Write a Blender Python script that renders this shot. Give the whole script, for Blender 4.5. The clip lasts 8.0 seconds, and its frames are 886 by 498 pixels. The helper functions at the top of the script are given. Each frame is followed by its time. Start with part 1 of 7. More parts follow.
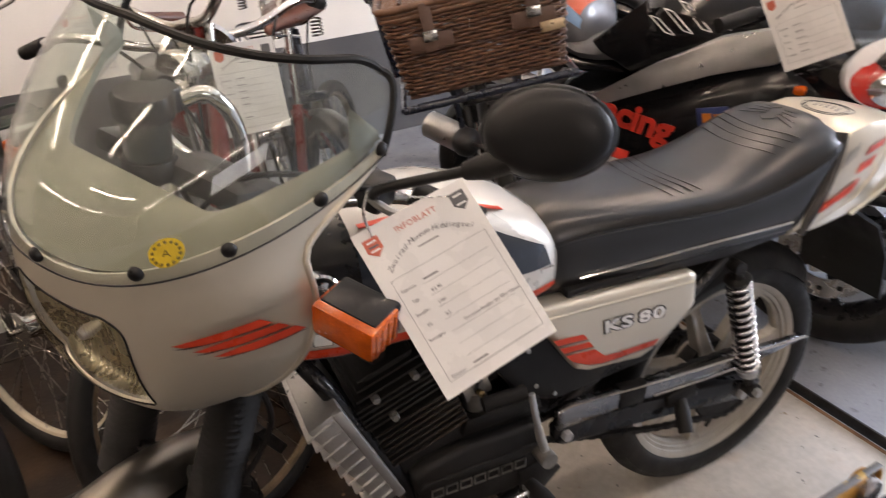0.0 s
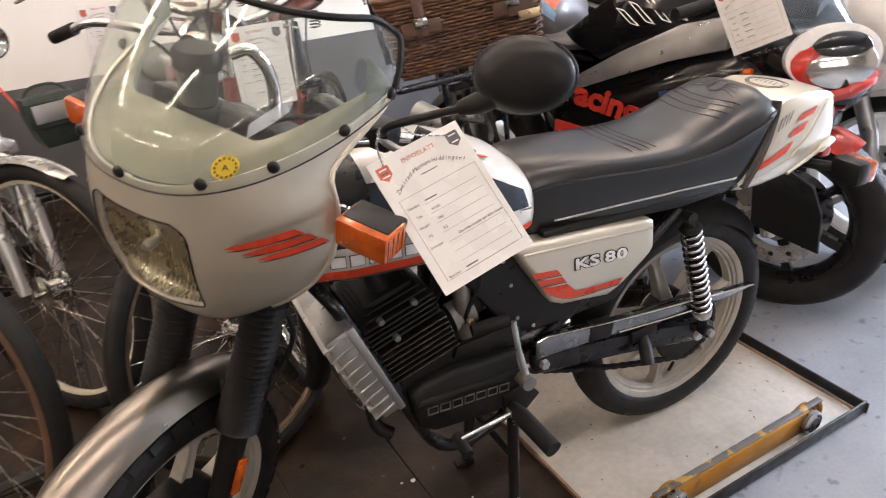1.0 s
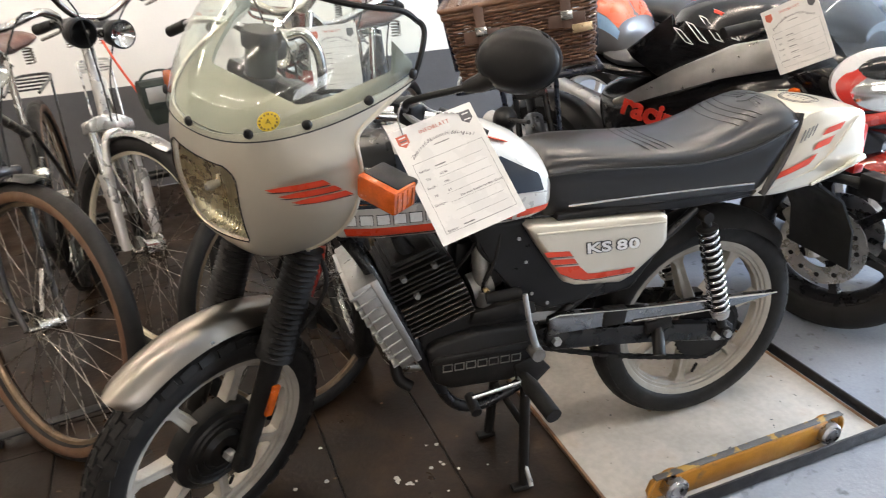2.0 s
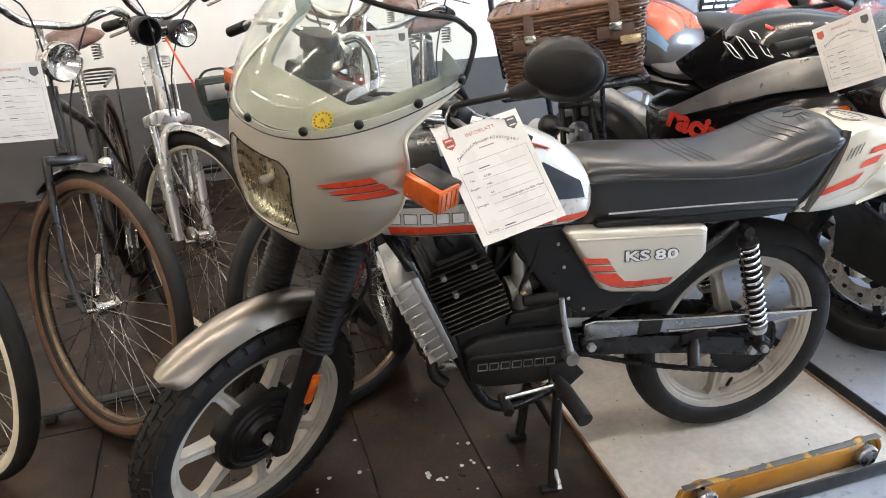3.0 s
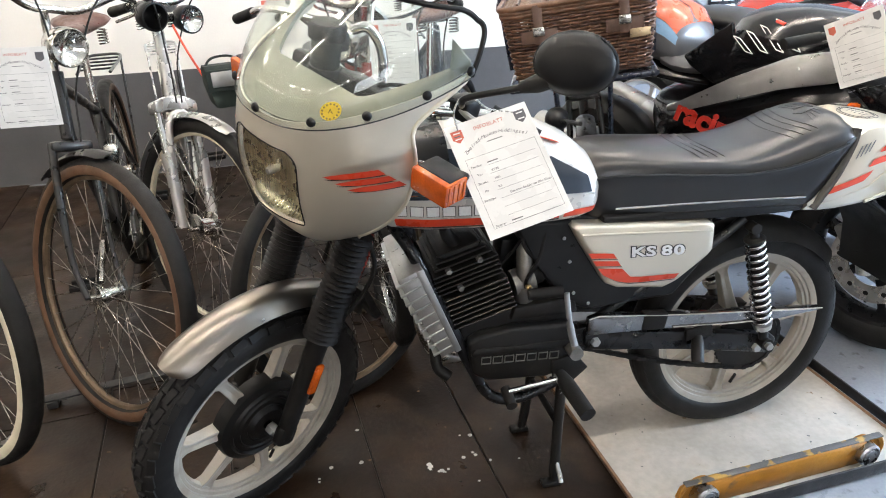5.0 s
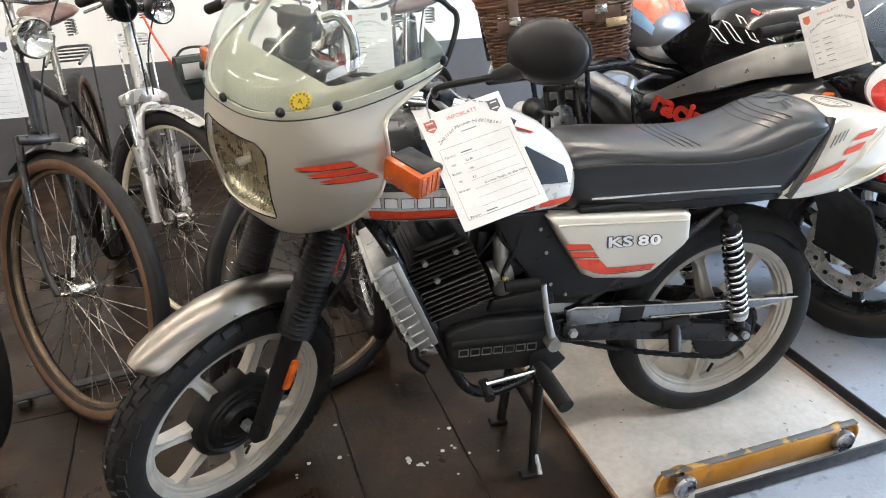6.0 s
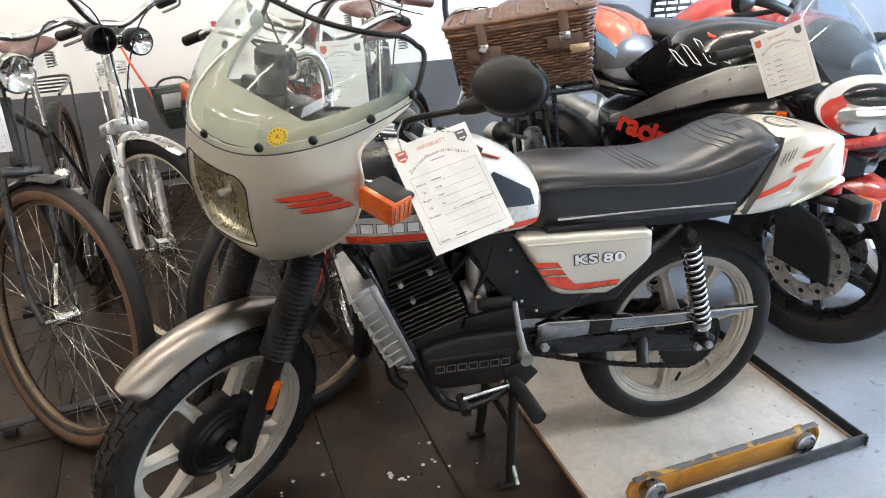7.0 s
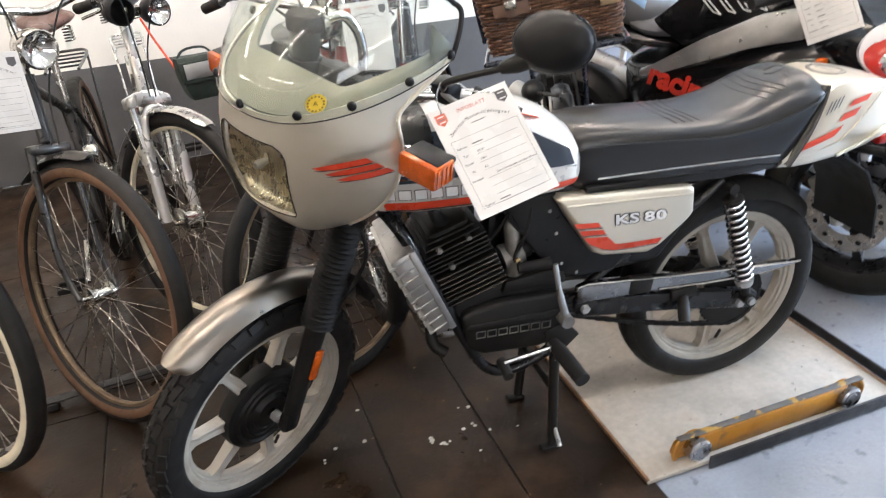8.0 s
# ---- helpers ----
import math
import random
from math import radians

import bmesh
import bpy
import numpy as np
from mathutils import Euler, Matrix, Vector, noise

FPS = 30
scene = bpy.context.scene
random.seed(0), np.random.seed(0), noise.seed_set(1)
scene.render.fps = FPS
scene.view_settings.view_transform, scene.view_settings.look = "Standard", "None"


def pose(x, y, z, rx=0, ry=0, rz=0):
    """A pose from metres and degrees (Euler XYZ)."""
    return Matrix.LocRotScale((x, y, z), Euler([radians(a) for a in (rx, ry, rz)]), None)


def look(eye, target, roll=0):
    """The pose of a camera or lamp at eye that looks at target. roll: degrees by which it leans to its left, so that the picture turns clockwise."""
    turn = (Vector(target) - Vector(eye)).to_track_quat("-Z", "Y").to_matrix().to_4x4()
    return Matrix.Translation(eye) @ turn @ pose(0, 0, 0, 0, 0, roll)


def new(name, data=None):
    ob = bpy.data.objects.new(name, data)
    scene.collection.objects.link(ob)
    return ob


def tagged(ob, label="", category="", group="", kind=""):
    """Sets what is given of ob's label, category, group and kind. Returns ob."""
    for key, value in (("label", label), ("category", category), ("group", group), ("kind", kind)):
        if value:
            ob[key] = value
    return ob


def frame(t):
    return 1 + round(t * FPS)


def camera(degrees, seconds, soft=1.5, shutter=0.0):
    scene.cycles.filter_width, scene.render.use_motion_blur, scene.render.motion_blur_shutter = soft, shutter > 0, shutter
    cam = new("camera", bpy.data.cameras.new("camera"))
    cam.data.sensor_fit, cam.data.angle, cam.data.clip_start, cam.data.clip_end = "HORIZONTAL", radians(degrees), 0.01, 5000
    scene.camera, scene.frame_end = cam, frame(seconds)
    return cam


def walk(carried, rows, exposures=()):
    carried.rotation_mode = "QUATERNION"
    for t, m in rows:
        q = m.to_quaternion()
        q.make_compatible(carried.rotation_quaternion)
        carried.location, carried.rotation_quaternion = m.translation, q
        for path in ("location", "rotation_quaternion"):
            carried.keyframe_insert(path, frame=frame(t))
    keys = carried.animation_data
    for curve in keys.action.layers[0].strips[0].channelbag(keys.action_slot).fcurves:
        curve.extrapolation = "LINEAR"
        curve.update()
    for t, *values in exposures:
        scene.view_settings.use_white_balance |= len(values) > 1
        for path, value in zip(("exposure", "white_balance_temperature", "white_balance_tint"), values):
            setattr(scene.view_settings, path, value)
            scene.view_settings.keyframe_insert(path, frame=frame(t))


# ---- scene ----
cam = camera(64.5, 8.0, soft=1.0, shutter=0.35)
PATH = [
    # seconds, eye, target, roll
    (0.0, (-0.9772, -0.9139, 1.3270), (-0.3119, 0.7068, 0.3621), -5.40),
    (0.5, (-1.0178, -1.0047, 1.3278), (-0.2058, 0.5256, 0.3283), -5.09),
    (1.0, (-1.0944, -1.1042, 1.3166), (-0.3724, 0.5043, 0.3724), -4.87),
    (1.5, (-1.0663, -1.2719, 1.2923), (-0.5263, 0.4216, 0.3756), -2.53),
    (2.0, (-1.0345, -1.3446, 1.2867), (-0.5510, 0.3955, 0.4274), -3.91),
    (2.2, (-1.0383, -1.3658, 1.2870), (-0.6113, 0.3991, 0.4486), -4.47),
    (3.3, (-1.0550, -1.3856, 1.2955), (-0.6855, 0.3925, 0.4577), -2.55),
    (3.5, (-1.0621, -1.3865, 1.2958), (-0.7175, 0.3997, 0.4647), -3.00),
    (4.0, (-1.0659, -1.3889, 1.3001), (-0.7121, 0.3874, 0.4519), -2.26),
    (4.2, (-1.0627, -1.3830, 1.2959), (-0.6977, 0.3866, 0.4385), -1.94),
    (5.3, (-1.0492, -1.3715, 1.2992), (-0.6777, 0.3898, 0.4274), -2.21),
    (5.5, (-1.0457, -1.3671, 1.2933), (-0.6628, 0.3833, 0.4046), -2.65),
    (6.0, (-1.0366, -1.3659, 1.2891), (-0.6222, 0.3796, 0.4051), -1.89),
    (6.5, (-1.0331, -1.4230, 1.3335), (-0.5962, 0.3404, 0.4972), -2.90),
    (7.0, (-1.0341, -1.4242, 1.3332), (-0.5627, 0.3239, 0.4837), -2.51),
    (7.5, (-1.0411, -1.4161, 1.3324), (-0.5725, 0.3312, 0.4794), -1.66),
    (8.0, (-1.0776, -1.3868, 1.3295), (-0.6652, 0.3289, 0.3879), -5.10),
]
walk(cam, [(t, look(eye, target, roll)) for t, eye, target, roll in PATH], [(0.0, -0.43, 7250, 25), (0.5, -0.06, 6850, 21), (1.0, -0.08, 7000, 23), (1.5, 0.13, 6850, 20), (2.2, 0.12, 6550, 15), (3.5, 0.19, 6430, 15), (5.5, 0.32, 6230, 13), (6.5, 0.36, 6250, 13), (7.0, 0.21, 6250, 13), (8.0, 0.29, 6350, 16)])

# ---- world and lights ----
world = bpy.data.worlds.new("world")
scene.world = world
world.use_nodes = True
_sky = world.node_tree.nodes.new("ShaderNodeTexSky")
_sky.sky_type, _sky.sun_disc = "NISHITA", False
_sky.sun_elevation, _sky.sun_rotation = radians(38), radians(120)
_bg = world.node_tree.nodes["Background"]
_bg.inputs["Strength"].default_value = 0.12
world.node_tree.links.new(_sky.outputs[0], _bg.inputs["Color"])


def area_lamp(name, eye, target, sx, sy, watts, colour):
    data = bpy.data.lights.new(name, "AREA")
    data.shape, data.size, data.size_y, data.energy, data.color = "RECTANGLE", sx, sy, watts, colour
    ob = new(name, data)
    ob.matrix_basis = look(eye, target)
    return ob


# daylight through the wide doorway on the east side, and a fill lamp added behind the camera
area_lamp("doorway_daylight", (4.45, -0.40, 1.45), (0.0, -0.2, 0.5), 1.0, 1.5, 370, (0.66, 0.83, 1.0))
area_lamp("south_fill", (-0.2, -8.45, 1.9), (-0.2, 0.0, 0.9), 3.6, 1.3, 55, (0.93, 0.96, 1.0))


# ---- materials ----
def mat(name, base, rough=0.5, metal=0.0, var=0.12, scale=9.0, fine=140.0, bump=0.0, bscale=300.0, coat=0.0, rvar=0.12, spec=0.5, stain=None, emit=0.0, fleck=None):
    m = bpy.data.materials.new(name)
    m.use_nodes = True
    nt = m.node_tree
    b = nt.nodes["Principled BSDF"]
    co = nt.nodes.new("ShaderNodeTexCoord")

    def noise_tex(sc, detail=5.0):
        n = nt.nodes.new("ShaderNodeTexNoise")
        n.inputs["Scale"].default_value, n.inputs["Detail"].default_value = sc, detail
        nt.links.new(co.outputs["Object"], n.inputs["Vector"])
        return n

    def ramp(n, lo, hi):
        r = nt.nodes.new("ShaderNodeMapRange")
        r.inputs["From Min"].default_value, r.inputs["From Max"].default_value = 0.3, 0.7
        r.inputs["To Min"].default_value, r.inputs["To Max"].default_value = lo, hi
        nt.links.new(n.outputs["Fac"], r.inputs["Value"])
        return r

    def scaled(colour, k):
        return (*[min(1.0, c * k) for c in colour[:3]], 1.0)

    big, small = noise_tex(scale), noise_tex(fine, 2.0)
    mix = nt.nodes.new("ShaderNodeMix")
    mix.data_type = "RGBA"
    mix.inputs[6].default_value, mix.inputs[7].default_value = scaled(base, 1 - var), scaled(base, 1 + var)
    nt.links.new(ramp(big, 0.0, 1.0).outputs[0], mix.inputs[0])
    mul = nt.nodes.new("ShaderNodeMix")
    mul.data_type, mul.blend_type = "RGBA", "MULTIPLY"
    mul.inputs[0].default_value = 1.0
    g = ramp(small, 1 - var * 0.6, 1.0)
    nt.links.new(mix.outputs[2], mul.inputs[6])
    nt.links.new(g.outputs[0], mul.inputs[7])
    last = mul.outputs[2]
    for colour, sc, lo, hi in [q for q in (stain, fleck) if q]:
        st = noise_tex(sc, 8.0)
        r = nt.nodes.new("ShaderNodeMapRange")
        r.inputs["From Min"].default_value, r.inputs["From Max"].default_value = lo, hi
        nt.links.new(st.outputs["Fac"], r.inputs["Value"])
        mx = nt.nodes.new("ShaderNodeMix")
        mx.data_type = "RGBA"
        mx.inputs[7].default_value = (*colour, 1)
        nt.links.new(r.outputs[0], mx.inputs[0])
        nt.links.new(last, mx.inputs[6])
        last = mx.outputs[2]
    nt.links.new(last, b.inputs["Base Color"])
    nt.links.new(ramp(noise_tex(scale * 2.3), max(0.02, rough - rvar), min(1, rough + rvar)).outputs[0], b.inputs["Roughness"])
    b.inputs["Metallic"].default_value = metal
    b.inputs["Coat Weight"].default_value = coat
    b.inputs["Coat Roughness"].default_value = 0.06
    b.inputs["Specular IOR Level"].default_value = spec
    if bump:
        bp = nt.nodes.new("ShaderNodeBump")
        bp.inputs["Strength"].default_value, bp.inputs["Distance"].default_value = bump, 0.002
        nt.links.new(noise_tex(bscale, 4.0).outputs["Fac"], bp.inputs["Height"])
        nt.links.new(bp.outputs[0], b.inputs["Normal"])
    if emit:
        b.inputs["Emission Color"].default_value = (*base[:3], 1)
        b.inputs["Emission Strength"].default_value = emit
    return m


def glass(name, colour, rough=0.02, alpha=0.25):
    """Thin clear plastic: mostly see-through, with a glossy skin."""
    m = bpy.data.materials.new(name)
    m.use_nodes = True
    nt = m.node_tree
    nt.nodes.clear()
    out = nt.nodes.new("ShaderNodeOutputMaterial")
    tr = nt.nodes.new("ShaderNodeBsdfTransparent")
    tr.inputs[0].default_value = (*colour, 1)
    gl = nt.nodes.new("ShaderNodeBsdfGlossy")
    gl.inputs["Roughness"].default_value = rough
    lw = nt.nodes.new("ShaderNodeLayerWeight")
    lw.inputs["Blend"].default_value = 0.5
    pw = nt.nodes.new("ShaderNodeMath")
    pw.operation = "POWER"
    pw.inputs[1].default_value = 4.5
    nt.links.new(lw.outputs["Facing"], pw.inputs[0])
    fr = nt.nodes.new("ShaderNodeMapRange")
    fr.inputs["To Min"].default_value, fr.inputs["To Max"].default_value = 0.055, 0.75
    nt.links.new(pw.outputs[0], fr.inputs["Value"])
    mix = nt.nodes.new("ShaderNodeMixShader")
    nt.links.new(fr.outputs[0], mix.inputs[0])
    nt.links.new(tr.outputs[0], mix.inputs[1])
    nt.links.new(gl.outputs[0], mix.inputs[2])
    df = nt.nodes.new("ShaderNodeBsdfDiffuse")
    df.inputs[0].default_value = (*colour, 1)
    mix2 = nt.nodes.new("ShaderNodeMixShader")
    mix2.inputs[0].default_value = alpha
    nt.links.new(mix.outputs[0], mix2.inputs[1])
    nt.links.new(df.outputs[0], mix2.inputs[2])
    nt.links.new(mix2.outputs[0], out.inputs[0])
    return m


M = {}
M["silver"] = mat("champagne_silver_paint", (0.71, 0.655, 0.54), 0.33, 0.62, 0.05, 4, 900, 0.04, 1500, 0.45, 0.04)
M["white"] = mat("silver_white_paint", (0.62, 0.60, 0.55), 0.3, 0.25, 0.05, 5, 500, 0, 0, 0.6)
M["red"] = mat("red_decal", (0.62, 0.058, 0.022), 0.35, 0, 0.08, 10)
M["black_line"] = mat("black_decal", (0.02, 0.02, 0.02), 0.4)
M["black_paint"] = mat("black_paint", (0.010, 0.010, 0.011), 0.3, 0, 0.25, 12, 200, 0.04, 300, 0.1, spec=0.35)
M["black_matt"] = mat("black_matt_metal", (0.012, 0.0112, 0.0104), 0.42, 0.0, 0.3, 14, 260, 0.2, 500, 0, spec=0.22, stain=((0.04, 0.034, 0.028), 30, 0.66, 0.9))
M["rubber"] = mat("black_rubber", (0.015, 0.0142, 0.0136), 0.55, 0, 0.3, 12, 300, 0.25, 400, spec=0.2)
M["plastic"] = mat("black_plastic", (0.011, 0.011, 0.0115), 0.38, 0, 0.15, 10, 700, 0.1, 900, spec=0.25)
M["leather"] = mat("black_leatherette", (0.0085, 0.0082, 0.008), 0.31, 0, 0.2, 6, 500, 0.05, 500, 0, 0.03, spec=0.65)
M["chrome"] = mat("chrome", (0.78, 0.78, 0.78), 0.10, 1.0, 0.06, 16, 300, 0.03, 200, 0, 0.05)
M["worn_chrome"] = mat("brushed_worn_chrome", (0.66, 0.63, 0.58), 0.27, 1.0, 0.14, 14, 400, 0.08, 600, 0, 0.1, stain=((0.42, 0.38, 0.32), 7, 0.62, 0.9))
M["alu"] = mat("grey_aluminium", (0.50, 0.50, 0.49), 0.38, 0.85, 0.14, 16, 300, 0.12, 500)
M["alu_dark"] = mat("dull_alloy", (0.28, 0.27, 0.25), 0.5, 0.8, 0.25, 18, 300, 0.2, 400)
M["wheel_paint"] = mat("cream_white_wheel_paint", (0.37, 0.34, 0.29), 0.4, 0.0, 0.12, 8, 300, 0.05, 300, 0.15, stain=((0.17, 0.135, 0.095), 16, 0.52, 0.85))
M["amber"] = mat("amber_lens", (0.52, 0.088, 0.005), 0.18, 0, 0.3, 30, 300, 0.35, 160, 0.7)
M["red_lens"] = mat("red_lens", (0.5, 0.02, 0.015), 0.2, 0, 0.1, 30, 300, 0.1, 160, 0.6)
M["paper"] = mat("laminated_paper", (0.78, 0.775, 0.75), 0.28, 0, 0.03, 8, 200, 0.02, 60, 0.3)
M["ink"] = mat("dark_ink", (0.11, 0.11, 0.115), 0.6)
M["dark_chrome"] = mat("dark_polished_plate", (0.30, 0.30, 0.305), 0.22, 1.0, 0.1, 12, 300, 0.05, 500)
M["guard_chrome"] = mat("worn_smooth_chrome", (0.27, 0.246, 0.215), 0.33, 1.0, 0.05, 9, 700, 0.0, 900, 0, 0.02)
M["ink_red"] = mat("red_ink", (0.55, 0.13, 0.08), 0.6)
M["yellow"] = mat("yellow_sticker", (0.72, 0.52, 0.04), 0.4)
M["screen"] = glass("clear_windscreen", (0.95, 0.975, 0.95), 0.02, 0.02)
M["lip_grey"] = mat("silver_green_shelf", (0.165, 0.165, 0.120), 0.4, 0.15, 0.08, 6)
# for unseen walls, kept dark so that little light bounces back
M["wall_grey"] = mat("unseen_dark_grey_wall", (0.17, 0.16, 0.145), 0.85, 0, 0.1, 2.2, 120, 0.25, 90)
M["lens"] = glass("clear_lamp_glass", (0.97, 0.965, 0.94), 0.04, 0.0)
M["wall_white"] = mat("white_plaster", (0.80, 0.78, 0.73), 0.85, 0, 0.05, 2.2, 120, 0.25, 90, stain=((0.66, 0.63, 0.57), 1.3, 0.55, 0.85))
M["wainscot"] = mat("dark_grey_wall_paint", (0.085, 0.085, 0.09), 0.6, 0, 0.15, 3, 150, 0.2, 120)
M["floor_wood"] = mat("dark_worn_floor_plate", (0.0185, 0.0095, 0.0047), 0.42, 0, 0.65, 3.2, 60, 0.5, 80, 0, 0.2, spec=0.28, stain=((0.055, 0.031, 0.016), 5.5, 0.50, 0.76), fleck=((0.20, 0.12, 0.07), 22, 0.70, 0.76))
M["floor_blue"] = mat("blue_grey_painted_concrete", (0.265, 0.29, 0.33), 0.38, 0, 0.18, 3, 120, 0.3, 90, 0, 0.12, stain=((0.33, 0.34, 0.36), 9, 0.64, 0.74), fleck=((0.12, 0.13, 0.15), 26, 0.62, 0.72))
M["ply"] = mat("pale_worn_plywood", (0.46, 0.425, 0.37), 0.55, 0, 0.22, 5, 60, 0.3, 130, 0, 0.12, stain=((0.30, 0.20, 0.12), 5, 0.56, 0.80), fleck=((0.20, 0.13, 0.075), 34, 0.70, 0.76))
M["steel_black"] = mat("black_steel_frame", (0.03, 0.03, 0.032), 0.42, 0.3, 0.4, 20, 200, 0.2, 200, stain=((0.17, 0.12, 0.08), 24, 0.66, 0.9))
M["yellow_steel"] = mat("chipped_yellow_paint", (0.42, 0.185, 0.018), 0.45, 0, 0.2, 9, 200, 0.25, 150, stain=((0.14, 0.10, 0.07), 15, 0.60, 0.70))
M["steel"] = mat("bare_steel", (0.46, 0.46, 0.47), 0.3, 1.0, 0.2, 22, 300, 0.15, 300)
M["panel_blue"] = mat("grey_blue_wall_panel", (0.27, 0.29, 0.33), 0.6, 0, 0.08, 2.5, 150, 0.1, 120)


# ---- mesh helpers ----
def part(name, bm, material, parent=None, label="", smooth=40, m=None):
    if m is not None:
        bm.transform(m)
    bmesh.ops.recalc_face_normals(bm, faces=bm.faces)
    me = bpy.data.meshes.new(name)
    bm.to_mesh(me)
    bm.free()
    for p in me.polygons:
        p.use_smooth = True
    me.set_sharp_from_angle(angle=radians(smooth))
    me.materials.append(M[material] if isinstance(material, str) else material)
    ob = new(name, me)
    if parent is not None:
        ob.parent = parent
    if label:
        ob["label"] = label
    return ob


def thing(name, label, category, at=None, group="", kind=""):
    ob = new(name)
    ob.empty_display_size = 0.1
    if at is not None:
        ob.matrix_basis = at
    return tagged(ob, label, category, group, kind)


def loft(rows, close_u=False, close_v=False, cap=True):
    """Skin through rows of points; close_u closes each row, close_v joins the last row to the first."""
    bm = bmesh.new()
    vs = [[bm.verts.new(p) for p in row] for row in rows]
    n, k = len(vs), len(vs[0])
    for i in range(n if close_v else n - 1):
        for j in range(k if close_u else k - 1):
            a, b, c, d = vs[i][j], vs[i][(j + 1) % k], vs[(i + 1) % n][(j + 1) % k], vs[(i + 1) % n][j]
            if len({a, b, c, d}) == 4:
                bm.faces.new((a, b, c, d))
    if cap and close_u and not close_v:
        bm.faces.new(vs[0][::-1])
        bm.faces.new(vs[-1])
    return bm


def spline(pts, n=6):
    """Points on a smooth curve through pts, n to a span."""
    p = [Vector(q) for q in pts]
    p = [p[0] * 2 - p[1], *p, p[-1] * 2 - p[-2]]
    out = []
    for a, b, c, d in zip(p, p[1:], p[2:], p[3:]):
        for i in range(n):
            t = i / n
            out.append(0.5 * ((2 * b) + (c - a) * t + (2 * a - 5 * b + 4 * c - d) * t * t + (3 * b - a - 3 * c + d) * t ** 3))
    return out + [p[-2]]


def tube(pts, r, seg=10, closed=False, flat=1.0):
    """A round bar along pts; r is one radius or one for each point."""
    pts = [Vector(p) for p in pts]
    rs = r if isinstance(r, (list, tuple)) else [r] * len(pts)
    rows, up = [], None
    for i, p in enumerate(pts):
        a = pts[i - 1] if (i or closed) else p
        b = pts[(i + 1) % len(pts)] if (i + 1 < len(pts) or closed) else p
        d = (b - a).normalized()
        if up is None:
            up = Vector((0, 0, 1)) if abs(d.z) < 0.9 else Vector((0, 1, 0))
        side = d.cross(up).normalized()
        up = side.cross(d).normalized()
        rows.append([p + rs[i] * (math.cos(q) * side + flat * math.sin(q) * up) for q in (2 * math.pi * j / seg for j in range(seg))])
    return loft(rows, True, closed)


def lathe(profile, origin=(0, 0, 0), axis="y", seg=48, closed=False, k=1.0):
    """Turns (radius, height) pairs, k times as large, round an axis through origin."""
    profile = [(r * k, h * k) for r, h in profile]
    rows = []
    for i in range(seg):
        a = 2 * math.pi * i / seg
        row = []
        for r, h in profile:
            c, s = r * math.cos(a), r * math.sin(a)
            v = {"y": (c, h, s), "x": (h, c, s), "z": (c, s, h)}[axis]
            row.append(Vector(origin) + Vector(v))
        rows.append(row)
    bm = loft(rows, closed, True, False)
    bmesh.ops.remove_doubles(bm, verts=bm.verts, dist=1e-5)
    return bm


def prism(outline, lo, hi, bevel=0.0, axis="y", seg=2):
    """A flat outline, given in the two other axes, pulled from lo to hi."""
    bm = bmesh.new()
    put = {"y": lambda a, b, h: (a, h, b), "x": lambda a, b, h: (h, a, b), "z": lambda a, b, h: (a, b, h)}[axis]
    v0 = [bm.verts.new(put(a, b, lo)) for a, b in outline]
    v1 = [bm.verts.new(put(a, b, hi)) for a, b in outline]
    bm.faces.new(v0)
    bm.faces.new(v1[::-1])
    n = len(outline)
    for i in range(n):
        bm.faces.new((v0[i], v1[i], v1[(i + 1) % n], v0[(i + 1) % n]))
    if bevel:
        bmesh.ops.bevel(bm, geom=list(bm.edges), offset=bevel, segments=seg, affect="EDGES", clamp_overlap=True, profile=0.5)
    return bm


def box(centre, size, bevel=0.0, turn=(0, 0, 0), seg=2):
    bm = bmesh.new()
    bmesh.ops.create_cube(bm, size=1.0)
    bmesh.ops.scale(bm, vec=size, verts=bm.verts)
    if bevel:
        bmesh.ops.bevel(bm, geom=list(bm.edges), offset=bevel, segments=seg, affect="EDGES", clamp_overlap=True, profile=0.5)
    bm.transform(pose(*centre, *turn))
    return bm


def joined(*bms):
    """One mesh of several."""
    out = bms[0]
    for b in bms[1:]:
        me = bpy.data.meshes.new("tmp")
        b.to_mesh(me)
        b.free()
        out.from_mesh(me)
        bpy.data.meshes.remove(me)
    return out


def thick(bm, t):
    bmesh.ops.recalc_face_normals(bm, faces=bm.faces)
    bmesh.ops.solidify(bm, geom=list(bm.faces), thickness=t)
    return bm


def rod(a, b, r, seg=10):
    return tube([a, b], r, seg)


def lettering(name, text, size, m, material, parent=None, depth=0.0006, shear=0.0, spread=1.0, bold=0.0, label=""):
    """Raised letters; m takes the text's x, y plane to the world."""
    cu = bpy.data.curves.new(name, "FONT")
    cu.body, cu.size, cu.extrude, cu.shear, cu.space_character, cu.offset = text, size, depth, shear, spread, bold
    cu.align_x, cu.align_y, cu.resolution_u = "CENTER", "CENTER", 3
    tmp = new("tmp_text", cu)
    me = bpy.data.meshes.new_from_object(tmp)
    bpy.data.objects.remove(tmp)
    bpy.data.curves.remove(cu)
    me.transform(m)
    me.name = name
    me.materials.clear()
    me.materials.append(M[material])
    ob = new(name, me)
    if parent is not None:
        ob.parent = parent
    if label:
        ob["label"] = label
    return ob


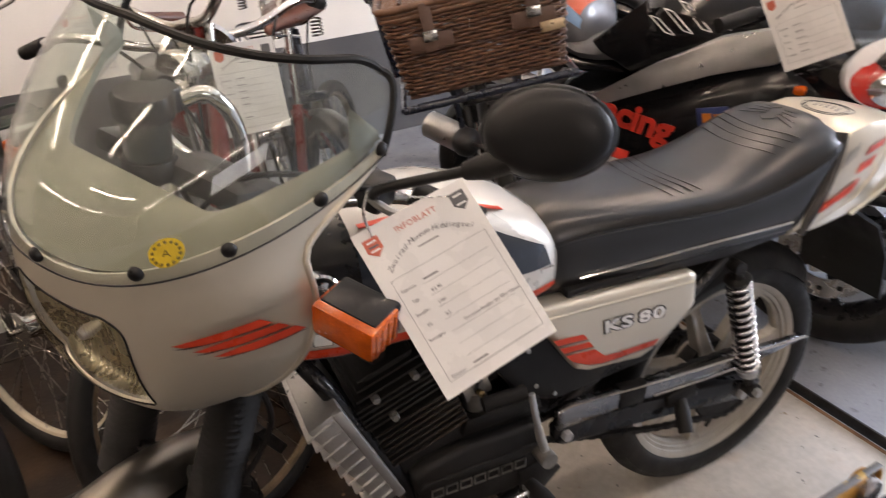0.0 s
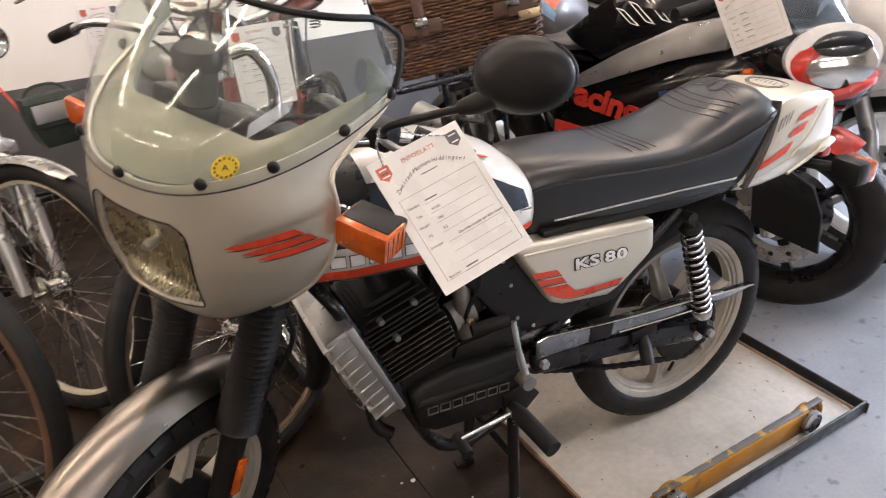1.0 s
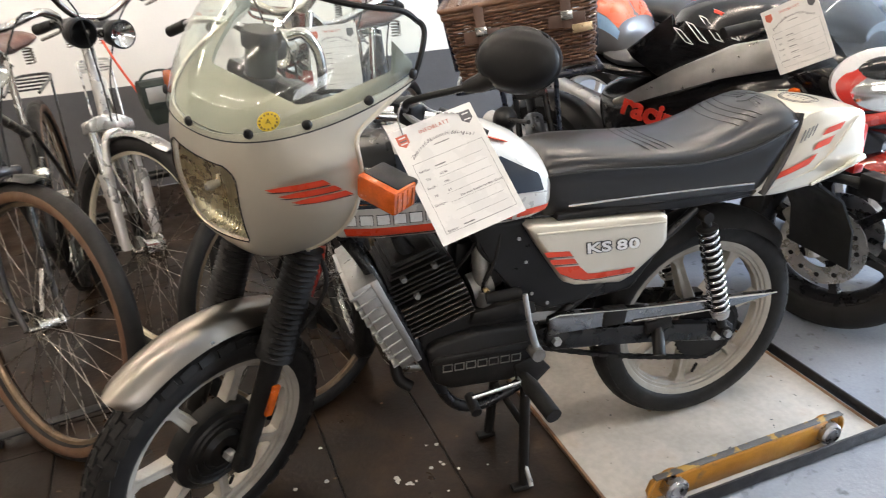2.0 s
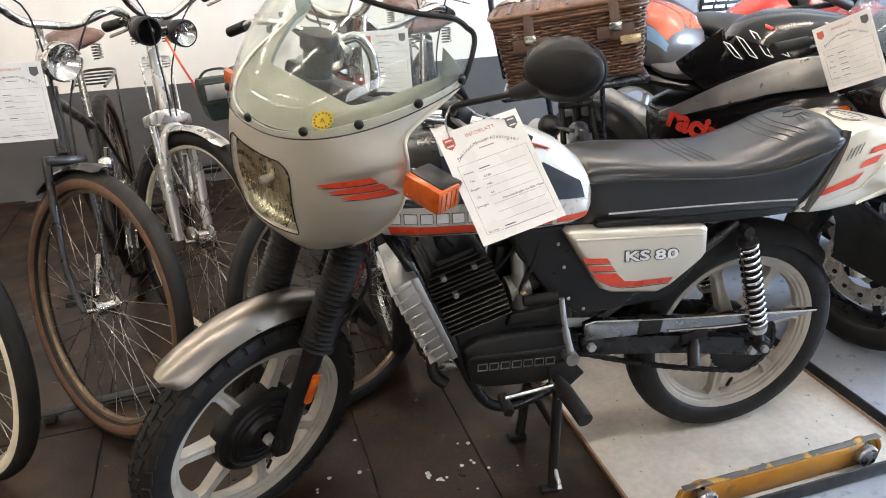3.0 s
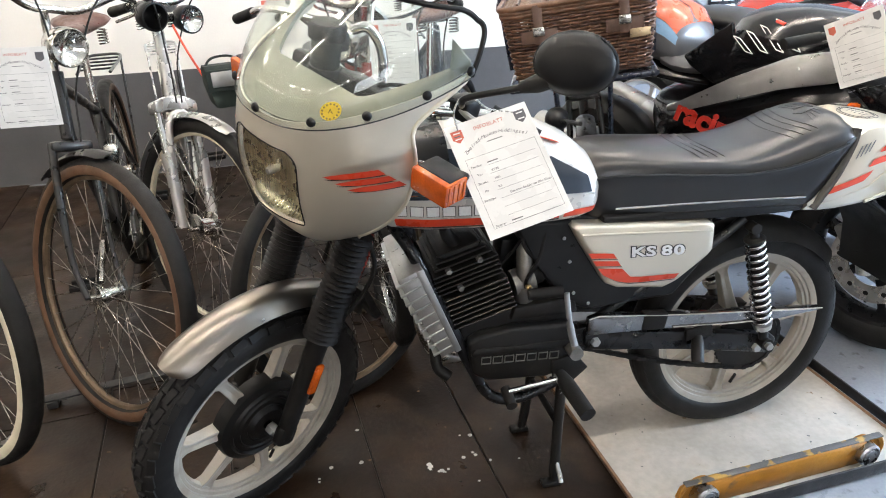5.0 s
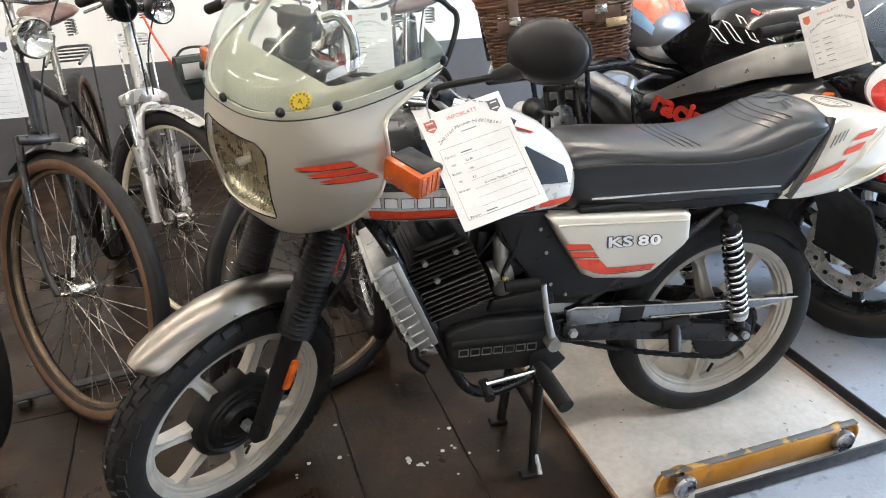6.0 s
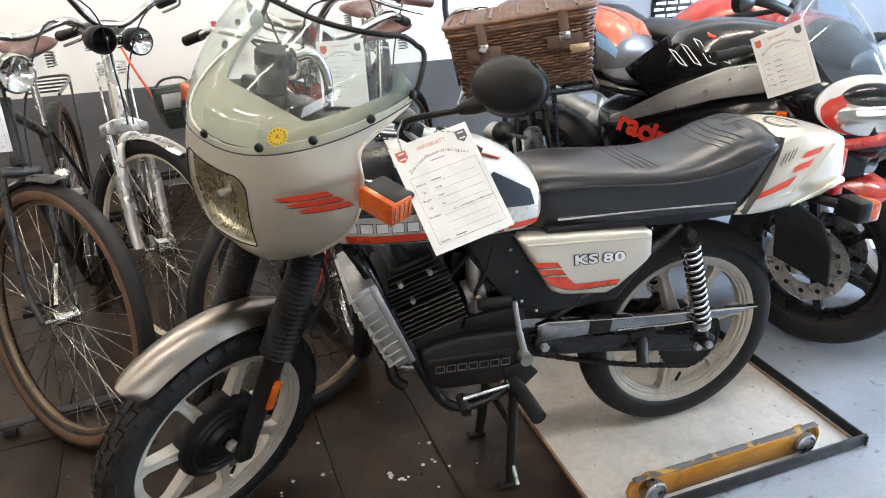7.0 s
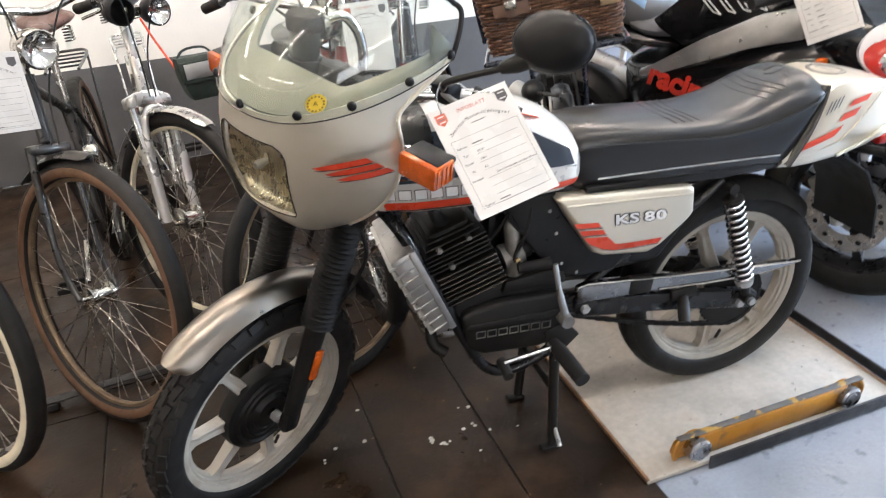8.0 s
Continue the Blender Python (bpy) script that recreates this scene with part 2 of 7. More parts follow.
def basis(origin, ex, ey):
    """The pose whose x and y run along ex and ey."""
    ex = Vector(ex).normalized()
    ez = ex.cross(Vector(ey)).normalized()
    ey = ez.cross(ex)
    m = Matrix((ex, ey, ez)).transposed().to_4x4()
    m.translation = Vector(origin)
    return m

# ---- the room ----
def slab(name, lo, hi, material, label, category, bevel=0.0):
    c = [(a + b) / 2 for a, b in zip(lo, hi)]
    s = [b - a for a, b in zip(lo, hi)]
    ob = part(name, box(c, s, bevel), material)
    return tagged(ob, label, category, kind="structure")


X0, X1, Y0, Y1, H = -9.0, 4.6, -8.6, 2.75, 3.1
slab("floor", (X0, Y0, -0.10), (X1, Y1, -0.006), "floor_blue", "blue-grey painted concrete floor, scuffed", "floor")
slab("ceiling", (X0, Y0, H), (X1, Y1, H + 0.1), "wall_white", "white painted ceiling", "ceiling")
slab("wall_north", (X0, Y1, -0.1), (X1, Y1 + 0.2, H), "wall_white", "white plastered wall above a dark dado", "wall")
slab("wall_dado", (X0, Y1 - 0.006, -0.004), (X1, Y1 - 0.001, 0.565), "wainscot", "dark grey painted dado along the white wall", "wall")
slab("wall_west", (X0 - 0.2, Y0, -0.1), (X0, Y1, H), "wall_grey", "unseen dark grey side wall", "wall")
# unseen south wall, dark to hold bounce light down, with an added opening
slab("wall_south", (X0, Y0 - 0.2, -0.1), (X1, Y0, 1.2), "wall_grey", "unseen dark grey wall below an added opening", "wall")
slab("wall_south", (X0, Y0 - 0.2, 2.6), (X1, Y0, H), "wall_grey", "unseen dark grey wall above an added opening", "wall")
slab("wall_south", (X0, Y0 - 0.2, 1.2), (-2.1, Y0, 2.6), "wall_grey", "unseen dark grey wall beside an added opening", "wall")
slab("wall_south", (1.7, Y0 - 0.2, 1.2), (X1, Y0, 2.6), "wall_grey", "unseen dark grey wall beside an added opening", "wall")
# east wall with a wide doorway
slab("wall_east", (X1, Y0, -0.1), (X1 + 0.2, -1.3, H), "wall_white", "white wall beside the doorway", "wall")
slab("wall_east", (X1, 0.5, -0.1), (X1 + 0.2, Y1, H), "wall_white", "white wall beside the doorway", "wall")
slab("wall_east", (X1, -1.3, 2.65), (X1 + 0.2, 0.5, H), "wall_white", "white wall above the doorway", "wall")
# grey-blue panel on the wall behind the motorcycles
slab("wall_panel", (0.80, Y1 - 0.034, 0.0), (3.70, Y1 - 0.008, 2.45), "panel_blue", "grey-blue painted panel on the wall", "wall panel", 0.004)
slab("ground", (-60, -60, -0.25), (60, 60, -0.11), "floor_blue", "grey yard outside the building", "ground")

# ceiling tubes
def tube_light(at, turn):
    t = thing("ceiling_light", "white fluorescent batten under the ceiling", "ceiling light", at @ pose(0, 0, 0, 0, 0, turn), "ceiling tubes")
    part("housing", box((0, 0, -0.03), (1.5, 0.10, 0.05), 0.006), "wall_white", t)
    part("fluorescent_tube", tube([(-0.7, 0, -0.085), (0.7, 0, -0.085)], 0.016, 12), "tube_glow", t)
    for x in (-0.71, 0.71):
        part("lamp_holder", box((x, 0, -0.07), (0.03, 0.04, 0.06), 0.004), "wall_white", t)
    return t


M["tube_glow"] = mat("glowing_tube", (1.0, 0.89, 0.74), 0.4, emit=95.0, var=0.0)
for x, y in ((-3.2, -0.9), (-1.4, -0.9), (0.4, -0.9), (-4.4, 1.2), (-2.8, 1.2), (-1.2, 1.2), (0.4, 1.2), (2.2, 1.2), (-6.3, -7.2), (-4.7, -7.2), (-3.1, -7.2), (-1.0, -7.2), (0.6, -7.2), (2.2, -7.2)):
    tube_light(pose(x, y, H), 0)
for x, y, turn in ((-8.2, 1.4, 90), (-8.2, -0.3, 90), (-8.2, -2.4, 90), (-5.6, -3.6, 90), (-5.6, -1.8, 90)):
    tube_light(pose(x, y, H), turn)

# dark floor plates with open joints, laid a little askew
TW = 4.8
def plate(lo, hi):
    ob = part("floor_plate", box(((lo[0] + hi[0]) / 2, (lo[1] + hi[1]) / 2, -0.003), (hi[0] - lo[0] - 0.004, hi[1] - lo[1] - 0.004, 0.012), 0.0015, seg=1), "floor_wood",
              label="", m=pose(0, 0, -0.003, 0, 0, TW))
    return ob


plates = new("floor_plates")
tagged(plates, "dark brown worn floor plates with open joints", "floor plates", kind="structure")
part("underlay", box((-2.43, -1.05, -0.005), (4.1, 7.68, 0.003)), "black_matt", plates, m=pose(0, 0, 0, 0, 0, TW))
_edges = [-4.5, -4.1, -3.6, -2.95, -2.3, -1.65, -1.31, -0.952, -0.668, -0.372]
for i, (a, b) in enumerate(zip(_edges, _edges[1:])):
    # unseen plates south of y -2.2 are added to cut bounce light
    cuts = [-4.9, -3.4, -2.2, -0.9 - 0.13 * (i % 3), 0.62 + 0.1 * (i % 2), 1.7 - 0.15 * (i % 2), 2.74 + 0.084 * (a + b) / 2 * -1]
    for c, d in zip(cuts, cuts[1:]):
        plate((a, c), (b, d)).parent = plates

# ---- the silver light motorcycle ----
RAKE, STEER = radians(23.5), radians(37)
_u = Vector((math.sin(RAKE), 0, math.cos(RAKE)))
_a = Vector((-1.194, 0, 0.264))
S = Matrix.Translation(_a) @ Matrix.Rotation(STEER, 4, _u) @ Matrix.Translation(-_a)
moto = thing("motorcycle", "silver light motorcycle with half fairing on its centre stand", "motorcycle")


def ring(profile, c, seg=64, m=None):
    bm = lathe(profile, c, "y", seg, True)
    if m is not None:
        bm.transform(m)
    return bm


def tyre_profile(ro, ri, w, n=10):
    """A closed round section between the outer and the bead radius."""
    mid, h = (ro + ri) / 2, (ro - ri) / 2
    out = []
    for i in range(2 * n):
        a = 2 * math.pi * i / (2 * n)
        out.append((mid + h * math.copysign(abs(math.cos(a)) ** 0.75, math.cos(a)), w / 2 * math.copysign(abs(math.sin(a)) ** 0.8, math.sin(a))))
    return out


def tread(ro, w, c, count, rows, depth=0.005):
    """Blocks round a tyre, staggered row by row and following its crown."""
    bm = bmesh.new()
    for k in range(rows):
        f = (k + 0.5) / rows * 2 - 1
        ang = f * 1.05
        for i in range(count):
            t = 2 * math.pi * (i + 0.5 * (k % 2)) / count
            rr = ro - (1 - math.cos(ang)) * w * 0.42
            y = math.sin(ang) * w * 0.5
            b = bmesh.new()
            bmesh.ops.create_cube(b, size=1.0)
            bmesh.ops.scale(b, vec=(depth * 2, w * 1.05 / rows * 0.86, 2 * math.pi * ro / count * 0.84), verts=b.verts)
            for v in b.verts:
                if v.co.x > 0:
                    v.co.y *= 0.86
                    v.co.z *= 0.88
                if v.co.z > 0:
                    v.co.y += 0.004 * (1 if k % 2 else -1)
            b.transform(Matrix.Rotation(-t, 4, "Y") @ Matrix.Translation((rr, y, 0)) @ Matrix.Rotation(ang, 4, "Z"))
            me = bpy.data.meshes.new("t")
            b.to_mesh(me)
            b.free()
            bm.from_mesh(me)
            bpy.data.meshes.remove(me)
    bm.transform(Matrix.Translation(c))
    return bm


def cast_wheel(parent, c, m, rim_r, tyre_r, width, phase, spokes=7, blocks=0, wm="wheel_paint", label="cream-white cast wheel rim"):
    """Cast star wheel: tyre, rim, spokes and hub."""
    t = part("tyre", ring(tyre_profile(tyre_r, rim_r - 0.012, width), c), "rubber", parent, "black rubber tyre", m=m)
    if blocks:
        part("tread", tread(tyre_r - 0.002, width, c, blocks, 4, 0.0065), "rubber", t, m=m)
    else:
        part("tread", tread(tyre_r - 0.003, width, c, 90, 5, 0.003), "rubber", t, m=m)
    w = width * 0.36
    prof = [(rim_r, -w - 0.003), (rim_r + 0.001, -w), (rim_r - 0.003, -w + 0.003), (rim_r - 0.012, -w + 0.006), (rim_r - 0.017, -w * 0.62), (rim_r - 0.021, -w * 0.35), (rim_r - 0.023, 0),
            (rim_r - 0.021, w * 0.35), (rim_r - 0.017, w * 0.62), (rim_r - 0.012, w - 0.006), (rim_r - 0.003, w - 0.003), (rim_r + 0.001, w), (rim_r, w + 0.003),
            (rim_r - 0.010, w + 0.001), (rim_r - 0.016, w * 0.8), (rim_r - 0.029, w * 0.42), (rim_r - 0.033, 0), (rim_r - 0.0305, -w * 0.45), (rim_r - 0.0245, -w * 0.50), (rim_r - 0.0235, -w * 0.72), (rim_r - 0.0165, -w * 0.76), (rim_r - 0.0155, -w * 0.92), (rim_r - 0.010, -w - 0.001)]
    rim = part("rim", ring(prof, c, 72), wm, parent, label, m=m)
    for i in range(spokes):
        a = radians(phase + 360 / spokes * i)
        rows = []
        for r, hw, ht in ((0.040, 0.020, 0.019), (0.09, 0.0155, 0.016), (0.14, 0.0125, 0.014), (rim_r - 0.045, 0.0115, 0.013), (rim_r - 0.028, 0.021, 0.014)):
            sec = []
            for u, v in ((-1, -0.9), (-0.8, -1), (0.0, -0.72), (0.8, -1), (1, -0.9), (1, 0.9), (0.0, 0.8), (-1, 0.9)):
                sec.append((r, v * ht, u * hw))
            rows.append(sec)
        b = loft(rows, True)
        b.transform(Matrix.Translation(c) @ Matrix.Rotation(-a, 4, "Y"))
        part("spoke", b, wm, rim, m=m)
    part("hub", ring([(0.02, -0.032), (0.045, -0.032), (0.05, -0.028), (0.05, 0.045), (0.045, 0.05), (0.02, 0.05)], c, 32), wm, rim, m=m)
    bolt = part("valve", rod(Vector(c) + Vector((0.02, -0.004, -rim_r + 0.045)), Vector(c) + Vector((0.026, -0.012, -rim_r + 0.075)), 0.004, 8), "rubber", rim, m=m)
    return t


RW = (0.0, 0.0, 0.297)
FW = (-1.225, 0.0, 0.282)
cast_wheel(moto, RW, None, 0.226, 0.288, 0.080, 6)
cast_wheel(moto, FW, S, 0.224, 0.284, 0.078, 64, blocks=40)


def drum(c, m, side, r, mat_name="black_matt"):
    y = side * 0.024
    pr = [(0.012, y + side * 0.018), (r * 0.35, y + side * 0.018), (r * 0.42, y + side * 0.010), (r * 0.88, y + side * 0.005), (r * 0.97, y), (r, y - side * 0.008), (r, y - side * 0.035), (0.012, y - side * 0.035)]
    return part("brake_drum", ring(pr, c, 40), mat_name, moto, "black brake drum plate", m=m)


fd = drum(FW, S, -1, 0.110)
for k in range(3):
    part("drum_rib", ring([(0.045 + 0.018 * k, -0.030), (0.05 + 0.018 * k, -0.036), (0.055 + 0.018 * k, -0.030)], FW, 36), "black_matt", fd, m=S)
part("axle_nut", joined(lathe([(0, -0.070), (0.012, -0.070), (0.014, -0.067), (0.014, -0.05), (0, -0.05)], FW, "y", 6), lathe([(0, -0.078), (0.007, -0.078), (0.007, -0.068), (0, -0.068)], FW, "y", 10)), "alu", fd, m=S)
drum(RW, None, 1, 0.075)
# rear sprocket and axle
teeth = []
for i in range(40 * 2):
    a = 2 * math.pi * i / 80
    r = 0.092 if i % 2 else 0.086
    teeth.append((RW[0] + r * math.cos(a), RW[2] + r * math.sin(a)))
part("sprocket", prism(teeth, -0.066, -0.060), "black_matt", moto, "dark steel sprocket")
part("axle_nut", lathe([(0, -0.112), (0.011, -0.112), (0.013, -0.108), (0.013, -0.094), (0, -0.094)], RW, "y", 6), "alu", moto)


# -- fork, gaiters, sliders, mudguard --
def fork_at(y, s):
    """A point s metres up the fork leg from the axle height."""
    p = Vector(FW) + Vector((0.012, y, 0)) + _u * s
    return p


for y in (-0.088, 0.088):
    leg = part("fork_slider", tube([fork_at(y, -0.02), fork_at(y, 0.0), fork_at(y, 0.06), fork_at(y, 0.27)], [0.012, 0.019, 0.021, 0.024], 16), "black_matt", moto, "black fork slider", m=S)
    rows = []
    rings = 21
    for i in range(rings * 4 + 1):
        s = 0.262 + 0.245 * i / (rings * 4)
        r = 0.0305 + 0.0048 * math.cos(2 * math.pi * i / 4) + 0.004 * (1 - i / (rings * 4))
        c = fork_at(y, s)
        e1 = Vector((0, 1, 0))
        e2 = _u.cross(e1)
        rows.append([c + r * (math.cos(q) * e1 + math.sin(q) * e2) for q in (2 * math.pi * j / 20 for j in range(20))])
    part("fork_gaiter", loft(rows, True), "rubber", moto, "ribbed black rubber fork gaiter", smooth=70, m=S)
    part("fork_tube", tube([fork_at(y, 0.50), fork_at(y, 0.74)], 0.016, 14), "chrome", moto, m=S)
    part("fork_reflector", box(tuple(fork_at(y * 1.0, 0.165) + Vector((0.004, -0.026 if y < 0 else 0.026, 0))), (0.020, 0.010, 0.075), 0.004, (0, 23.5, 0)), "amber", leg, "amber side reflector", m=S)
    part("axle_lug", box(tuple(fork_at(y, 0.0)), (0.045, 0.03, 0.05), 0.01, (0, 23.5, 0)), "black_matt", leg, m=S)
for s in (0.53, 0.70):
    part("fork_yoke", box(tuple(fork_at(0, s)), (0.07, 0.23, 0.028), 0.01, (0, 23.5, 0)), "black_matt", moto, m=S)
part("steering_stem", tube([fork_at(0, 0.53) + Vector((0.04, 0, 0)), fork_at(0, 0.72) + Vector((0.04, 0, 0))], 0.024, 16), "black_matt", moto, m=S)


def mudguard(c, r, a0, a1, w, drop, n=56, taper=0.35):
    """A rounded mudguard blade over an arc, thinned at its ends."""
    rows = []
    for i in range(n + 1):
        f = i / n
        a = radians(a0 + (a1 - a0) * f)
        g = max(0.0, (0.085 - min(f, 1 - f)) / 0.085)
        e = 1 - taper * (1 - math.sqrt(max(0.0, 1 - g * g)))
        row = []
        for j in range(21):
            q = (j / 20 * 2 - 1)
            yy = w / 2 * e * math.copysign(abs(q) ** 0.9, q)
            rr = r - drop * e * abs(q) ** 2.1
            row.append(Vector(c) + Vector((math.cos(a) * rr, yy, math.sin(a) * rr)))
        rows.append(row)
    return thick(loft(rows), 0.0022)


mg = part("front_mudguard", mudguard(FW, 0.350, 123, 30, 0.098, 0.032, taper=0.55), "guard_chrome", moto, "worn chromed front mudguard", smooth=60, m=S)
part("rivet", lathe([(0, -0.0475), (0.0035, -0.047), (0.005, -0.0445), (0, -0.0400)], (FW[0] + 0.01, 0, 0.604), "y", 10), "alu", mg, m=S)
part("fork_brace", tube(spline([fork_at(-0.088, 0.25), fork_at(-0.075, 0.30), fork_at(0, 0.325), fork_at(0.075, 0.30), fork_at(0.088, 0.25)], 5), 0.012, 10), "black_matt", moto, m=S)

# -- fairing shell --
BELLY, RIM_Z = 0.785, 1.035


def interp(z, table):
    """A smooth curve through (z, value) pairs."""
    k = 0
    while k < len(table) - 2 and z > table[k + 1][0]:
        k += 1
    (z0, v0), (z1, v1) = table[k], table[k + 1]

    def slope(i):
        a, b = table[max(0, i - 1)], table[min(len(table) - 1, i + 1)]
        return (b[1] - a[1]) / (b[0] - a[0])
    h = z1 - z0
    t = max(0.0, min(1.0, (z - z0) / h))
    return (2 * t ** 3 - 3 * t * t + 1) * v0 + (t ** 3 - 2 * t * t + t) * h * slope(k) + (3 * t * t - 2 * t ** 3) * v1 + (t ** 3 - t * t) * h * slope(k + 1)


NOSE = [(0.76, -1.100), (0.785, -1.128), (0.81, -1.148), (0.85, -1.162), (0.90, -1.169), (0.95, -1.168), (1.00, -1.163), (1.036, -1.157), (1.09, -1.130), (1.16, -1.075), (1.25, -0.985)]
HALF = [(0.76, 0.150), (0.785, 0.182), (0.81, 0.205), (0.85, 0.226), (0.90, 0.241), (0.945, 0.246), (0.99, 0.240), (1.036, 0.224), (1.10, 0.215), (1.18, 0.197), (1.25, 0.168)]
REAR_X, SQ = -0.80, 2.25


def crease(z, f):
    """How deep the pressed field round the stripes lies under the outer skin."""
    t = max(0.0, min(1.0, (f - 0.30) / 0.20))
    t = t * t * (3 - 2 * t)
    up = 0.962 + 0.075 * max(0.0, f - 0.34)
    low = 0.898 - 0.02 * max(0.0, f - 0.44)
    a = max(0.0, min(1.0, (up - z) / 0.010))
    b = max(0.0, min(1.0, (z - low) / 0.040))
    return 0.0055 * t * a * b


def shell(z, f, grow=0.0):
    """A point on the fairing's skin: height z, f from 0 at the nose to 1 at the rear edge, left side (-y)."""
    nose, half = interp(z, NOSE), interp(z, HALF)
    g = grow - crease(z, f)
    a = f * math.pi / 2
    return Vector((REAR_X - (REAR_X - nose + g) * abs(math.cos(a)) ** (2 / SQ), -(half + g) * abs(math.sin(a)) ** (2 / SQ), z))


def top_edge(f):
    """Height of the shell's upper line, under the screen's screws."""
    return 1.029 + 0.073 * f ** 2.0


def rear_cut(z):
    """How far back the shell reaches at a height: swept up to the screen, drawn in at the indicator."""
    return interp(z, [(0.76, 0.45), (0.785, 0.49), (0.81, 0.555), (0.84, 0.615), (0.88, 0.655), (0.93, 0.672), (0.97, 0.676), (1.00, 0.668), (1.022, 0.672), (1.036, 0.695), (1.05, 0.735), (1.075, 0.82), (1.09, 0.87), (1.10, 0.885)])


def mirrored(pts):
    return [Vector((p.x, -p.y, p.z)) for p in reversed(pts[1:])] + list(pts)


HL_Z0, HL_Z1, HL_F = 0.822, 0.978, 0.232
N_F, N_L, rows = 34, 8, []


def lamp_f(z):
    """Half breadth of the lamp's opening at a height: wider below, with rounded upper corners."""
    k = (z - HL_Z0) / (HL_Z1 - HL_Z0)
    up = max(0.0, (k - 0.80) / 0.20)
    low = max(0.0, (0.08 - k) / 0.08)
    return (HL_F - 0.036 * k) * math.sqrt(max(0.0, 1 - 0.45 * min(1, up) ** 3)) * (1 - 0.05 * min(1, low) ** 2)


def spread_f(j, z, cut):
    a = lamp_f(min(HL_Z1, max(HL_Z0, z)))
    return a * j / N_L if j <= N_L else a + (cut - a) * (j - N_L) / (N_F - N_L)


N_Z = 28
levels = [0.785, 0.797, 0.810] + [HL_Z0 + (HL_Z1 - HL_Z0) * i / N_Z for i in range(N_Z + 1)] + [0.990, 1.003, 1.016, 1.029]


def belly_drop(f):
    """The lower line hangs a little at the flanks."""
    return 0.010 * math.sin(math.pi * min(1.0, f / 0.46))


for z in levels:
    k = max(0.0, (HL_Z0 - z) / (HL_Z0 - 0.785))
    half = []
    for j in range(N_F + 1):
        f = spread_f(j, z, rear_cut(z))
        p = shell(z, f)
        p.z -= belly_drop(f) * k
        half.append(p)
    rows.append(mirrored(half))
# the belly turns under
for dz, inn in ((0.009, 0.008), (0.016, 0.022), (0.018, 0.050)):
    z = 0.785
    half = []
    for j in range(N_F + 1):
        f = spread_f(j, z, rear_cut(z))
        p = shell(z, f)
        v = Vector((p.x + 0.93, p.y, 0)).normalized()
        half.append(Vector((p.x, p.y, z - dz - belly_drop(f))) - v * inn)
    rows.insert(0, mirrored(half))
# rising rear wings up to the screen's side
for k in range(1, 11):
    half = []
    for j in range(N_F + 1):
        g = j / N_F
        z = 1.029 + 0.073 * g ** 2.0 * k / 10
        half.append(shell(z, g * rear_cut(z) * k / 10 + spread_f(j, z, rear_cut(z)) * (1 - k / 10)))
    rows.append(mirrored(half))
bm = loft(rows)
bm.faces.ensure_lookup_table()
across = 2 * N_F
cut = [bm.faces[i * across + j] for i in range(6, 6 + N_Z) for j in range(N_F - N_L, N_F + N_L)]
edge_rows = [[Vector(p) for p in r] for r in rows]
bmesh.ops.delete(bm, geom=cut, context="FACES")
fairing = part("fairing", thick(bm, 0.004), "silver", moto, "silver-champagne half fairing shell", smooth=50, m=S)
# rolled rear edge of the shell, up to the wing
for side in (0, -1):
    part("rolled_edge", tube([r[side] for r in edge_rows], 0.0042, 8), "silver", fairing, smooth=80, m=S)

# shelf inside the screen, open towards the rider
def shelf_edge(g):
    """Inner edge of the shelf: straight across the front, then back along the sides."""
    if g < 0.42:
        return Vector((-1.036, -0.110 * g / 0.42, 1.063))
    t = (g - 0.42) / 0.58
    return Vector((-1.036 + 0.164 * t, -0.110 - 0.100 * t ** 0.75, 1.063 + 0.062 * t))


rows = []
for k in range(7):
    h = k / 6
    half = []
    for j in range(N_F + 1):
        g = j / N_F
        a = shell(top_edge(g) + 0.001, g * 0.88, -0.006)
        b = shelf_edge(g)
        p = a.lerp(b, h)
        p.z += 0.003 * math.sin(math.pi * h)
        half.append(p)
    rows.append(mirrored(half))
rows.append([p + Vector((0.003, 0, -0.010)) for p in rows[-1]])
part("inner_shelf", thick(loft(rows), 0.003), "lip_grey", fairing, "silver-green shelf behind the clear screen", smooth=50, m=S)

# windscreen bubble
def screen_top(g):
    return 1.236 - 0.040 * g ** 1.5


rows = []
for k in range(17):
    h = k / 16
    half = []
    for j in range(N_F + 1):
        g = j / N_F
        z = top_edge(g) - 0.006 + (screen_top(g) - top_edge(g) + 0.006) * h
        p = shell(z, g * 0.885, 0.004 + 0.007 * math.sin(math.pi * h))
        p.x += 0.030 * g ** 3 * h
        half.append(p)
    rows.append(mirrored(half))
# the upper rear corners are rounded off
for k in range(11, 17):
    for j in range(6):
        d = ((k - 10) / 6) * ((6 - j) / 6)
        for q in (j, -1 - j):
            rows[k][q] = rows[k][q] + Vector((-0.022 * d * d, 0, -0.014 * d * d))
screen = part("windscreen", thick(loft(rows), 0.0025), "screen", moto, "clear bubble windscreen with a black edge trim", smooth=80, m=S)
screen.visible_shadow = False
edge = [Vector(p) for p in rows[-1]]
part("screen_trim", tube([r[-1] for r in rows] + edge[::-1][1:] + [r[0] for r in rows[::-1]][1:], 0.0048, 8), "rubber", screen, "black rubber edge trim", m=S)
part("screen_seam", tube([p + (p - Vector((-0.95, 0, p.z))).normalized() * 0.002 for p in rows[0]], 0.0012, 6), "black_line", screen, m=S)
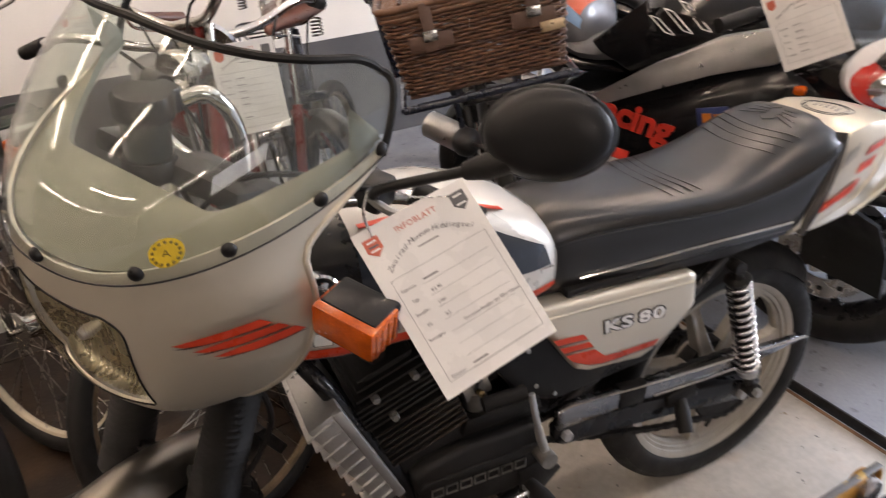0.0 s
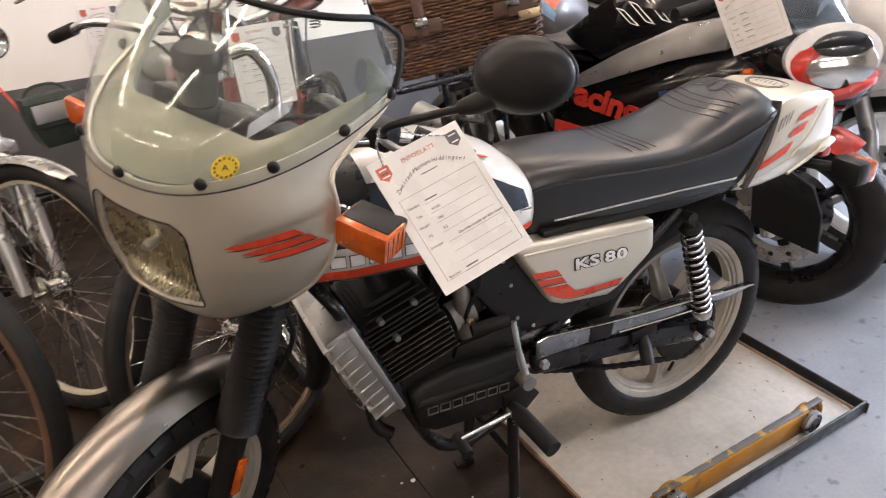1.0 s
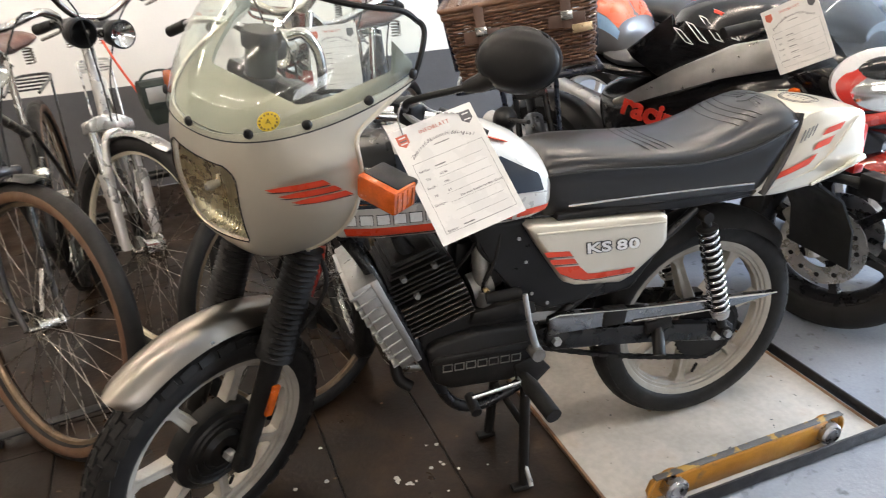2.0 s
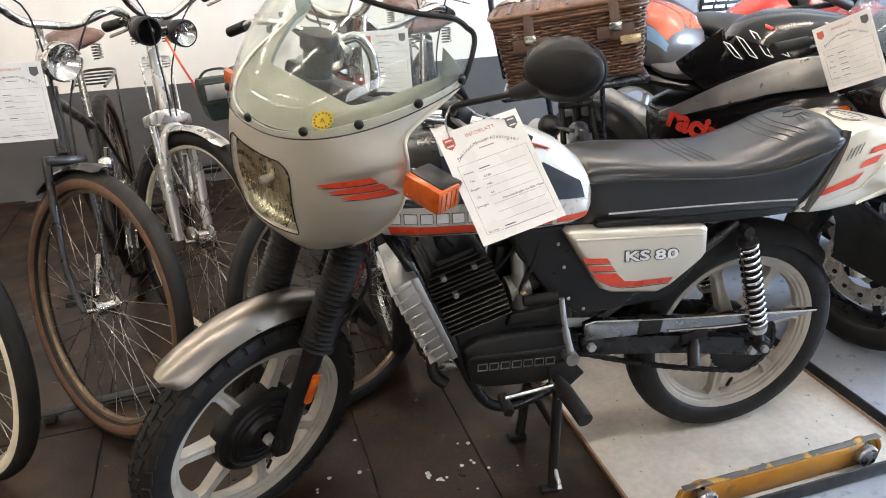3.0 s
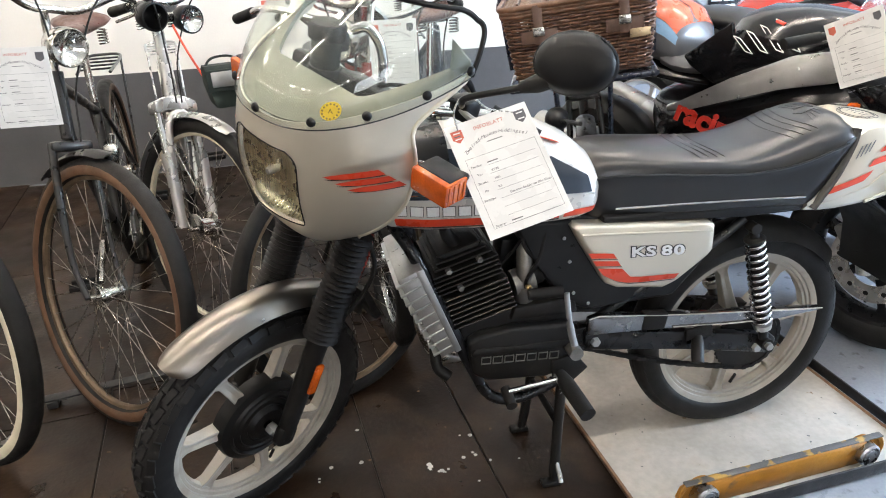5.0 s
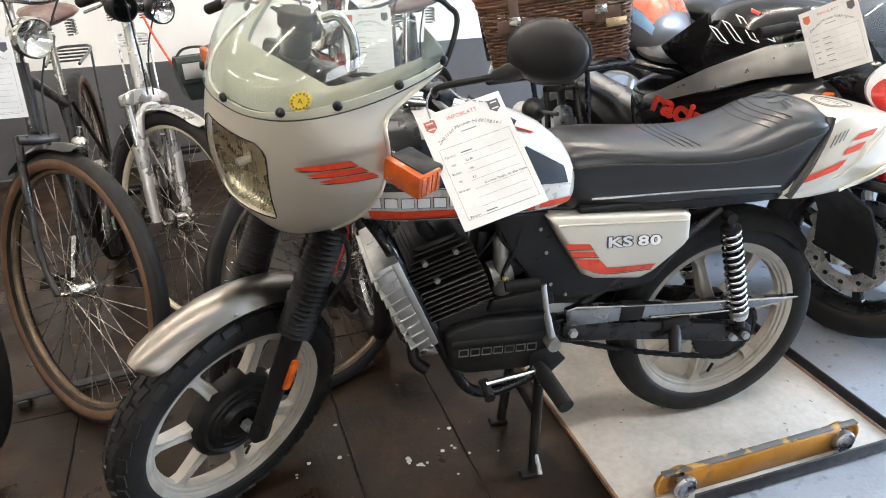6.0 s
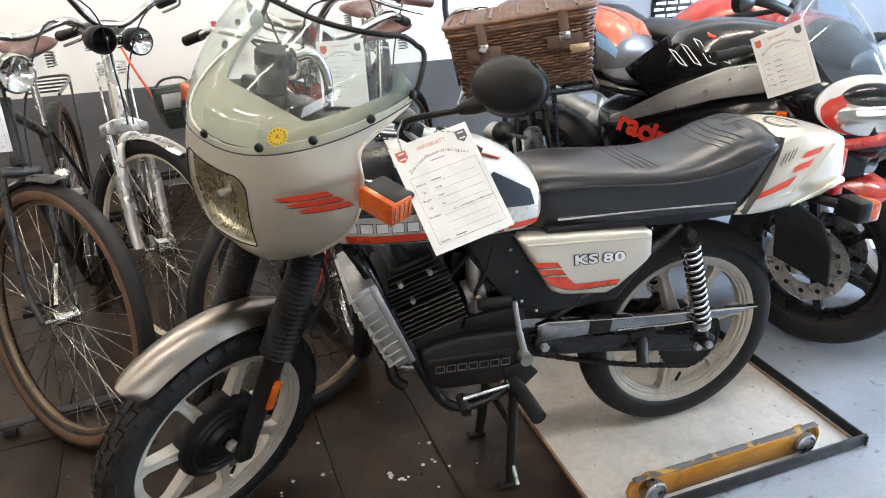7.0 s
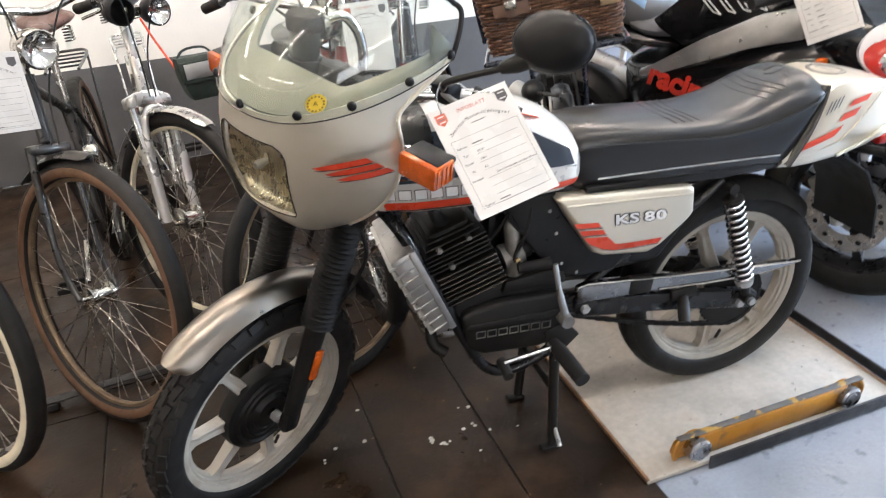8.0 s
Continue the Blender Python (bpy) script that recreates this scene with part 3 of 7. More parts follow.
for f in (0.0, -0.275, 0.275, -0.49, 0.49, -0.705, 0.705, -0.872, 0.872):
    g = abs(f)
    p = shell(top_edge(g / 0.885) + 0.008, g, 0.008)
    n = Vector((p.x + 0.88, p.y, 0.02)).normalized()
    if f > 0:
        p.y, n.y = -p.y, -n.y
    b = lathe([(0, 0.007), (0.005, 0.0065), (0.0078, 0.004), (0.0085, 0), (0, 0)], (0, 0, 0), "z", 14)
    b.transform(Matrix.Translation(p) @ n.to_track_quat("Z", "Y").to_matrix().to_4x4())
    part("screw", b, "plastic", screen, "black plastic screw", m=S)
# round yellow sticker, bent to the screen
ctr = 0.345
rows2 = []
for i in range(7):
    row = []
    for j in range(24):
        a = 2 * math.pi * j / 24
        g = ctr + 0.043 * i / 6 * math.cos(a)
        z = 1.066 + 0.0145 * i / 6 * math.sin(a)
        row.append(shell(z, g, 0.0115))
    rows2.append(row)
M["sticker_ink"] = mat("faded_olive_print", (0.20, 0.15, 0.03), 0.5)
part("sticker", loft(rows2, True, False, False), "yellow", screen, "round yellow sticker with faded print", smooth=80, m=S)
_c, _cx = shell(1.066, ctr, 0.0125), shell(1.066, ctr + 0.04, 0.0125) - shell(1.066, ctr - 0.04, 0.0125)
lettering("sticker_letter", "A", 0.013, S @ basis(_c, _cx, (0, 0, 1)), "sticker_ink", screen, 0.0002)
for k in range(14):
    a = 2 * math.pi * k / 14
    q = shell(1.066 + 0.0112 * math.sin(a), ctr + 0.033 * math.cos(a), 0.0122)
    part("sticker_mark", box(tuple(q), (0.0022, 0.0022, 0.0026)), "sticker_ink", screen, m=S)

# headlamp behind its glass
rows = []
for i in range(17):
    z = HL_Z0 - 0.002 + (HL_Z1 - HL_Z0 + 0.004) * i / 16
    zc = min(HL_Z1, max(HL_Z0, z))
    rows.append(mirrored([shell(z, g / 30 * lamp_f(zc), 0.0003 + (0.0007 if g % 2 else -0.0007)) for g in range(31)]))
lamp = part("headlamp_glass", loft(rows), "lens", moto, "ribbed clear headlamp glass", smooth=20, m=S)
lamp.visible_shadow = False
rows = []
for i in range(19):
    v = i / 18 * 2 - 1
    z = (HL_Z0 + HL_Z1) / 2 + v * (HL_Z1 - HL_Z0) * 0.485
    row = []
    for j in range(133):
        w = j / 132 * 2 - 1
        q = shell(z, abs(w) * lamp_f(z) * 0.985, -0.010 + 0.0018 * math.sin(j * math.pi / 3))
        deep = max(0.0, 1 - abs(v) ** 2.6) * max(0.0, 1 - abs(w) ** 2.6)
        row.append(Vector((q.x + 0.034 * deep ** 0.6, -q.y if w > 0 else q.y, z)))
    rows.append(row)
M["reflector"] = mat("silvered_reflector", (0.96, 0.86, 0.64), 0.27, 1.0, 0.12, 16, 300, 0.0, 90, 0, 0.05)
part("reflector", thick(loft(rows), 0.0015), "reflector", lamp, "silvered reflector bowl", smooth=100, m=S)
part("bulb", lathe([(0, -1.154), (0.006, -1.152), (0.009, -1.144), (0.007, -1.130), (0.005, -1.12)], (0, 0, 0.905), "x", 16), "alu", lamp, m=S)
# dark seal round the lamp
zs = [HL_Z0 + (HL_Z1 - HL_Z0) * k / 28 for k in range(29)]
left_side = [shell(z, lamp_f(z), 0.0005) for z in zs]
top = [shell(HL_Z1, lamp_f(HL_Z1) * (1 - k / 6), 0.0005) for k in range(1, 7)]
bot = [shell(HL_Z0, lamp_f(HL_Z0) * (1 - k / 6), 0.0005) for k in range(6, 0, -1)]
half_loop = bot + left_side + top
loop = half_loop + [Vector((q.x, -q.y, q.z)) for q in reversed(half_loop[1:-1])]
part("lamp_seal", tube(loop, 0.0013, 6, True), "rubber", fairing, m=S)


# red stripes on the fairing flanks
def flank_stripe(f0, f1, z0, z1, w, side, up=0.0):
    """A slanted-ended band on the flank from f0 to f1."""
    rows = []
    for i in range(17):
        t = i / 16
        row = []
        for k in (0, 1):
            f = f0 + (f1 - f0) * t + 0.030 * (1 - k)
            zc = z0 + (z1 - z0) * t + w * (k - 0.5) * (0.35 + 0.65 * min(1.0, t * 3))
            p = shell(zc, f, 0.0014 + up)
            if side > 0:
                p.y = -p.y
            row.append(p)
        rows.append(row)
    return loft(rows)


for side in (-1, 1):
    for k in range(3):
        f0, f1 = 0.318 + 0.050 * k, 0.535 + 0.042 * k
        z0, z1 = 0.9475 - 0.0120 * k, 0.9575 - 0.0135 * k
        part("red_stripe", flank_stripe(f0, f1, z0, z1, 0.0098, side, 0.0008), "red", fairing, "red decal stripe", m=S)
        part("stripe_edge", flank_stripe(f0 + 0.004, f1 + 0.004, z0 - 0.0042, z1 - 0.0062, 0.0024, side, 0.0006), "black_line", fairing, m=S)


# -- indicators --
def indicator(c, side, stem_from, m, nose=1):
    c = Vector(c)
    body = part("indicator", box(c, (0.056, 0.086, 0.046), 0.006), "amber", moto, "amber indicator lens in a black housing", m=m)
    part("housing", box(c + Vector((0.029, 0, 0.001)), (0.013, 0.081, 0.046), 0.005), "plastic", body, m=m)
    part("lens_cap", box(c + Vector((0.007, 0, 0.0225)), (0.045, 0.076, 0.005), 0.002), "plastic", body, m=m)
    for k in range(4):
        part("lens_rib", box(c + Vector((-0.018 + 0.012 * k, side * 0.0432, 0)), (0.006, 0.002, 0.036), 0.0008), "amber", body, m=m)
    part("indicator_stem", tube([stem_from, c + Vector((0.01, -side * 0.04, 0))], 0.011, 10), "plastic", body, m=m)
    return body


indicator((-0.982, -0.262, 0.947), -1, (-0.98, -0.19, 0.95), S)
indicator((-0.982, 0.285, 0.947), 1, (-0.98, 0.19, 0.95), S)

# -- handlebar, grips, levers, gauges, mirror --
bar = spline([(-0.775, -0.285, 0.985), (-0.81, -0.21, 1.000), (-0.90, -0.12, 1.005), (-0.915, 0, 0.998), (-0.90, 0.12, 1.005), (-0.81, 0.21, 1.000), (-0.775, 0.285, 0.985)], 6)
hb = part("handlebar", tube(bar, 0.011, 12), "chrome", moto, "chromed handlebar", m=S)
for s in (-1, 1):
    part("grip", tube([(-0.765, s * 0.305, 0.979), (-0.805, s * 0.22, 1.009)], 0.0165, 14), "rubber", hb, m=S)
    part("lever", tube(spline([(-0.85, s * 0.17, 1.02), (-0.86, s * 0.22, 1.012), (-0.82, s * 0.30, 0.985)], 4), 0.006, 8), "alu", hb, m=S)
    part("switch_block", box((-0.84, s * 0.185, 1.015), (0.045, 0.045, 0.042), 0.008), "plastic", hb, m=S)
M["gauge_grey"] = mat("grey_green_instrument_case", (0.045, 0.052, 0.046), 0.4, 0, 0.2, 12)
gm = S @ pose(-0.990, 0.035, 1.050, 0, 6, 0)
g = part("reservoir", lathe([(0, 0), (0.022, 0), (0.027, 0.006), (0.028, 0.052), (0.030, 0.056), (0, 0.056)], (0, 0, 0), "z", 28), "gauge_grey", moto, "round grey-green fluid reservoir with a black cap", m=gm)
part("reservoir_cap", lathe([(0.029, 0.054), (0.034, 0.056), (0.035, 0.078), (0.031, 0.084), (0, 0.085)], (0, 0, 0), "z", 28), "black_matt", g, m=gm)
part("reservoir_foot", lathe([(0, -0.02), (0.034, -0.02), (0.036, -0.008), (0.030, 0.004), (0, 0.004)], (0, 0, 0), "z", 24), "black_matt", g, m=gm)
part("brake_hose", tube(spline([(-0.955, 0.0, 1.125), (-0.935, -0.02, 1.13), (-0.915, -0.035, 1.09), (-0.915, -0.04, 1.03), (-0.93, -0.03, 0.98)], 6), 0.0095, 10), "chrome", moto, "bright metal pipe", m=S)
part("instrument_panel", joined(box((-0.965, 0.02, 1.030), (0.050, 0.24, 0.030), 0.010, (0, 20, 0)), box((-0.935, -0.03, 1.012), (0.07, 0.15, 0.035), 0.012, (0, 20, 0))), "black_matt", moto, "black instrument panel", m=S)
for i, (y0, y1, sag) in enumerate(((-0.20, -0.05, 0.03), (0.20, 0.03, 0.05), (-0.16, 0.02, 0.06), (0.18, -0.03, 0.02))):
    part("control_cable", tube(spline([(-0.85, y0, 1.03), (-0.95, (y0 + y1) / 2, 1.06 - sag * 0.3), (-0.98, y1, 0.98 - sag), (-0.96, y1 * 0.6, 0.84)], 6), 0.0038, 8), "rubber", moto, m=S)
# mirror on its stalk
ms = part("mirror_stalk", tube(spline([S @ Vector((-0.850, -0.185, 1.02)), Vector((-0.766, -0.205, 1.0)), Vector((-0.757, -0.22, 1.012)), Vector((-0.690, -0.28, 1.035)), Vector((-0.650, -0.33, 1.055))], 6), 0.0062, 10), "plastic", moto, "black mirror stalk")
part("stalk_boot", tube([(-0.685, -0.285, 1.037), (-0.668, -0.305, 1.045), (-0.632, -0.34, 1.068)], [0.010, 0.015, 0.018], 12), "rubber", ms)
bm = lathe([(0, 0.017), (0.030, 0.0155), (0.044, 0.012), (0.054, 0.004), (0.059, -0.006), (0.060, -0.012), (0.056, -0.016), (0.050, -0.013), (0, -0.012)], (0, 0, 0), "z", 40)
bmesh.ops.scale(bm, vec=(1.12, 0.82, 1.0), verts=bm.verts)
mirror = part("mirror", bm, "plastic", moto, "round black mirror seen from behind", m=Matrix.Translation((-0.624, -0.35, 1.081)) @ Vector((-0.62, -0.76, 0.10)).to_track_quat("Z", "Y").to_matrix().to_4x4())
bm = lathe([(0.0565, -0.017), (0.0605, -0.013), (0.0615, -0.008), (0.0595, -0.005)], (0, 0, 0), "z", 40)
bmesh.ops.scale(bm, vec=(1.12, 0.82, 1.0), verts=bm.verts)
part("mirror_rim", bm, "plastic", mirror, m=Matrix.Translation((-0.624, -0.35, 1.081)) @ Vector((-0.62, -0.76, 0.10)).to_track_quat("Z", "Y").to_matrix().to_4x4())

M["brass_screw"] = mat("dull_brass", (0.42, 0.30, 0.14), 0.35, 0.9)
M["white_letter"] = mat("white_letter_paint", (0.85, 0.85, 0.83), 0.35)


# -- tank --
def tank_row(x, zt, zb, w, sq=2.8, n=28, low=0.0):
    """A closed section: rounded above; low squares off the lower half, so that the flanks stand upright."""
    zc, h = (zt + zb) / 2, (zt - zb) / 2
    row = []
    for j in range(n):
        a = 2 * math.pi * j / n
        c, s = math.cos(a), math.sin(a)
        q = sq + (low if s < 0 else 0.0)
        k = w * (1.0 if s < 0 else 1 - 0.18 * s * s)
        row.append((x, k * math.copysign(abs(c) ** (2 / q), c), zc + h * math.copysign(abs(s) ** (2 / q), s)))
    return row


TANK = [(-0.945, 0.850, 0.770, 0.035), (-0.93, 0.880, 0.745, 0.075), (-0.89, 0.906, 0.726, 0.105), (-0.82, 0.922, 0.716, 0.124), (-0.72, 0.928, 0.710, 0.132), (-0.62, 0.918, 0.705, 0.132), (-0.55, 0.895, 0.702, 0.127), (-0.50, 0.870, 0.702, 0.119),
        (-0.462, 0.838, 0.710, 0.108), (-0.440, 0.800, 0.735, 0.088)]
tank = part("fuel_tank", loft([tank_row(*t, 2.8, 44, 3.2) for t in TANK], True), "white", moto, "silver-white fuel tank with red stripes and a dark side panel", smooth=60)


def tank_patch(pts, grow=0.0015, n=14):
    """A decal on the tank's left flank: a four-cornered patch given by (x, z) corners."""
    (ax, az), (bx, bz), (cx, cz), (dx, dz) = pts
    rows = []
    for i in range(n + 1):
        row = []
        for j in range(7):
            u, v = i / n, j / 6
            x = (ax + (bx - ax) * u) * (1 - v) + (dx + (cx - dx) * u) * v
            z = (az + (bz - az) * u) * (1 - v) + (dz + (cz - dz) * u) * v
            for (x0, t0, b0, w0), (x1, t1, b1, w1) in zip(TANK, TANK[1:]):
                if x0 <= x <= x1:
                    t = (x - x0) / (x1 - x0)
                    zt, zb, w = t0 + (t1 - t0) * t, b0 + (b1 - b0) * t, w0 + (w1 - w0) * t
                    break
            s = max(-0.999, min(0.999, (z - (zt + zb) / 2) / ((zt - zb) / 2)))
            q = 2.8 if s > 0 else 6.0
            sn = math.copysign(abs(s) ** (q / 2), s)
            k = w * (1.0 if sn < 0 else 1 - 0.18 * sn * sn)
            row.append((x, -(k * (1 - sn * sn) ** (1 / q) + grow), z))
        rows.append(row)
    return loft(rows)


part("tank_stripe", tank_patch([(-0.90, 0.738), (-0.545, 0.722), (-0.545, 0.738), (-0.905, 0.757)]), "red", tank, "red tank stripe")
part("tank_stripe", tank_patch([(-0.535, 0.7215), (-0.468, 0.720), (-0.455, 0.734), (-0.535, 0.737)]), "red", tank, "red tank stripe")
part("stripe_edge", tank_patch([(-0.90, 0.734), (-0.545, 0.718), (-0.545, 0.7215), (-0.90, 0.7375)], 0.0018), "black_line", tank)
M["panel_dark"] = mat("dark_gloss_panel", (0.035, 0.045, 0.06), 0.12, 0.2, 0.1, 6, 300, 0, 0, 0.6)
part("tank_panel", tank_patch([(-0.70, 0.792), (-0.470, 0.768), (-0.482, 0.806), (-0.565, 0.856)], 0.0018, 20), "panel_dark", tank, "glossy dark tank panel")
part("tank_panel", tank_patch([(-0.915, 0.795), (-0.705, 0.793), (-0.66, 0.885), (-0.895, 0.892)], 0.0018, 24), "panel_dark", tank, "glossy dark tank panel")
part("panel_trim", tube([(-0.86, -0.121, 0.806), (-0.70, -0.134, 0.789), (-0.60, -0.1325, 0.778), (-0.465, -0.1105, 0.764)], 0.002, 6), "chrome", tank)
part("top_stripe", thick(loft([[(x, y0 + k * 0.013, z) for k in (0, 1)] for x, y0, z in ((-0.76, -0.098, 0.9095), (-0.68, -0.10, 0.9095), (-0.60, -0.097, 0.8985), (-0.54, -0.092, 0.8745))]), 0.0015), "red", tank, "red stripe along the tank's top")
# black cowl over the tank's nose
def grown(row, k):
    return [(x, y * (1 + k), z + (k * 0.11 if z > 0.82 else -k * 0.02)) for x, y, z in row]


part("tank_cowl", loft([grown(tank_row(x - 0.001, zt, zb + 0.075, w, 2.8, 44), 0.02) for x, zt, zb, w in TANK[:4]] + [grown(tank_row(-0.775, 0.925, 0.790, 0.128, 2.8, 44), 0.012)], True), "black_paint", tank, "black cowl over the tank's nose", smooth=60)
# emblem disc on the tank's flank
em = part("emblem", lathe([(0, -0.137), (0.026, -0.137), (0.031, -0.134), (0.032, -0.125), (0, -0.125)], (-0.838, -0.002, 0.850), "y", 28), "black_paint", tank, "round black and chrome emblem")
part("emblem_ring", lathe([(0.026, -0.138), (0.029, -0.140), (0.032, -0.137), (0.0325, -0.126)], (-0.838, -0.002, 0.850), "y", 28), "chrome", em)
part("emblem_bar", joined(box((-0.832, -0.138, 0.852), (0.040, 0.003, 0.008), 0.001, (0, 20, 0)), box((-0.832, -0.138, 0.852), (0.010, 0.003, 0.034), 0.001, (0, 20, 0))), "chrome", em)
part("filler_cap", lathe([(0, 0.95), (0.026, 0.948), (0.03, 0.94), (0.03, 0.92), (0, 0.92)], (-0.76, 0, 0), "z", 24), "chrome", tank, "chromed filler cap")
# brand letters stay plain blocks, white with a dark edge
for k in range(7):
    x, z = -0.884 + 0.0315 * k, 0.7625 - 0.0016 * k
    part("block_edge", tank_patch([(x - 0.0014, z - 0.0014), (x + 0.0249, z - 0.0026), (x + 0.0249, z + 0.0199), (x - 0.0014, z + 0.0214)], 0.0014, 4), "black_line", tank)
    part("raised_block", tank_patch([(x, z), (x + 0.0235, z - 0.0012), (x + 0.0235, z + 0.0185), (x, z + 0.020)], 0.0022, 4), "white_letter", tank)

def skin(rows, n=20, sq=2.6):
    """A closed body through (x, top z, bottom z, half width) stations."""
    return loft([tank_row(x, zt, zb, w, sq, n) for x, zt, zb, w in rows], True)


# -- seat --
SEAT = [  # x, top z, side z, bottom z, half width, crown half width
    (-0.470, 0.800, 0.780, 0.705, 0.082, 0.050),
    (-0.455, 0.832, 0.800, 0.700, 0.096, 0.066),
    (-0.40, 0.836, 0.806, 0.698, 0.106, 0.080),
    (-0.30, 0.826, 0.800, 0.695, 0.115, 0.090),
    (-0.20, 0.815, 0.790, 0.692, 0.121, 0.094),
    (-0.12, 0.811, 0.785, 0.689, 0.125, 0.096),
    (-0.06, 0.818, 0.788, 0.687, 0.128, 0.095),
    (0.00, 0.834, 0.796, 0.685, 0.130, 0.092),
    (0.045, 0.850, 0.808, 0.684, 0.131, 0.091),
    (0.075, 0.858, 0.818, 0.716, 0.131, 0.088),
    (0.105, 0.866, 0.826, 0.762, 0.129, 0.084),
    (0.135, 0.865, 0.831, 0.806, 0.122, 0.074),
    (0.160, 0.850, 0.828, 0.822, 0.106, 0.056),
]
rows = []
sx = spline([(x, zt, zs) for x, zt, zs, *_ in SEAT], 4)
sy = spline([(zb, w, cw) for *_, zb, w, cw in SEAT], 4)
for (x, zt, zs), (zb, w, cw) in zip(sx, sy):
    fold = min(1.0, (zs - zb) / 0.085) * (1.0 if zs - zb > 0.06 else 0.4)
    half = [(0, zt), (cw * 0.5, zt - 0.001), (cw * 0.85, zt - 0.005), (cw * 1.08, zt - 0.013), ((cw + w) / 2 + 0.004, (zt + zs) / 2 - 0.004), (w * 0.97, zs - 0.002), (w, zs - 0.014), (w * 1.0, zs - 0.022 * fold), (w * 0.975, zs - 0.031 * fold), (w * 0.994, zs - 0.042 * fold), (w * 0.985, zb + (zs - zb) * 0.38), (w * 0.955, zb + 0.004), (w * 0.93, zb), (0, zb)]
    rows.append([Vector((x, -y, z)) for y, z in half] + [Vector((x, y, z)) for y, z in reversed(half[1:-1])])
seat = part("seat", loft(rows, True), "leather", moto, "long black leatherette seat with stitched ribs", smooth=75)
# piping along the seat's shoulder
part("seat_piping", tube([r[6] + Vector((0, -0.001, 0)) for r in rows[3:-6]], 0.0028, 6), "leather", seat)


def seat_top(x, y):
    for (x0, a0, b0), (x1, a1, b1), (c0, w0, k0), (c1, w1, k1) in zip(sx, sx[1:], sy, sy[1:]):
        if x0 <= x <= x1:
            t = (x - x0) / max(1e-6, x1 - x0)
            zt, cw = a0 + (a1 - a0) * t, k0 + (k1 - k0) * t
            q = abs(y) / cw
            return zt - 0.005 * q ** 3 - (0.012 * max(0, q - 0.8) if q > 0.8 else 0)
    return 0.8


# stitched cross ribs in the two comfort zones
for x0 in (-0.238, -0.216, -0.196, -0.178, -0.012, 0.008, 0.026, 0.042):
    pts = [(x0 + 0.018 * (abs(y) / 0.09) ** 2, y, seat_top(x0 + 0.018 * (abs(y) / 0.09) ** 2, y) - 0.0003) for y in [(-0.092 + 0.184 * i / 16) for i in range(17)]]
    part("stitched_rib", tube(pts, 0.0009, 6), "leather", seat)
# embossed winged badge
for s in (-1, 1):
    for k in range(4):
        part("embossed_line", tube([(0.085 + 0.007 * k, s * 0.012, seat_top(0.085 + 0.007 * k, 0.012) + 0.001), (0.070 + 0.014 * k, s * (0.062 - 0.008 * k), seat_top(0.070 + 0.014 * k, 0.06) + 0.0006)], 0.0006, 5), "leather", seat)
part("embossed_line", tube([(0.065, 0, seat_top(0.065, 0) + 0.001), (0.075, 0.016, seat_top(0.075, 0) + 0.001), (0.105, 0.014, seat_top(0.105, 0) + 0.001), (0.115, 0, seat_top(0.115, 0) + 0.001), (0.105, -0.014, seat_top(0.105, 0) + 0.001), (0.075, -0.016, seat_top(0.075, 0) + 0.001)], 0.0007, 5, True), "leather", seat)
for s in (-1, 1):
    strip = [(-0.412, s * 0.1045, 0.7195), (-0.30, s * 0.1125, 0.7175), (-0.15, s * 0.1215, 0.713), (0.032, s * 0.1275, 0.7035)]
    part("seat_strip", tube(spline(strip, 4), 0.0042, 8, flat=0.8), "chrome", seat, "bright metal strip along the seat")
part("seat_pan", prism([(-0.44, 0.706), (0.10, 0.686), (0.10, 0.668), (-0.10, 0.665), (-0.44, 0.690)], -0.112, 0.112, 0.006), "plastic", seat)
part("grab_strap", tube(spline([(0.146, -0.108, 0.842), (0.132, -0.1175, 0.808), (0.098, -0.1265, 0.742), (0.056, -0.1255, 0.672)], 6), [0.011] * 19, 10, flat=0.4), "leather", seat)

# -- side covers --
def cover_y(z):
    return 0.120 + 0.009 * max(0.0, 1 - ((z - 0.612) / 0.10) ** 2)


def domed_plate(outline, side):
    """A plate with rounded rim and bulging face, over a closed outline in x, z."""
    pts = []
    for i, (x0, z0) in enumerate(outline):
        x1, z1 = outline[(i + 1) % len(outline)]
        n = max(2, round(math.hypot(x1 - x0, z1 - z0) / 0.008))
        pts += [(x0 + (x1 - x0) * k / n, z0 + (z1 - z0) * k / n) for k in range(n)]
    cx, cz = sum(p[0] for p in pts) / len(pts), sum(p[1] for p in pts) / len(pts)
    rows = [[Vector((x, side * 0.085, z)) for x, z in pts], [Vector((x, side * (cover_y(z) - 0.011), z)) for x, z in pts]]
    for inset, drop in ((0.0008, 0.007), (0.003, 0.0035), (0.0065, 0.0012), (0.011, 0.0)):
        row = []
        for x, z in pts:
            d = math.hypot(x - cx, z - cz)
            f = 1 - inset * 1.5 / d
            x2, z2 = cx + (x - cx) * f, cz + (z - cz) * f
            row.append(Vector((x2, side * (cover_y(z2) - drop), z2)))
        rows.append(row)
    last = rows[-1]
    for f in (0.75, 0.5, 0.25, 0.02):
        rows.append([Vector((cx + (p.x - cx) * f, side * cover_y(cz + (p.z - cz) * f), cz + (p.z - cz) * f)) for p in last])
    return loft(rows, True)


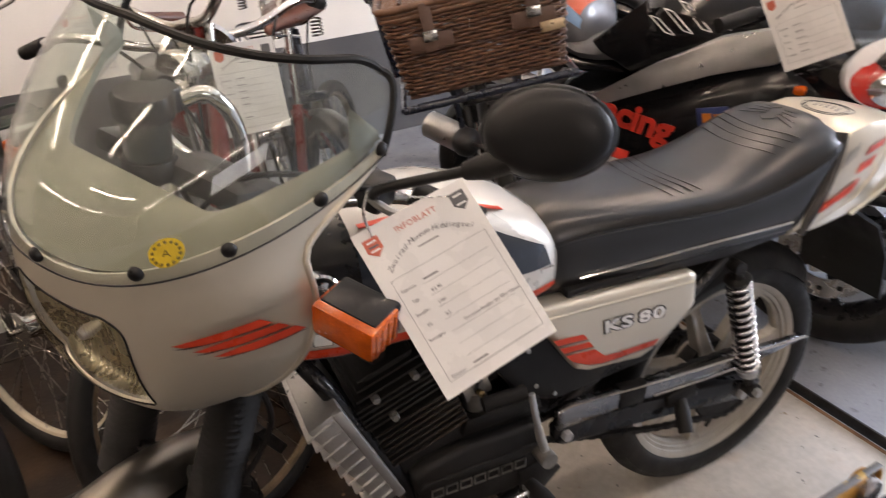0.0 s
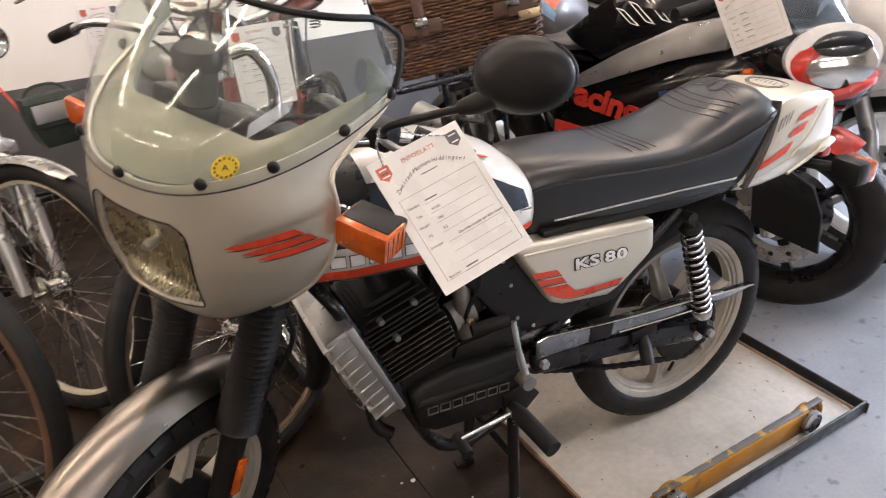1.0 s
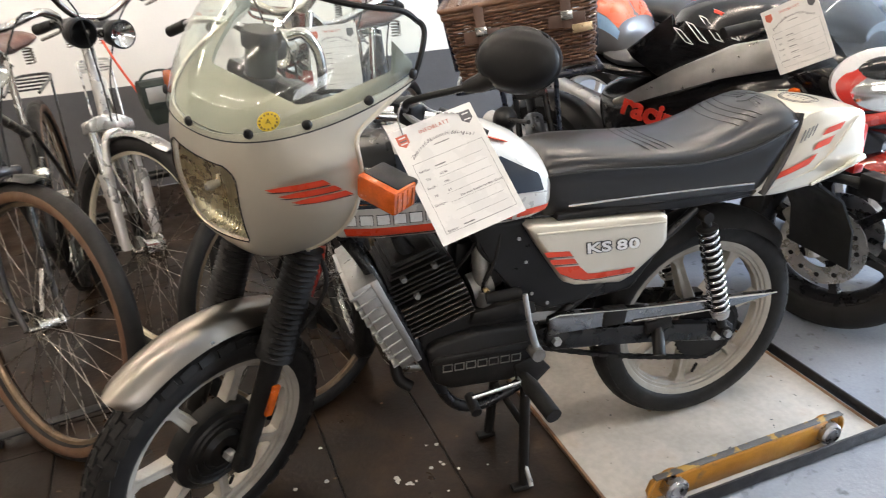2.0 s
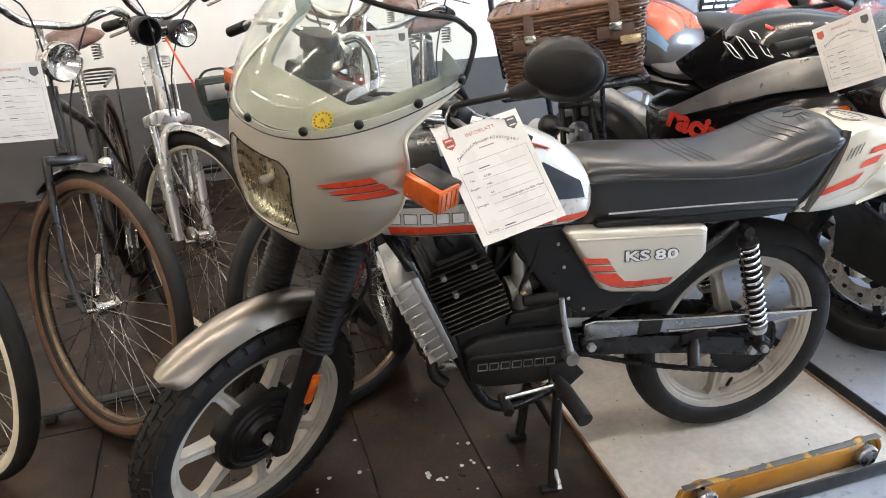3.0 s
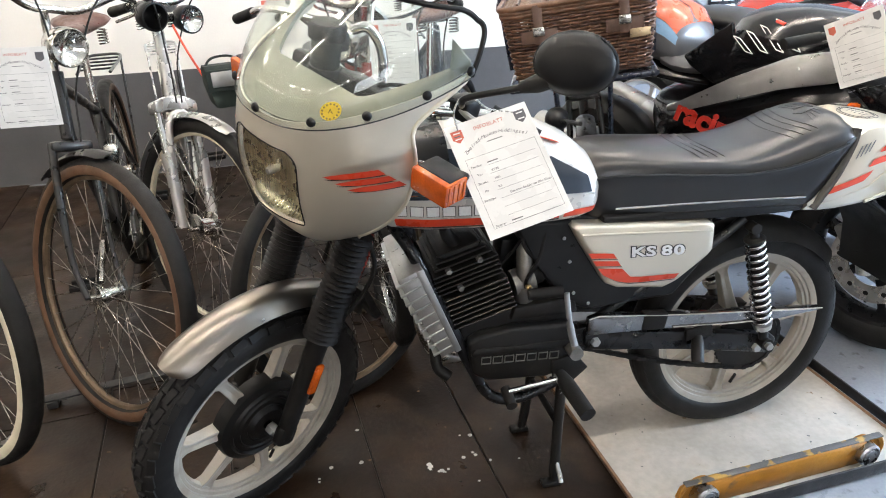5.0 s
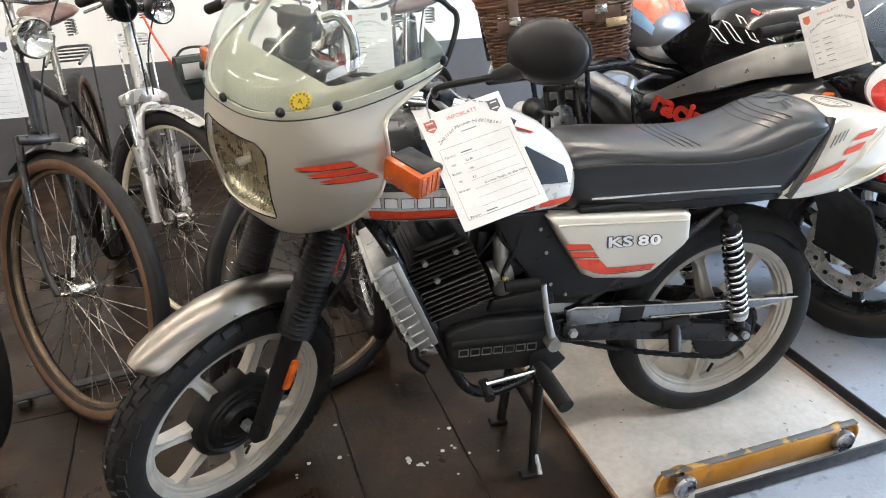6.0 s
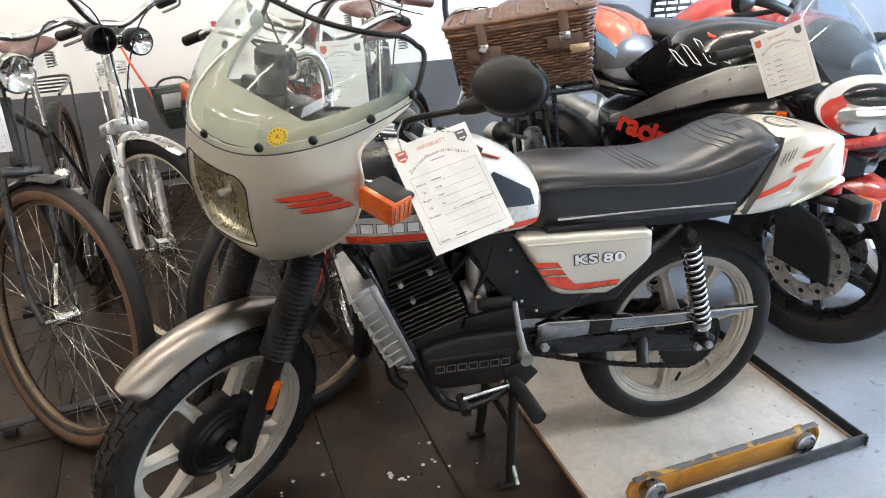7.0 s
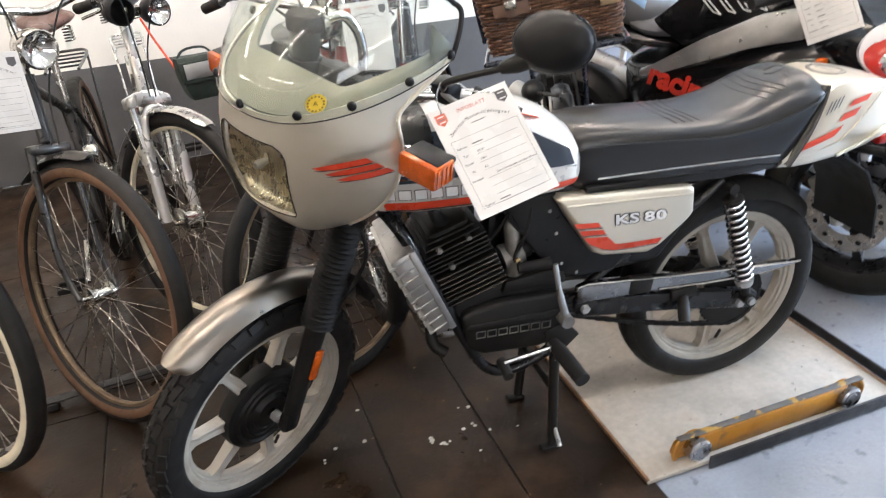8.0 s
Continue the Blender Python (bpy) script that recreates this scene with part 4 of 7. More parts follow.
def cover_band(upper, lower, lift):
    """A decal on the left cover between two lines of x, z points."""
    rows = []
    for (ax, az), (bx, bz) in zip(upper, lower):
        rows.append([(ax + (bx - ax) * k / 4, -(cover_y(az + (bz - az) * k / 4) + lift), az + (bz - az) * k / 4) for k in range(5)])
    return loft(rows)


COVER = [(-0.512, 0.692), (-0.500, 0.697), (-0.19, 0.668), (-0.178, 0.660), (-0.176, 0.602), (-0.185, 0.588), (-0.255, 0.528), (-0.285, 0.514), (-0.40, 0.533), (-0.428, 0.548), (-0.488, 0.648)]
for s in (-1, 1):
    cover = part("side_cover", domed_plate(COVER, s), "silver", moto, "silver side cover with red stripes and letters", smooth=50)
    if s < 0:
        left_cover = cover
part("cover_ridge", tube([(-0.492, -(cover_y(0.672) - 0.001), 0.676), (-0.35, -(cover_y(0.662) - 0.001), 0.664), (-0.186, -(cover_y(0.65) - 0.001), 0.649)], 0.003, 8), "silver", left_cover)
for up, low in (([(-0.478, 0.634), (-0.420, 0.626)], [(-0.470, 0.621), (-0.411, 0.613)]), ([(-0.466, 0.614), (-0.408, 0.606)], [(-0.458, 0.601), (-0.399, 0.593)]),
                ([(-0.454, 0.594), (-0.396, 0.586), (-0.374, 0.562), (-0.345, 0.558), (-0.255, 0.553)], [(-0.440, 0.576), (-0.408, 0.556), (-0.380, 0.547), (-0.345, 0.5435), (-0.265, 0.541)])):
    part("red_stripe", cover_band(up, low, 0.0012), "red", left_cover, "red decal stripe")
    part("stripe_edge", cover_band([(x + 0.001, z - 0.001) for x, z in low], [(x + 0.003, z - 0.0032) for x, z in low], 0.0010), "black_line", left_cover)
for ch, dx in (("K", -0.0470), ("S", -0.0165), ("8", 0.0215), ("0", 0.0510)):
    at = basis((-0.314 + dx, -0.1304, 0.6175 - 0.085 * dx), (1, 0, -0.085), (0.0, 0, 1)) @ Matrix.Diagonal((1.62, 1, 1, 1))
    lettering("letter_outline", ch, 0.0325, at, "black_line", left_cover, 0.0003, -0.085, 1.0, 0.0027)
    lettering("model_letter", ch, 0.0325, Matrix.Translation((0, -0.0006, 0)) @ at, "white_letter", left_cover, 0.0003, -0.085, 1.0, 0.0010, "white letter with a dark outline")

# -- tail unit --
TAIL = [  # x, top z, bottom z, half width
    (0.045, 0.725, 0.664, 0.114), (0.09, 0.775, 0.660, 0.117), (0.13, 0.815, 0.659, 0.116), (0.18, 0.840, 0.660, 0.112), (0.24, 0.845, 0.663, 0.106), (0.30, 0.836, 0.670, 0.098), (0.345, 0.824, 0.680, 0.090), (0.362, 0.814, 0.690, 0.085)]
rows = []
for x, zt, zb, w in TAIL:
    prof = [(0, zt), (w * 0.6, zt - 0.002), (w * 0.93, zt - 0.006), (w * 1.0, zt - 0.022), (w * 1.04, (zt + zb) / 2 + 0.01), (w * 1.10, (zt + zb) / 2 - 0.018), (w * 1.08, zb + 0.014), (w * 0.98, zb), (0, zb)]
    rows.append([Vector((x, -y, z)) for y, z in prof] + [Vector((x, y, z)) for y, z in reversed(prof[1:-1])])
tail = part("tail_unit", loft(rows, True), "silver", moto, "silver-champagne tail unit with red stripes", smooth=45)


def tail_patch(pts, lift=0.0022):
    rows = []
    (ax, az), (bx, bz), (cx, cz), (dx, dz) = pts
    for i in range(11):
        u = i / 10
        row = []
        for j in range(5):
            v = j / 4
            x = (ax + (bx - ax) * u) * (1 - v) + (dx + (cx - dx) * u) * v
            z = (az + (bz - az) * u) * (1 - v) + (dz + (cz - dz) * u) * v
            for (x0, t0, b0, w0), (x1, t1, b1, w1) in zip(TAIL, TAIL[1:]):
                if x0 <= x <= x1:
                    t = (x - x0) / (x1 - x0)
                    zt, zb, w = t0 + (t1 - t0) * t, b0 + (b1 - b0) * t, w0 + (w1 - w0) * t
                    break
            mid = (zt + zb) / 2
            ks = [(zt - 0.022, 1.0), (mid + 0.01, 1.04), (mid - 0.018, 1.10), (zb + 0.014, 1.08), (zb, 0.98)]
            k = 1.0
            for (za, ka), (zc, kc) in zip(ks, ks[1:]):
                if zc <= z <= za:
                    k = ka + (kc - ka) * (za - z) / max(1e-6, za - zc)
            row.append((x, -(w * k + lift), z))
        rows.append(row)
    return loft(rows)


part("red_stripe", tail_patch([(0.078, 0.700), (0.178, 0.722), (0.205, 0.745), (0.090, 0.715)]), "red", tail, "red decal stripe")
part("red_stripe", tail_patch([(0.190, 0.752), (0.240, 0.760), (0.257, 0.778), (0.205, 0.768)]), "red", tail, "red decal stripe")
part("red_stripe", tail_patch([(0.216, 0.782), (0.272, 0.789), (0.287, 0.804), (0.230, 0.797)]), "red", tail, "red decal stripe")
part("tail_ridge", tube([(0.075, -0.127, 0.679), (0.20, -0.1215, 0.706), (0.255, -0.1155, 0.745), (0.315, -0.100, 0.80), (0.345, -0.0925, 0.812)], 0.0024, 6), "silver", tail)
for k in range(4):
    part("tail_mark", tail_patch([(0.150 + 0.011 * k, 0.775 + 0.004 * k), (0.1535 + 0.011 * k, 0.775 + 0.004 * k), (0.1665 + 0.011 * k, 0.803 + 0.003 * k), (0.163 + 0.011 * k, 0.803 + 0.003 * k)]), "ink", tail)
part("tail_lip", tube(spline([(0.20, -0.119, 0.668), (0.28, -0.112, 0.688), (0.33, -0.106, 0.702), (0.362, -0.098, 0.706)], 5), [0.004] * 8 + [0.009] * 8, 8), "silver", tail)
# small printed oval on the tail's deck
def deck_pt(x, y):
    for (x0, t0, b0, w0), (x1, t1, b1, w1) in zip(TAIL, TAIL[1:]):
        if x0 <= x <= x1:
            u = (x - x0) / (x1 - x0)
            return Vector((x, y, t0 + (t1 - t0) * u - 0.002 * abs(y) / (0.6 * (w0 + (w1 - w0) * u)) + 0.0004))


for ra, rb in ((0.036, 0.052), (0.029, 0.043)):
    part("deck_mark", tube([deck_pt(0.238 + ra * math.cos(a), rb * math.sin(a)) for a in [2 * math.pi * k / 28 for k in range(28)]], 0.0008, 5, True), "ink", tail)
for k in range(14):
    a = math.pi * (0.52 + 0.07 * k)
    part("deck_mark", tube([deck_pt(0.238 + 0.030 * math.cos(a), 0.044 * math.sin(a)), deck_pt(0.238 + 0.035 * math.cos(a), 0.051 * math.sin(a))], 0.0007, 4), "ink", tail)
for k in range(5):
    part("deck_mark", tube([deck_pt(0.228 + 0.003 * (k % 2), -0.026 + 0.012 * k), deck_pt(0.246, -0.022 + 0.012 * k)], 0.0011, 5), "ink", tail)
part("tail_light", box((0.372, 0, 0.735), (0.045, 0.15, 0.085), 0.012), "red_lens", moto, "red tail lamp")
part("tail_light_tab", box((0.372, -0.07, 0.668), (0.03, 0.03, 0.022), 0.004), "red_lens", moto)
# rear mudguard and plate holder
part("rear_mudguard", mudguard(RW, 0.312, 38, 128, 0.112, 0.045), "rubber", moto, "black rear mudguard", smooth=60)
part("plate_holder", thick(loft([[(0.24, y, 0.660), (0.325, y, 0.60), (0.375, y, 0.51), (0.388, y, 0.40)] for y in (-0.105, -0.098, 0, 0.098, 0.105)]), 0.006), "plastic", moto, "black number plate holder")
for s in (-1, 1):
    ri = part("rear_indicator", box((0.372, s * 0.165, 0.652), (0.050, 0.07, 0.052), 0.009), "amber", moto, "amber rear indicator in a black housing")
    part("housing", box((0.350, s * 0.165, 0.654), (0.045, 0.074, 0.056), 0.010), "plastic", ri)
    part("indicator_stem", tube([(0.30, s * 0.06, 0.655), (0.345, s * 0.14, 0.654)], 0.012, 10), "plastic", ri)

# -- frame, engine and running gear --
part("frame_downtube", tube(spline([(-0.905, 0, 0.79), (-0.885, -0.02, 0.72), (-0.845, -0.075, 0.655), (-0.775, -0.082, 0.48), (-0.722, -0.082, 0.345), (-0.685, -0.082, 0.272), (-0.63, -0.082, 0.247), (-0.56, -0.082, 0.262), (-0.50, -0.082, 0.29)], 6), 0.0135, 12), "black_paint", moto, "black frame tube")
part("frame_downtube", tube(spline([(-0.905, 0, 0.79), (-0.885, 0.02, 0.72), (-0.845, 0.075, 0.655), (-0.775, 0.082, 0.48), (-0.722, 0.082, 0.345), (-0.685, 0.082, 0.272), (-0.63, 0.082, 0.247), (-0.50, 0.082, 0.29)], 6), 0.0135, 12), "black_paint", moto, "black frame tube")
part("frame_backbone", tube(spline([(-0.92, 0, 0.80), (-0.75, 0, 0.775), (-0.50, 0, 0.70), (-0.40, 0, 0.60)], 5), 0.022, 12), "black_paint", moto)
for s in (-1, 1):
    part("frame_rail", tube(spline([(-0.52, s * 0.07, 0.70), (-0.25, s * 0.085, 0.675), (0.05, s * 0.09, 0.665), (0.30, s * 0.05, 0.66)], 5), 0.011, 10), "black_paint", moto)
    part("frame_stay", tube(spline([(-0.43, s * 0.075, 0.43), (-0.30, s * 0.088, 0.52), (-0.16, s * 0.095, 0.60), (-0.09, s * 0.098, 0.655)], 5), 0.011, 10), "black_paint", moto)
head = part("head_gusset", prism([(-0.925, 0.80), (-0.86, 0.77), (-0.83, 0.70), (-0.85, 0.64), (-0.885, 0.69)], -0.03, 0.03, 0.006), "black_paint", moto)
# airbox and side panel behind the cover
ab = part("air_box", prism([(-0.645, 0.715), (-0.50, 0.70), (-0.43, 0.53), (-0.30, 0.505), (-0.18, 0.585), (-0.165, 0.565), (-0.24, 0.475), (-0.45, 0.468), (-0.52, 0.50), (-0.575, 0.60)], -0.094, 0.094, 0.012, seg=3), "plastic", moto, "black plastic air box and panels")
for x, z in ((-0.505, 0.602), (-0.492, 0.522), (-0.455, 0.49), (-0.52, 0.66)):
    part("screw", lathe([(0, -0.0985), (0.0035, -0.098), (0.0045, -0.0955), (0, -0.0955)], (x, 0, z), "y", 10), "alu", ab)

# engine
AX = Vector((-0.27, 0, 0.96)).normalized()  # the cylinder leans forward
EX = Vector((AX.z, 0, -AX.x))
C0 = Vector((-0.690, 0, 0.462))


def cyl(u, v):
    """u across the barrel (to the rear), v up the barrel."""
    p = C0 + EX * u + AX * v
    return (p.x, p.z)


engine = part("crankcase", prism([(-0.752, 0.475), (-0.735, 0.482), (-0.60, 0.505), (-0.505, 0.488), (-0.488, 0.47), (-0.495, 0.36), (-0.52, 0.315), (-0.55, 0.308), (-0.70, 0.322), (-0.735, 0.345), (-0.755, 0.40)], -0.085, 0.085, 0.010, seg=3), "black_matt", moto, "black engine crankcase")
part("engine_cover", prism([(-0.742, 0.440), (-0.715, 0.455), (-0.64, 0.463), (-0.50, 0.452), (-0.488, 0.436), (-0.492, 0.37), (-0.515, 0.325), (-0.555, 0.316), (-0.695, 0.330), (-0.730, 0.352)], -0.112, -0.08, 0.010, seg=3), "black_matt", engine, "black ribbed engine cover")
part("cover_step", prism([(-0.735, 0.412), (-0.725, 0.424), (-0.50, 0.412), (-0.492, 0.402), (-0.496, 0.395), (-0.733, 0.404)], -0.1165, -0.108, 0.003), "black_matt", engine)
for k in range(7):
    x = -0.700 + 0.0268 * k
    z = 0.390 - 0.0021 * k
    for dz, hgt in ((0.0085, 0.0016), (-0.0085, 0.0016)):
        part("raised_block", box((x, -0.1135, z + dz), (0.020, 0.003, hgt), 0.0, (0, 4.5, 0)), "alu_dark", engine)
    part("raised_block", box((x - 0.0105, -0.1135, z), (0.0016, 0.003, 0.018), 0.0, (0, 4.5, 0)), "alu_dark", engine)
    part("raised_block", box((x + 0.0105, -0.1135, z), (0.0016, 0.003, 0.018), 0.0, (0, 4.5, 0)), "alu_dark", engine)
barrel = part("cylinder", prism([cyl(-0.045, 0.0), cyl(0.05, 0.0), cyl(0.05, 0.20), cyl(-0.045, 0.20)], -0.062, 0.062, 0.008), "black_matt", moto, "black finned cylinder")
for k in range(7):
    v = 0.030 + 0.0125 * k
    fin = part("cooling_fin", prism([cyl(-0.070, v), cyl(0.076, v), cyl(0.076, v + 0.0045), cyl(-0.070, v + 0.0045)], -0.100, 0.100, 0.0012, seg=1), "black_matt", barrel)
    part("fin_edge", prism([cyl(-0.0685, v + 0.0016), cyl(0.0745, v + 0.0016), cyl(0.0745, v + 0.0040), cyl(-0.0685, v + 0.0040)], -0.1012, -0.0995, 0.0), "chrome", barrel)
for k in range(8):
    v = 0.122 + 0.011 * k
    w = 0.0 if k < 5 else 0.008 * (k - 4)
    part("head_fin", prism([cyl(-0.076 + w, v), cyl(0.070 - w, v), cyl(0.070 - w, v + 0.0045), cyl(-0.076 + w, v + 0.0045)], -0.098 + w, 0.098 - w, 0.0012, seg=1), "black_matt", barrel)
part("cylinder_head", prism([cyl(-0.05, 0.115), cyl(0.05, 0.115), cyl(0.045, 0.205), cyl(-0.045, 0.205)], -0.072, 0.072, 0.008), "black_matt", barrel)
for (u, v, y) in ((-0.04, 0.172, -0.095), (-0.028, 0.128, -0.103), (0.03, 0.172, -0.095)):
    x, z = cyl(u, v)
    part("head_bolt", lathe([(0, y - 0.006), (0.006, y - 0.006), (0.007, y - 0.003), (0.007, y + 0.01), (0, y + 0.01)], (x, 0, z), "y", 6), "alu_dark", barrel)
part("spark_plug_cap", tube([Vector((cyl(-0.005, 0.205)[0], -0.045, cyl(-0.005, 0.205)[1])), Vector((cyl(-0.015, 0.235)[0], -0.062, cyl(-0.015, 0.235)[1])), Vector((cyl(-0.018, 0.262)[0], -0.07, cyl(-0.018, 0.262)[1]))], [0.016, 0.015, 0.012], 12), "rubber", barrel)
part("plug_lead", tube(spline([(-0.75, -0.072, 0.73), (-0.72, -0.06, 0.755), (-0.66, -0.03, 0.75)], 5), 0.004, 8), "rubber", barrel)
# black duct and regulator block behind the carburettor
part("intake_duct", joined(box((-0.535, 0.015, 0.610), (0.10, 0.11, 0.17), 0.02, (0, 14, 0), 3), box((-0.575, 0.045, 0.560), (0.12, 0.07, 0.12), 0.015, (0, 6, 0), 2)), "plastic", moto, "black intake duct")
part("coil_block", box((-0.640, 0.0, 0.712), (0.10, 0.06, 0.04), 0.008), "plastic", moto)
part("cover_shoulder", prism([(-0.640, 0.474), (-0.628, 0.505), (-0.52, 0.512), (-0.485, 0.500), (-0.480, 0.470)], -0.098, -0.06, 0.006), "black_matt", moto, "black shoulder of the engine case")
# carburettor with its intake
carb = part("carburettor", tube([(-0.622, -0.055, 0.545), (-0.575, -0.055, 0.556)], 0.031, 16), "alu_dark", moto, "dull alloy carburettor")
part("float_bowl", lathe([(0, 0.500), (0.018, 0.502), (0.022, 0.512), (0.022, 0.545), (0, 0.545)], (-0.598, -0.068, 0), "z", 18), "alu_dark", carb)
part("carb_top", lathe([(0, 0.648), (0.012, 0.646), (0.019, 0.636), (0.019, 0.56), (0, 0.56)], (-0.598, -0.068, 0), "z", 18), "alu_dark", carb)
part("intake_hose", tube(spline([(-0.575, -0.045, 0.555), (-0.545, -0.045, 0.565), (-0.50, -0.04, 0.59)], 5), 0.026, 14), "rubber", carb)
part("hose_clamp", lathe([(0.0275, -0.553), (0.029, -0.553), (0.029, -0.545), (0.0275, -0.545)], (0, -0.045, 0.562), "x", 20, True), "chrome", carb)
for k, pts in enumerate(([(-0.60, -0.06, 0.64), (-0.61, -0.065, 0.70), (-0.70, -0.04, 0.75)], [(-0.56, -0.09, 0.68), (-0.575, -0.095, 0.62), (-0.60, -0.085, 0.565), (-0.60, -0.08, 0.53)], [(-0.59, -0.08, 0.72), (-0.61, -0.09, 0.66), (-0.57, -0.085, 0.60)])):
    part("fuel_hose", tube(spline(pts, 6), 0.0045, 8), "rubber", carb)
for x0, y0 in ((-0.64, -0.05), (-0.56, -0.07)):
    part("cable", tube(spline([(x0, y0, 0.70), (x0 + 0.03, y0 - 0.02, 0.66), (x0 - 0.01, y0 - 0.01, 0.60), (x0 - 0.04, y0 - 0.02, 0.57)], 6), 0.0035, 8), "rubber", carb)
part("idle_screw", tube([(-0.60, -0.095, 0.555), (-0.60, -0.105, 0.558)], 0.006, 8), "brass_screw", carb)
part("fuel_tap", tube([(-0.60, -0.075, 0.735), (-0.60, -0.075, 0.695)], 0.009, 12), "steel", moto)
# kick starter
kick = part("kick_starter", tube(spline([(-0.498, -0.132, 0.405), (-0.512, -0.135, 0.46), (-0.525, -0.135, 0.548)], 6), [0.0085] * 7 + [0.0065] * 6, 10, flat=0.6), "alu", moto, "alloy kick-start lever with a rubber pedal")
part("kick_pedal", tube([(-0.53, -0.125, 0.548), (-0.605, -0.115, 0.545)], [0.0135, 0.0125], 14), "rubber", kick)
part("kick_boss", tube([(-0.498, -0.095, 0.392), (-0.498, -0.148, 0.392)], 0.016, 14), "alu_dark", kick)
# gear lever
gear = part("gear_lever", tube([(-0.528, -0.13, 0.320), (-0.655, -0.135, 0.312)], 0.0065, 10), "chrome", moto, "chromed gear lever")
part("lever_rubber", tube([(-0.655, -0.115, 0.305), (-0.655, -0.165, 0.293)], 0.0125, 12), "rubber", gear)
part("lever_boss", tube([(-0.528, -0.10, 0.320), (-0.528, -0.138, 0.320)], 0.012, 12), "alu", gear)
# foot rests
for s in (-1, 1):
    part("foot_rest", tube([(-0.525, s * 0.11, 0.325), (-0.52, s * 0.15, 0.318), (-0.507, s * 0.245, 0.300)], [0.012, 0.0195, 0.0185], 16), "rubber", moto, "black rubber foot rest")
part("rest_bracket", prism([(-0.545, 0.36), (-0.49, 0.375), (-0.455, 0.33), (-0.50, 0.29), (-0.54, 0.30)], -0.118, -0.108, 0.003), "black_matt", moto)
# centre stand
st = part("centre_stand", joined(tube([(-0.505, -0.085, 0.305), (-0.527, -0.118, 0.06), (-0.531, -0.125, 0.012)], [0.013, 0.013, 0.012], 10), tube([(-0.505, 0.085, 0.305), (-0.535, 0.09, 0.06), (-0.545, 0.085, 0.012)], [0.013, 0.013, 0.012], 10), tube([(-0.517, -0.1, 0.165), (-0.52, 0.09, 0.165)], 0.009, 10)), "black_matt", moto, "black centre stand")
for x, y in ((-0.533, -0.127), (-0.547, 0.085)):
    part("stand_foot", box((x - 0.006, y, 0.007), (0.05, 0.026, 0.013), 0.004), "black_matt", st)
part("stand_tang", tube([(-0.527, -0.12, 0.075), (-0.52, -0.140, 0.03), (-0.521, -0.15, 0.02)], 0.006, 8), "alu", st)
part("stand_spring", tube([(Vector((-0.512, -0.098, 0.25)) + Vector((0.012, 0, 0.10)) * (i / 60) + Vector((0.006 * math.cos(i * 1.05), 0.006 * math.sin(i * 1.05), 0))) for i in range(61)], 0.0014, 5), "steel", st)
# ribbed engine shield along the downtube
D0, D1 = Vector((-0.868, 0, 0.632)), Vector((-0.785, 0, 0.428))
dn = (D1 - D0)
fw = Vector((-dn.z, 0, dn.x)).normalized() * -1
if fw.x > 0:
    fw = -fw


def rad(s, f):
    p = D0 + dn * s + fw * f
    return (p.x, p.z)


shield = part("engine_shield", prism([rad(0, -0.034), rad(0.0, 0.022), rad(1.0, 0.018), rad(1.0, -0.026)], -0.122, 0.10, 0.004), "alu", moto, "ribbed grey alloy shield before the engine")
for k in range(9):
    s0 = 0.04 + 0.108 * k
    part("shield_rib", prism([rad(s0, -0.018), rad(s0 + 0.012, 0.032), rad(s0 + 0.034, 0.032), rad(s0 + 0.024, -0.018)], -0.1245, 0.10, 0.0012, seg=1), "alu", shield)
part("shield_edge", prism([rad(-0.005, -0.036), rad(-0.005, -0.020), rad(1.005, -0.014), rad(1.005, -0.028)], -0.127, -0.118, 0.002), "alu", shield)
# exhaust on the right side
ex = part("exhaust_pipe", tube(spline([(-0.76, 0.03, 0.52), (-0.82, 0.04, 0.46), (-0.79, 0.06, 0.33), (-0.72, 0.10, 0.265), (-0.55, 0.125, 0.245)], 6), 0.017, 12), "worn_chrome", moto, "curved exhaust pipe")
part("silencer", tube([(-0.56, 0.125, 0.245), (-0.52, 0.13, 0.245), (-0.45, 0.135, 0.245), (-0.20, 0.145, 0.235), (-0.17, 0.145, 0.232)], [0.018, 0.036, 0.042, 0.044, 0.036], 18), "black_paint", ex, "black silencer")
part("silencer_ring", lathe([(0.038, -0.215), (0.0455, -0.214), (0.0455, -0.20), (0.038, -0.20)], (0, 0.145, 0.235), "x", 24, True), "chrome", ex)
part("pipe_elbow", tube(spline([(-0.80, -0.03, 0.40), (-0.80, -0.05, 0.35), (-0.775, -0.06, 0.325)], 4), 0.014, 12), "black_matt", moto)

# swinging arm, chain, guard
for s in (-1, 1):
    arm = part("swinging_arm", prism([(-0.46, 0.408), (-0.445, 0.418), (-0.20, 0.372), (0.035, 0.327), (0.055, 0.312), (0.05, 0.280), (0.03, 0.272), (-0.20, 0.325), (-0.44, 0.362), (-0.458, 0.375)], min(s * 0.078, s * 0.102), max(s * 0.078, s * 0.102), 0.006), "black_paint", moto, "black swinging arm")
part("pivot_bolt", lathe([(0, -0.112), (0.010, -0.112), (0.012, -0.108), (0.012, -0.10), (0, -0.10)], (-0.435, 0, 0.388), "y", 6), "alu", moto)
guard = part("chain_guard", prism([(-0.455, 0.452), (-0.43, 0.458), (-0.20, 0.426), (0.165, 0.386), (0.168, 0.378), (0.05, 0.372), (-0.20, 0.392), (-0.455, 0.405)], -0.104, -0.088, 0.004), "dark_chrome", moto, "polished grey chain guard with bright edges")
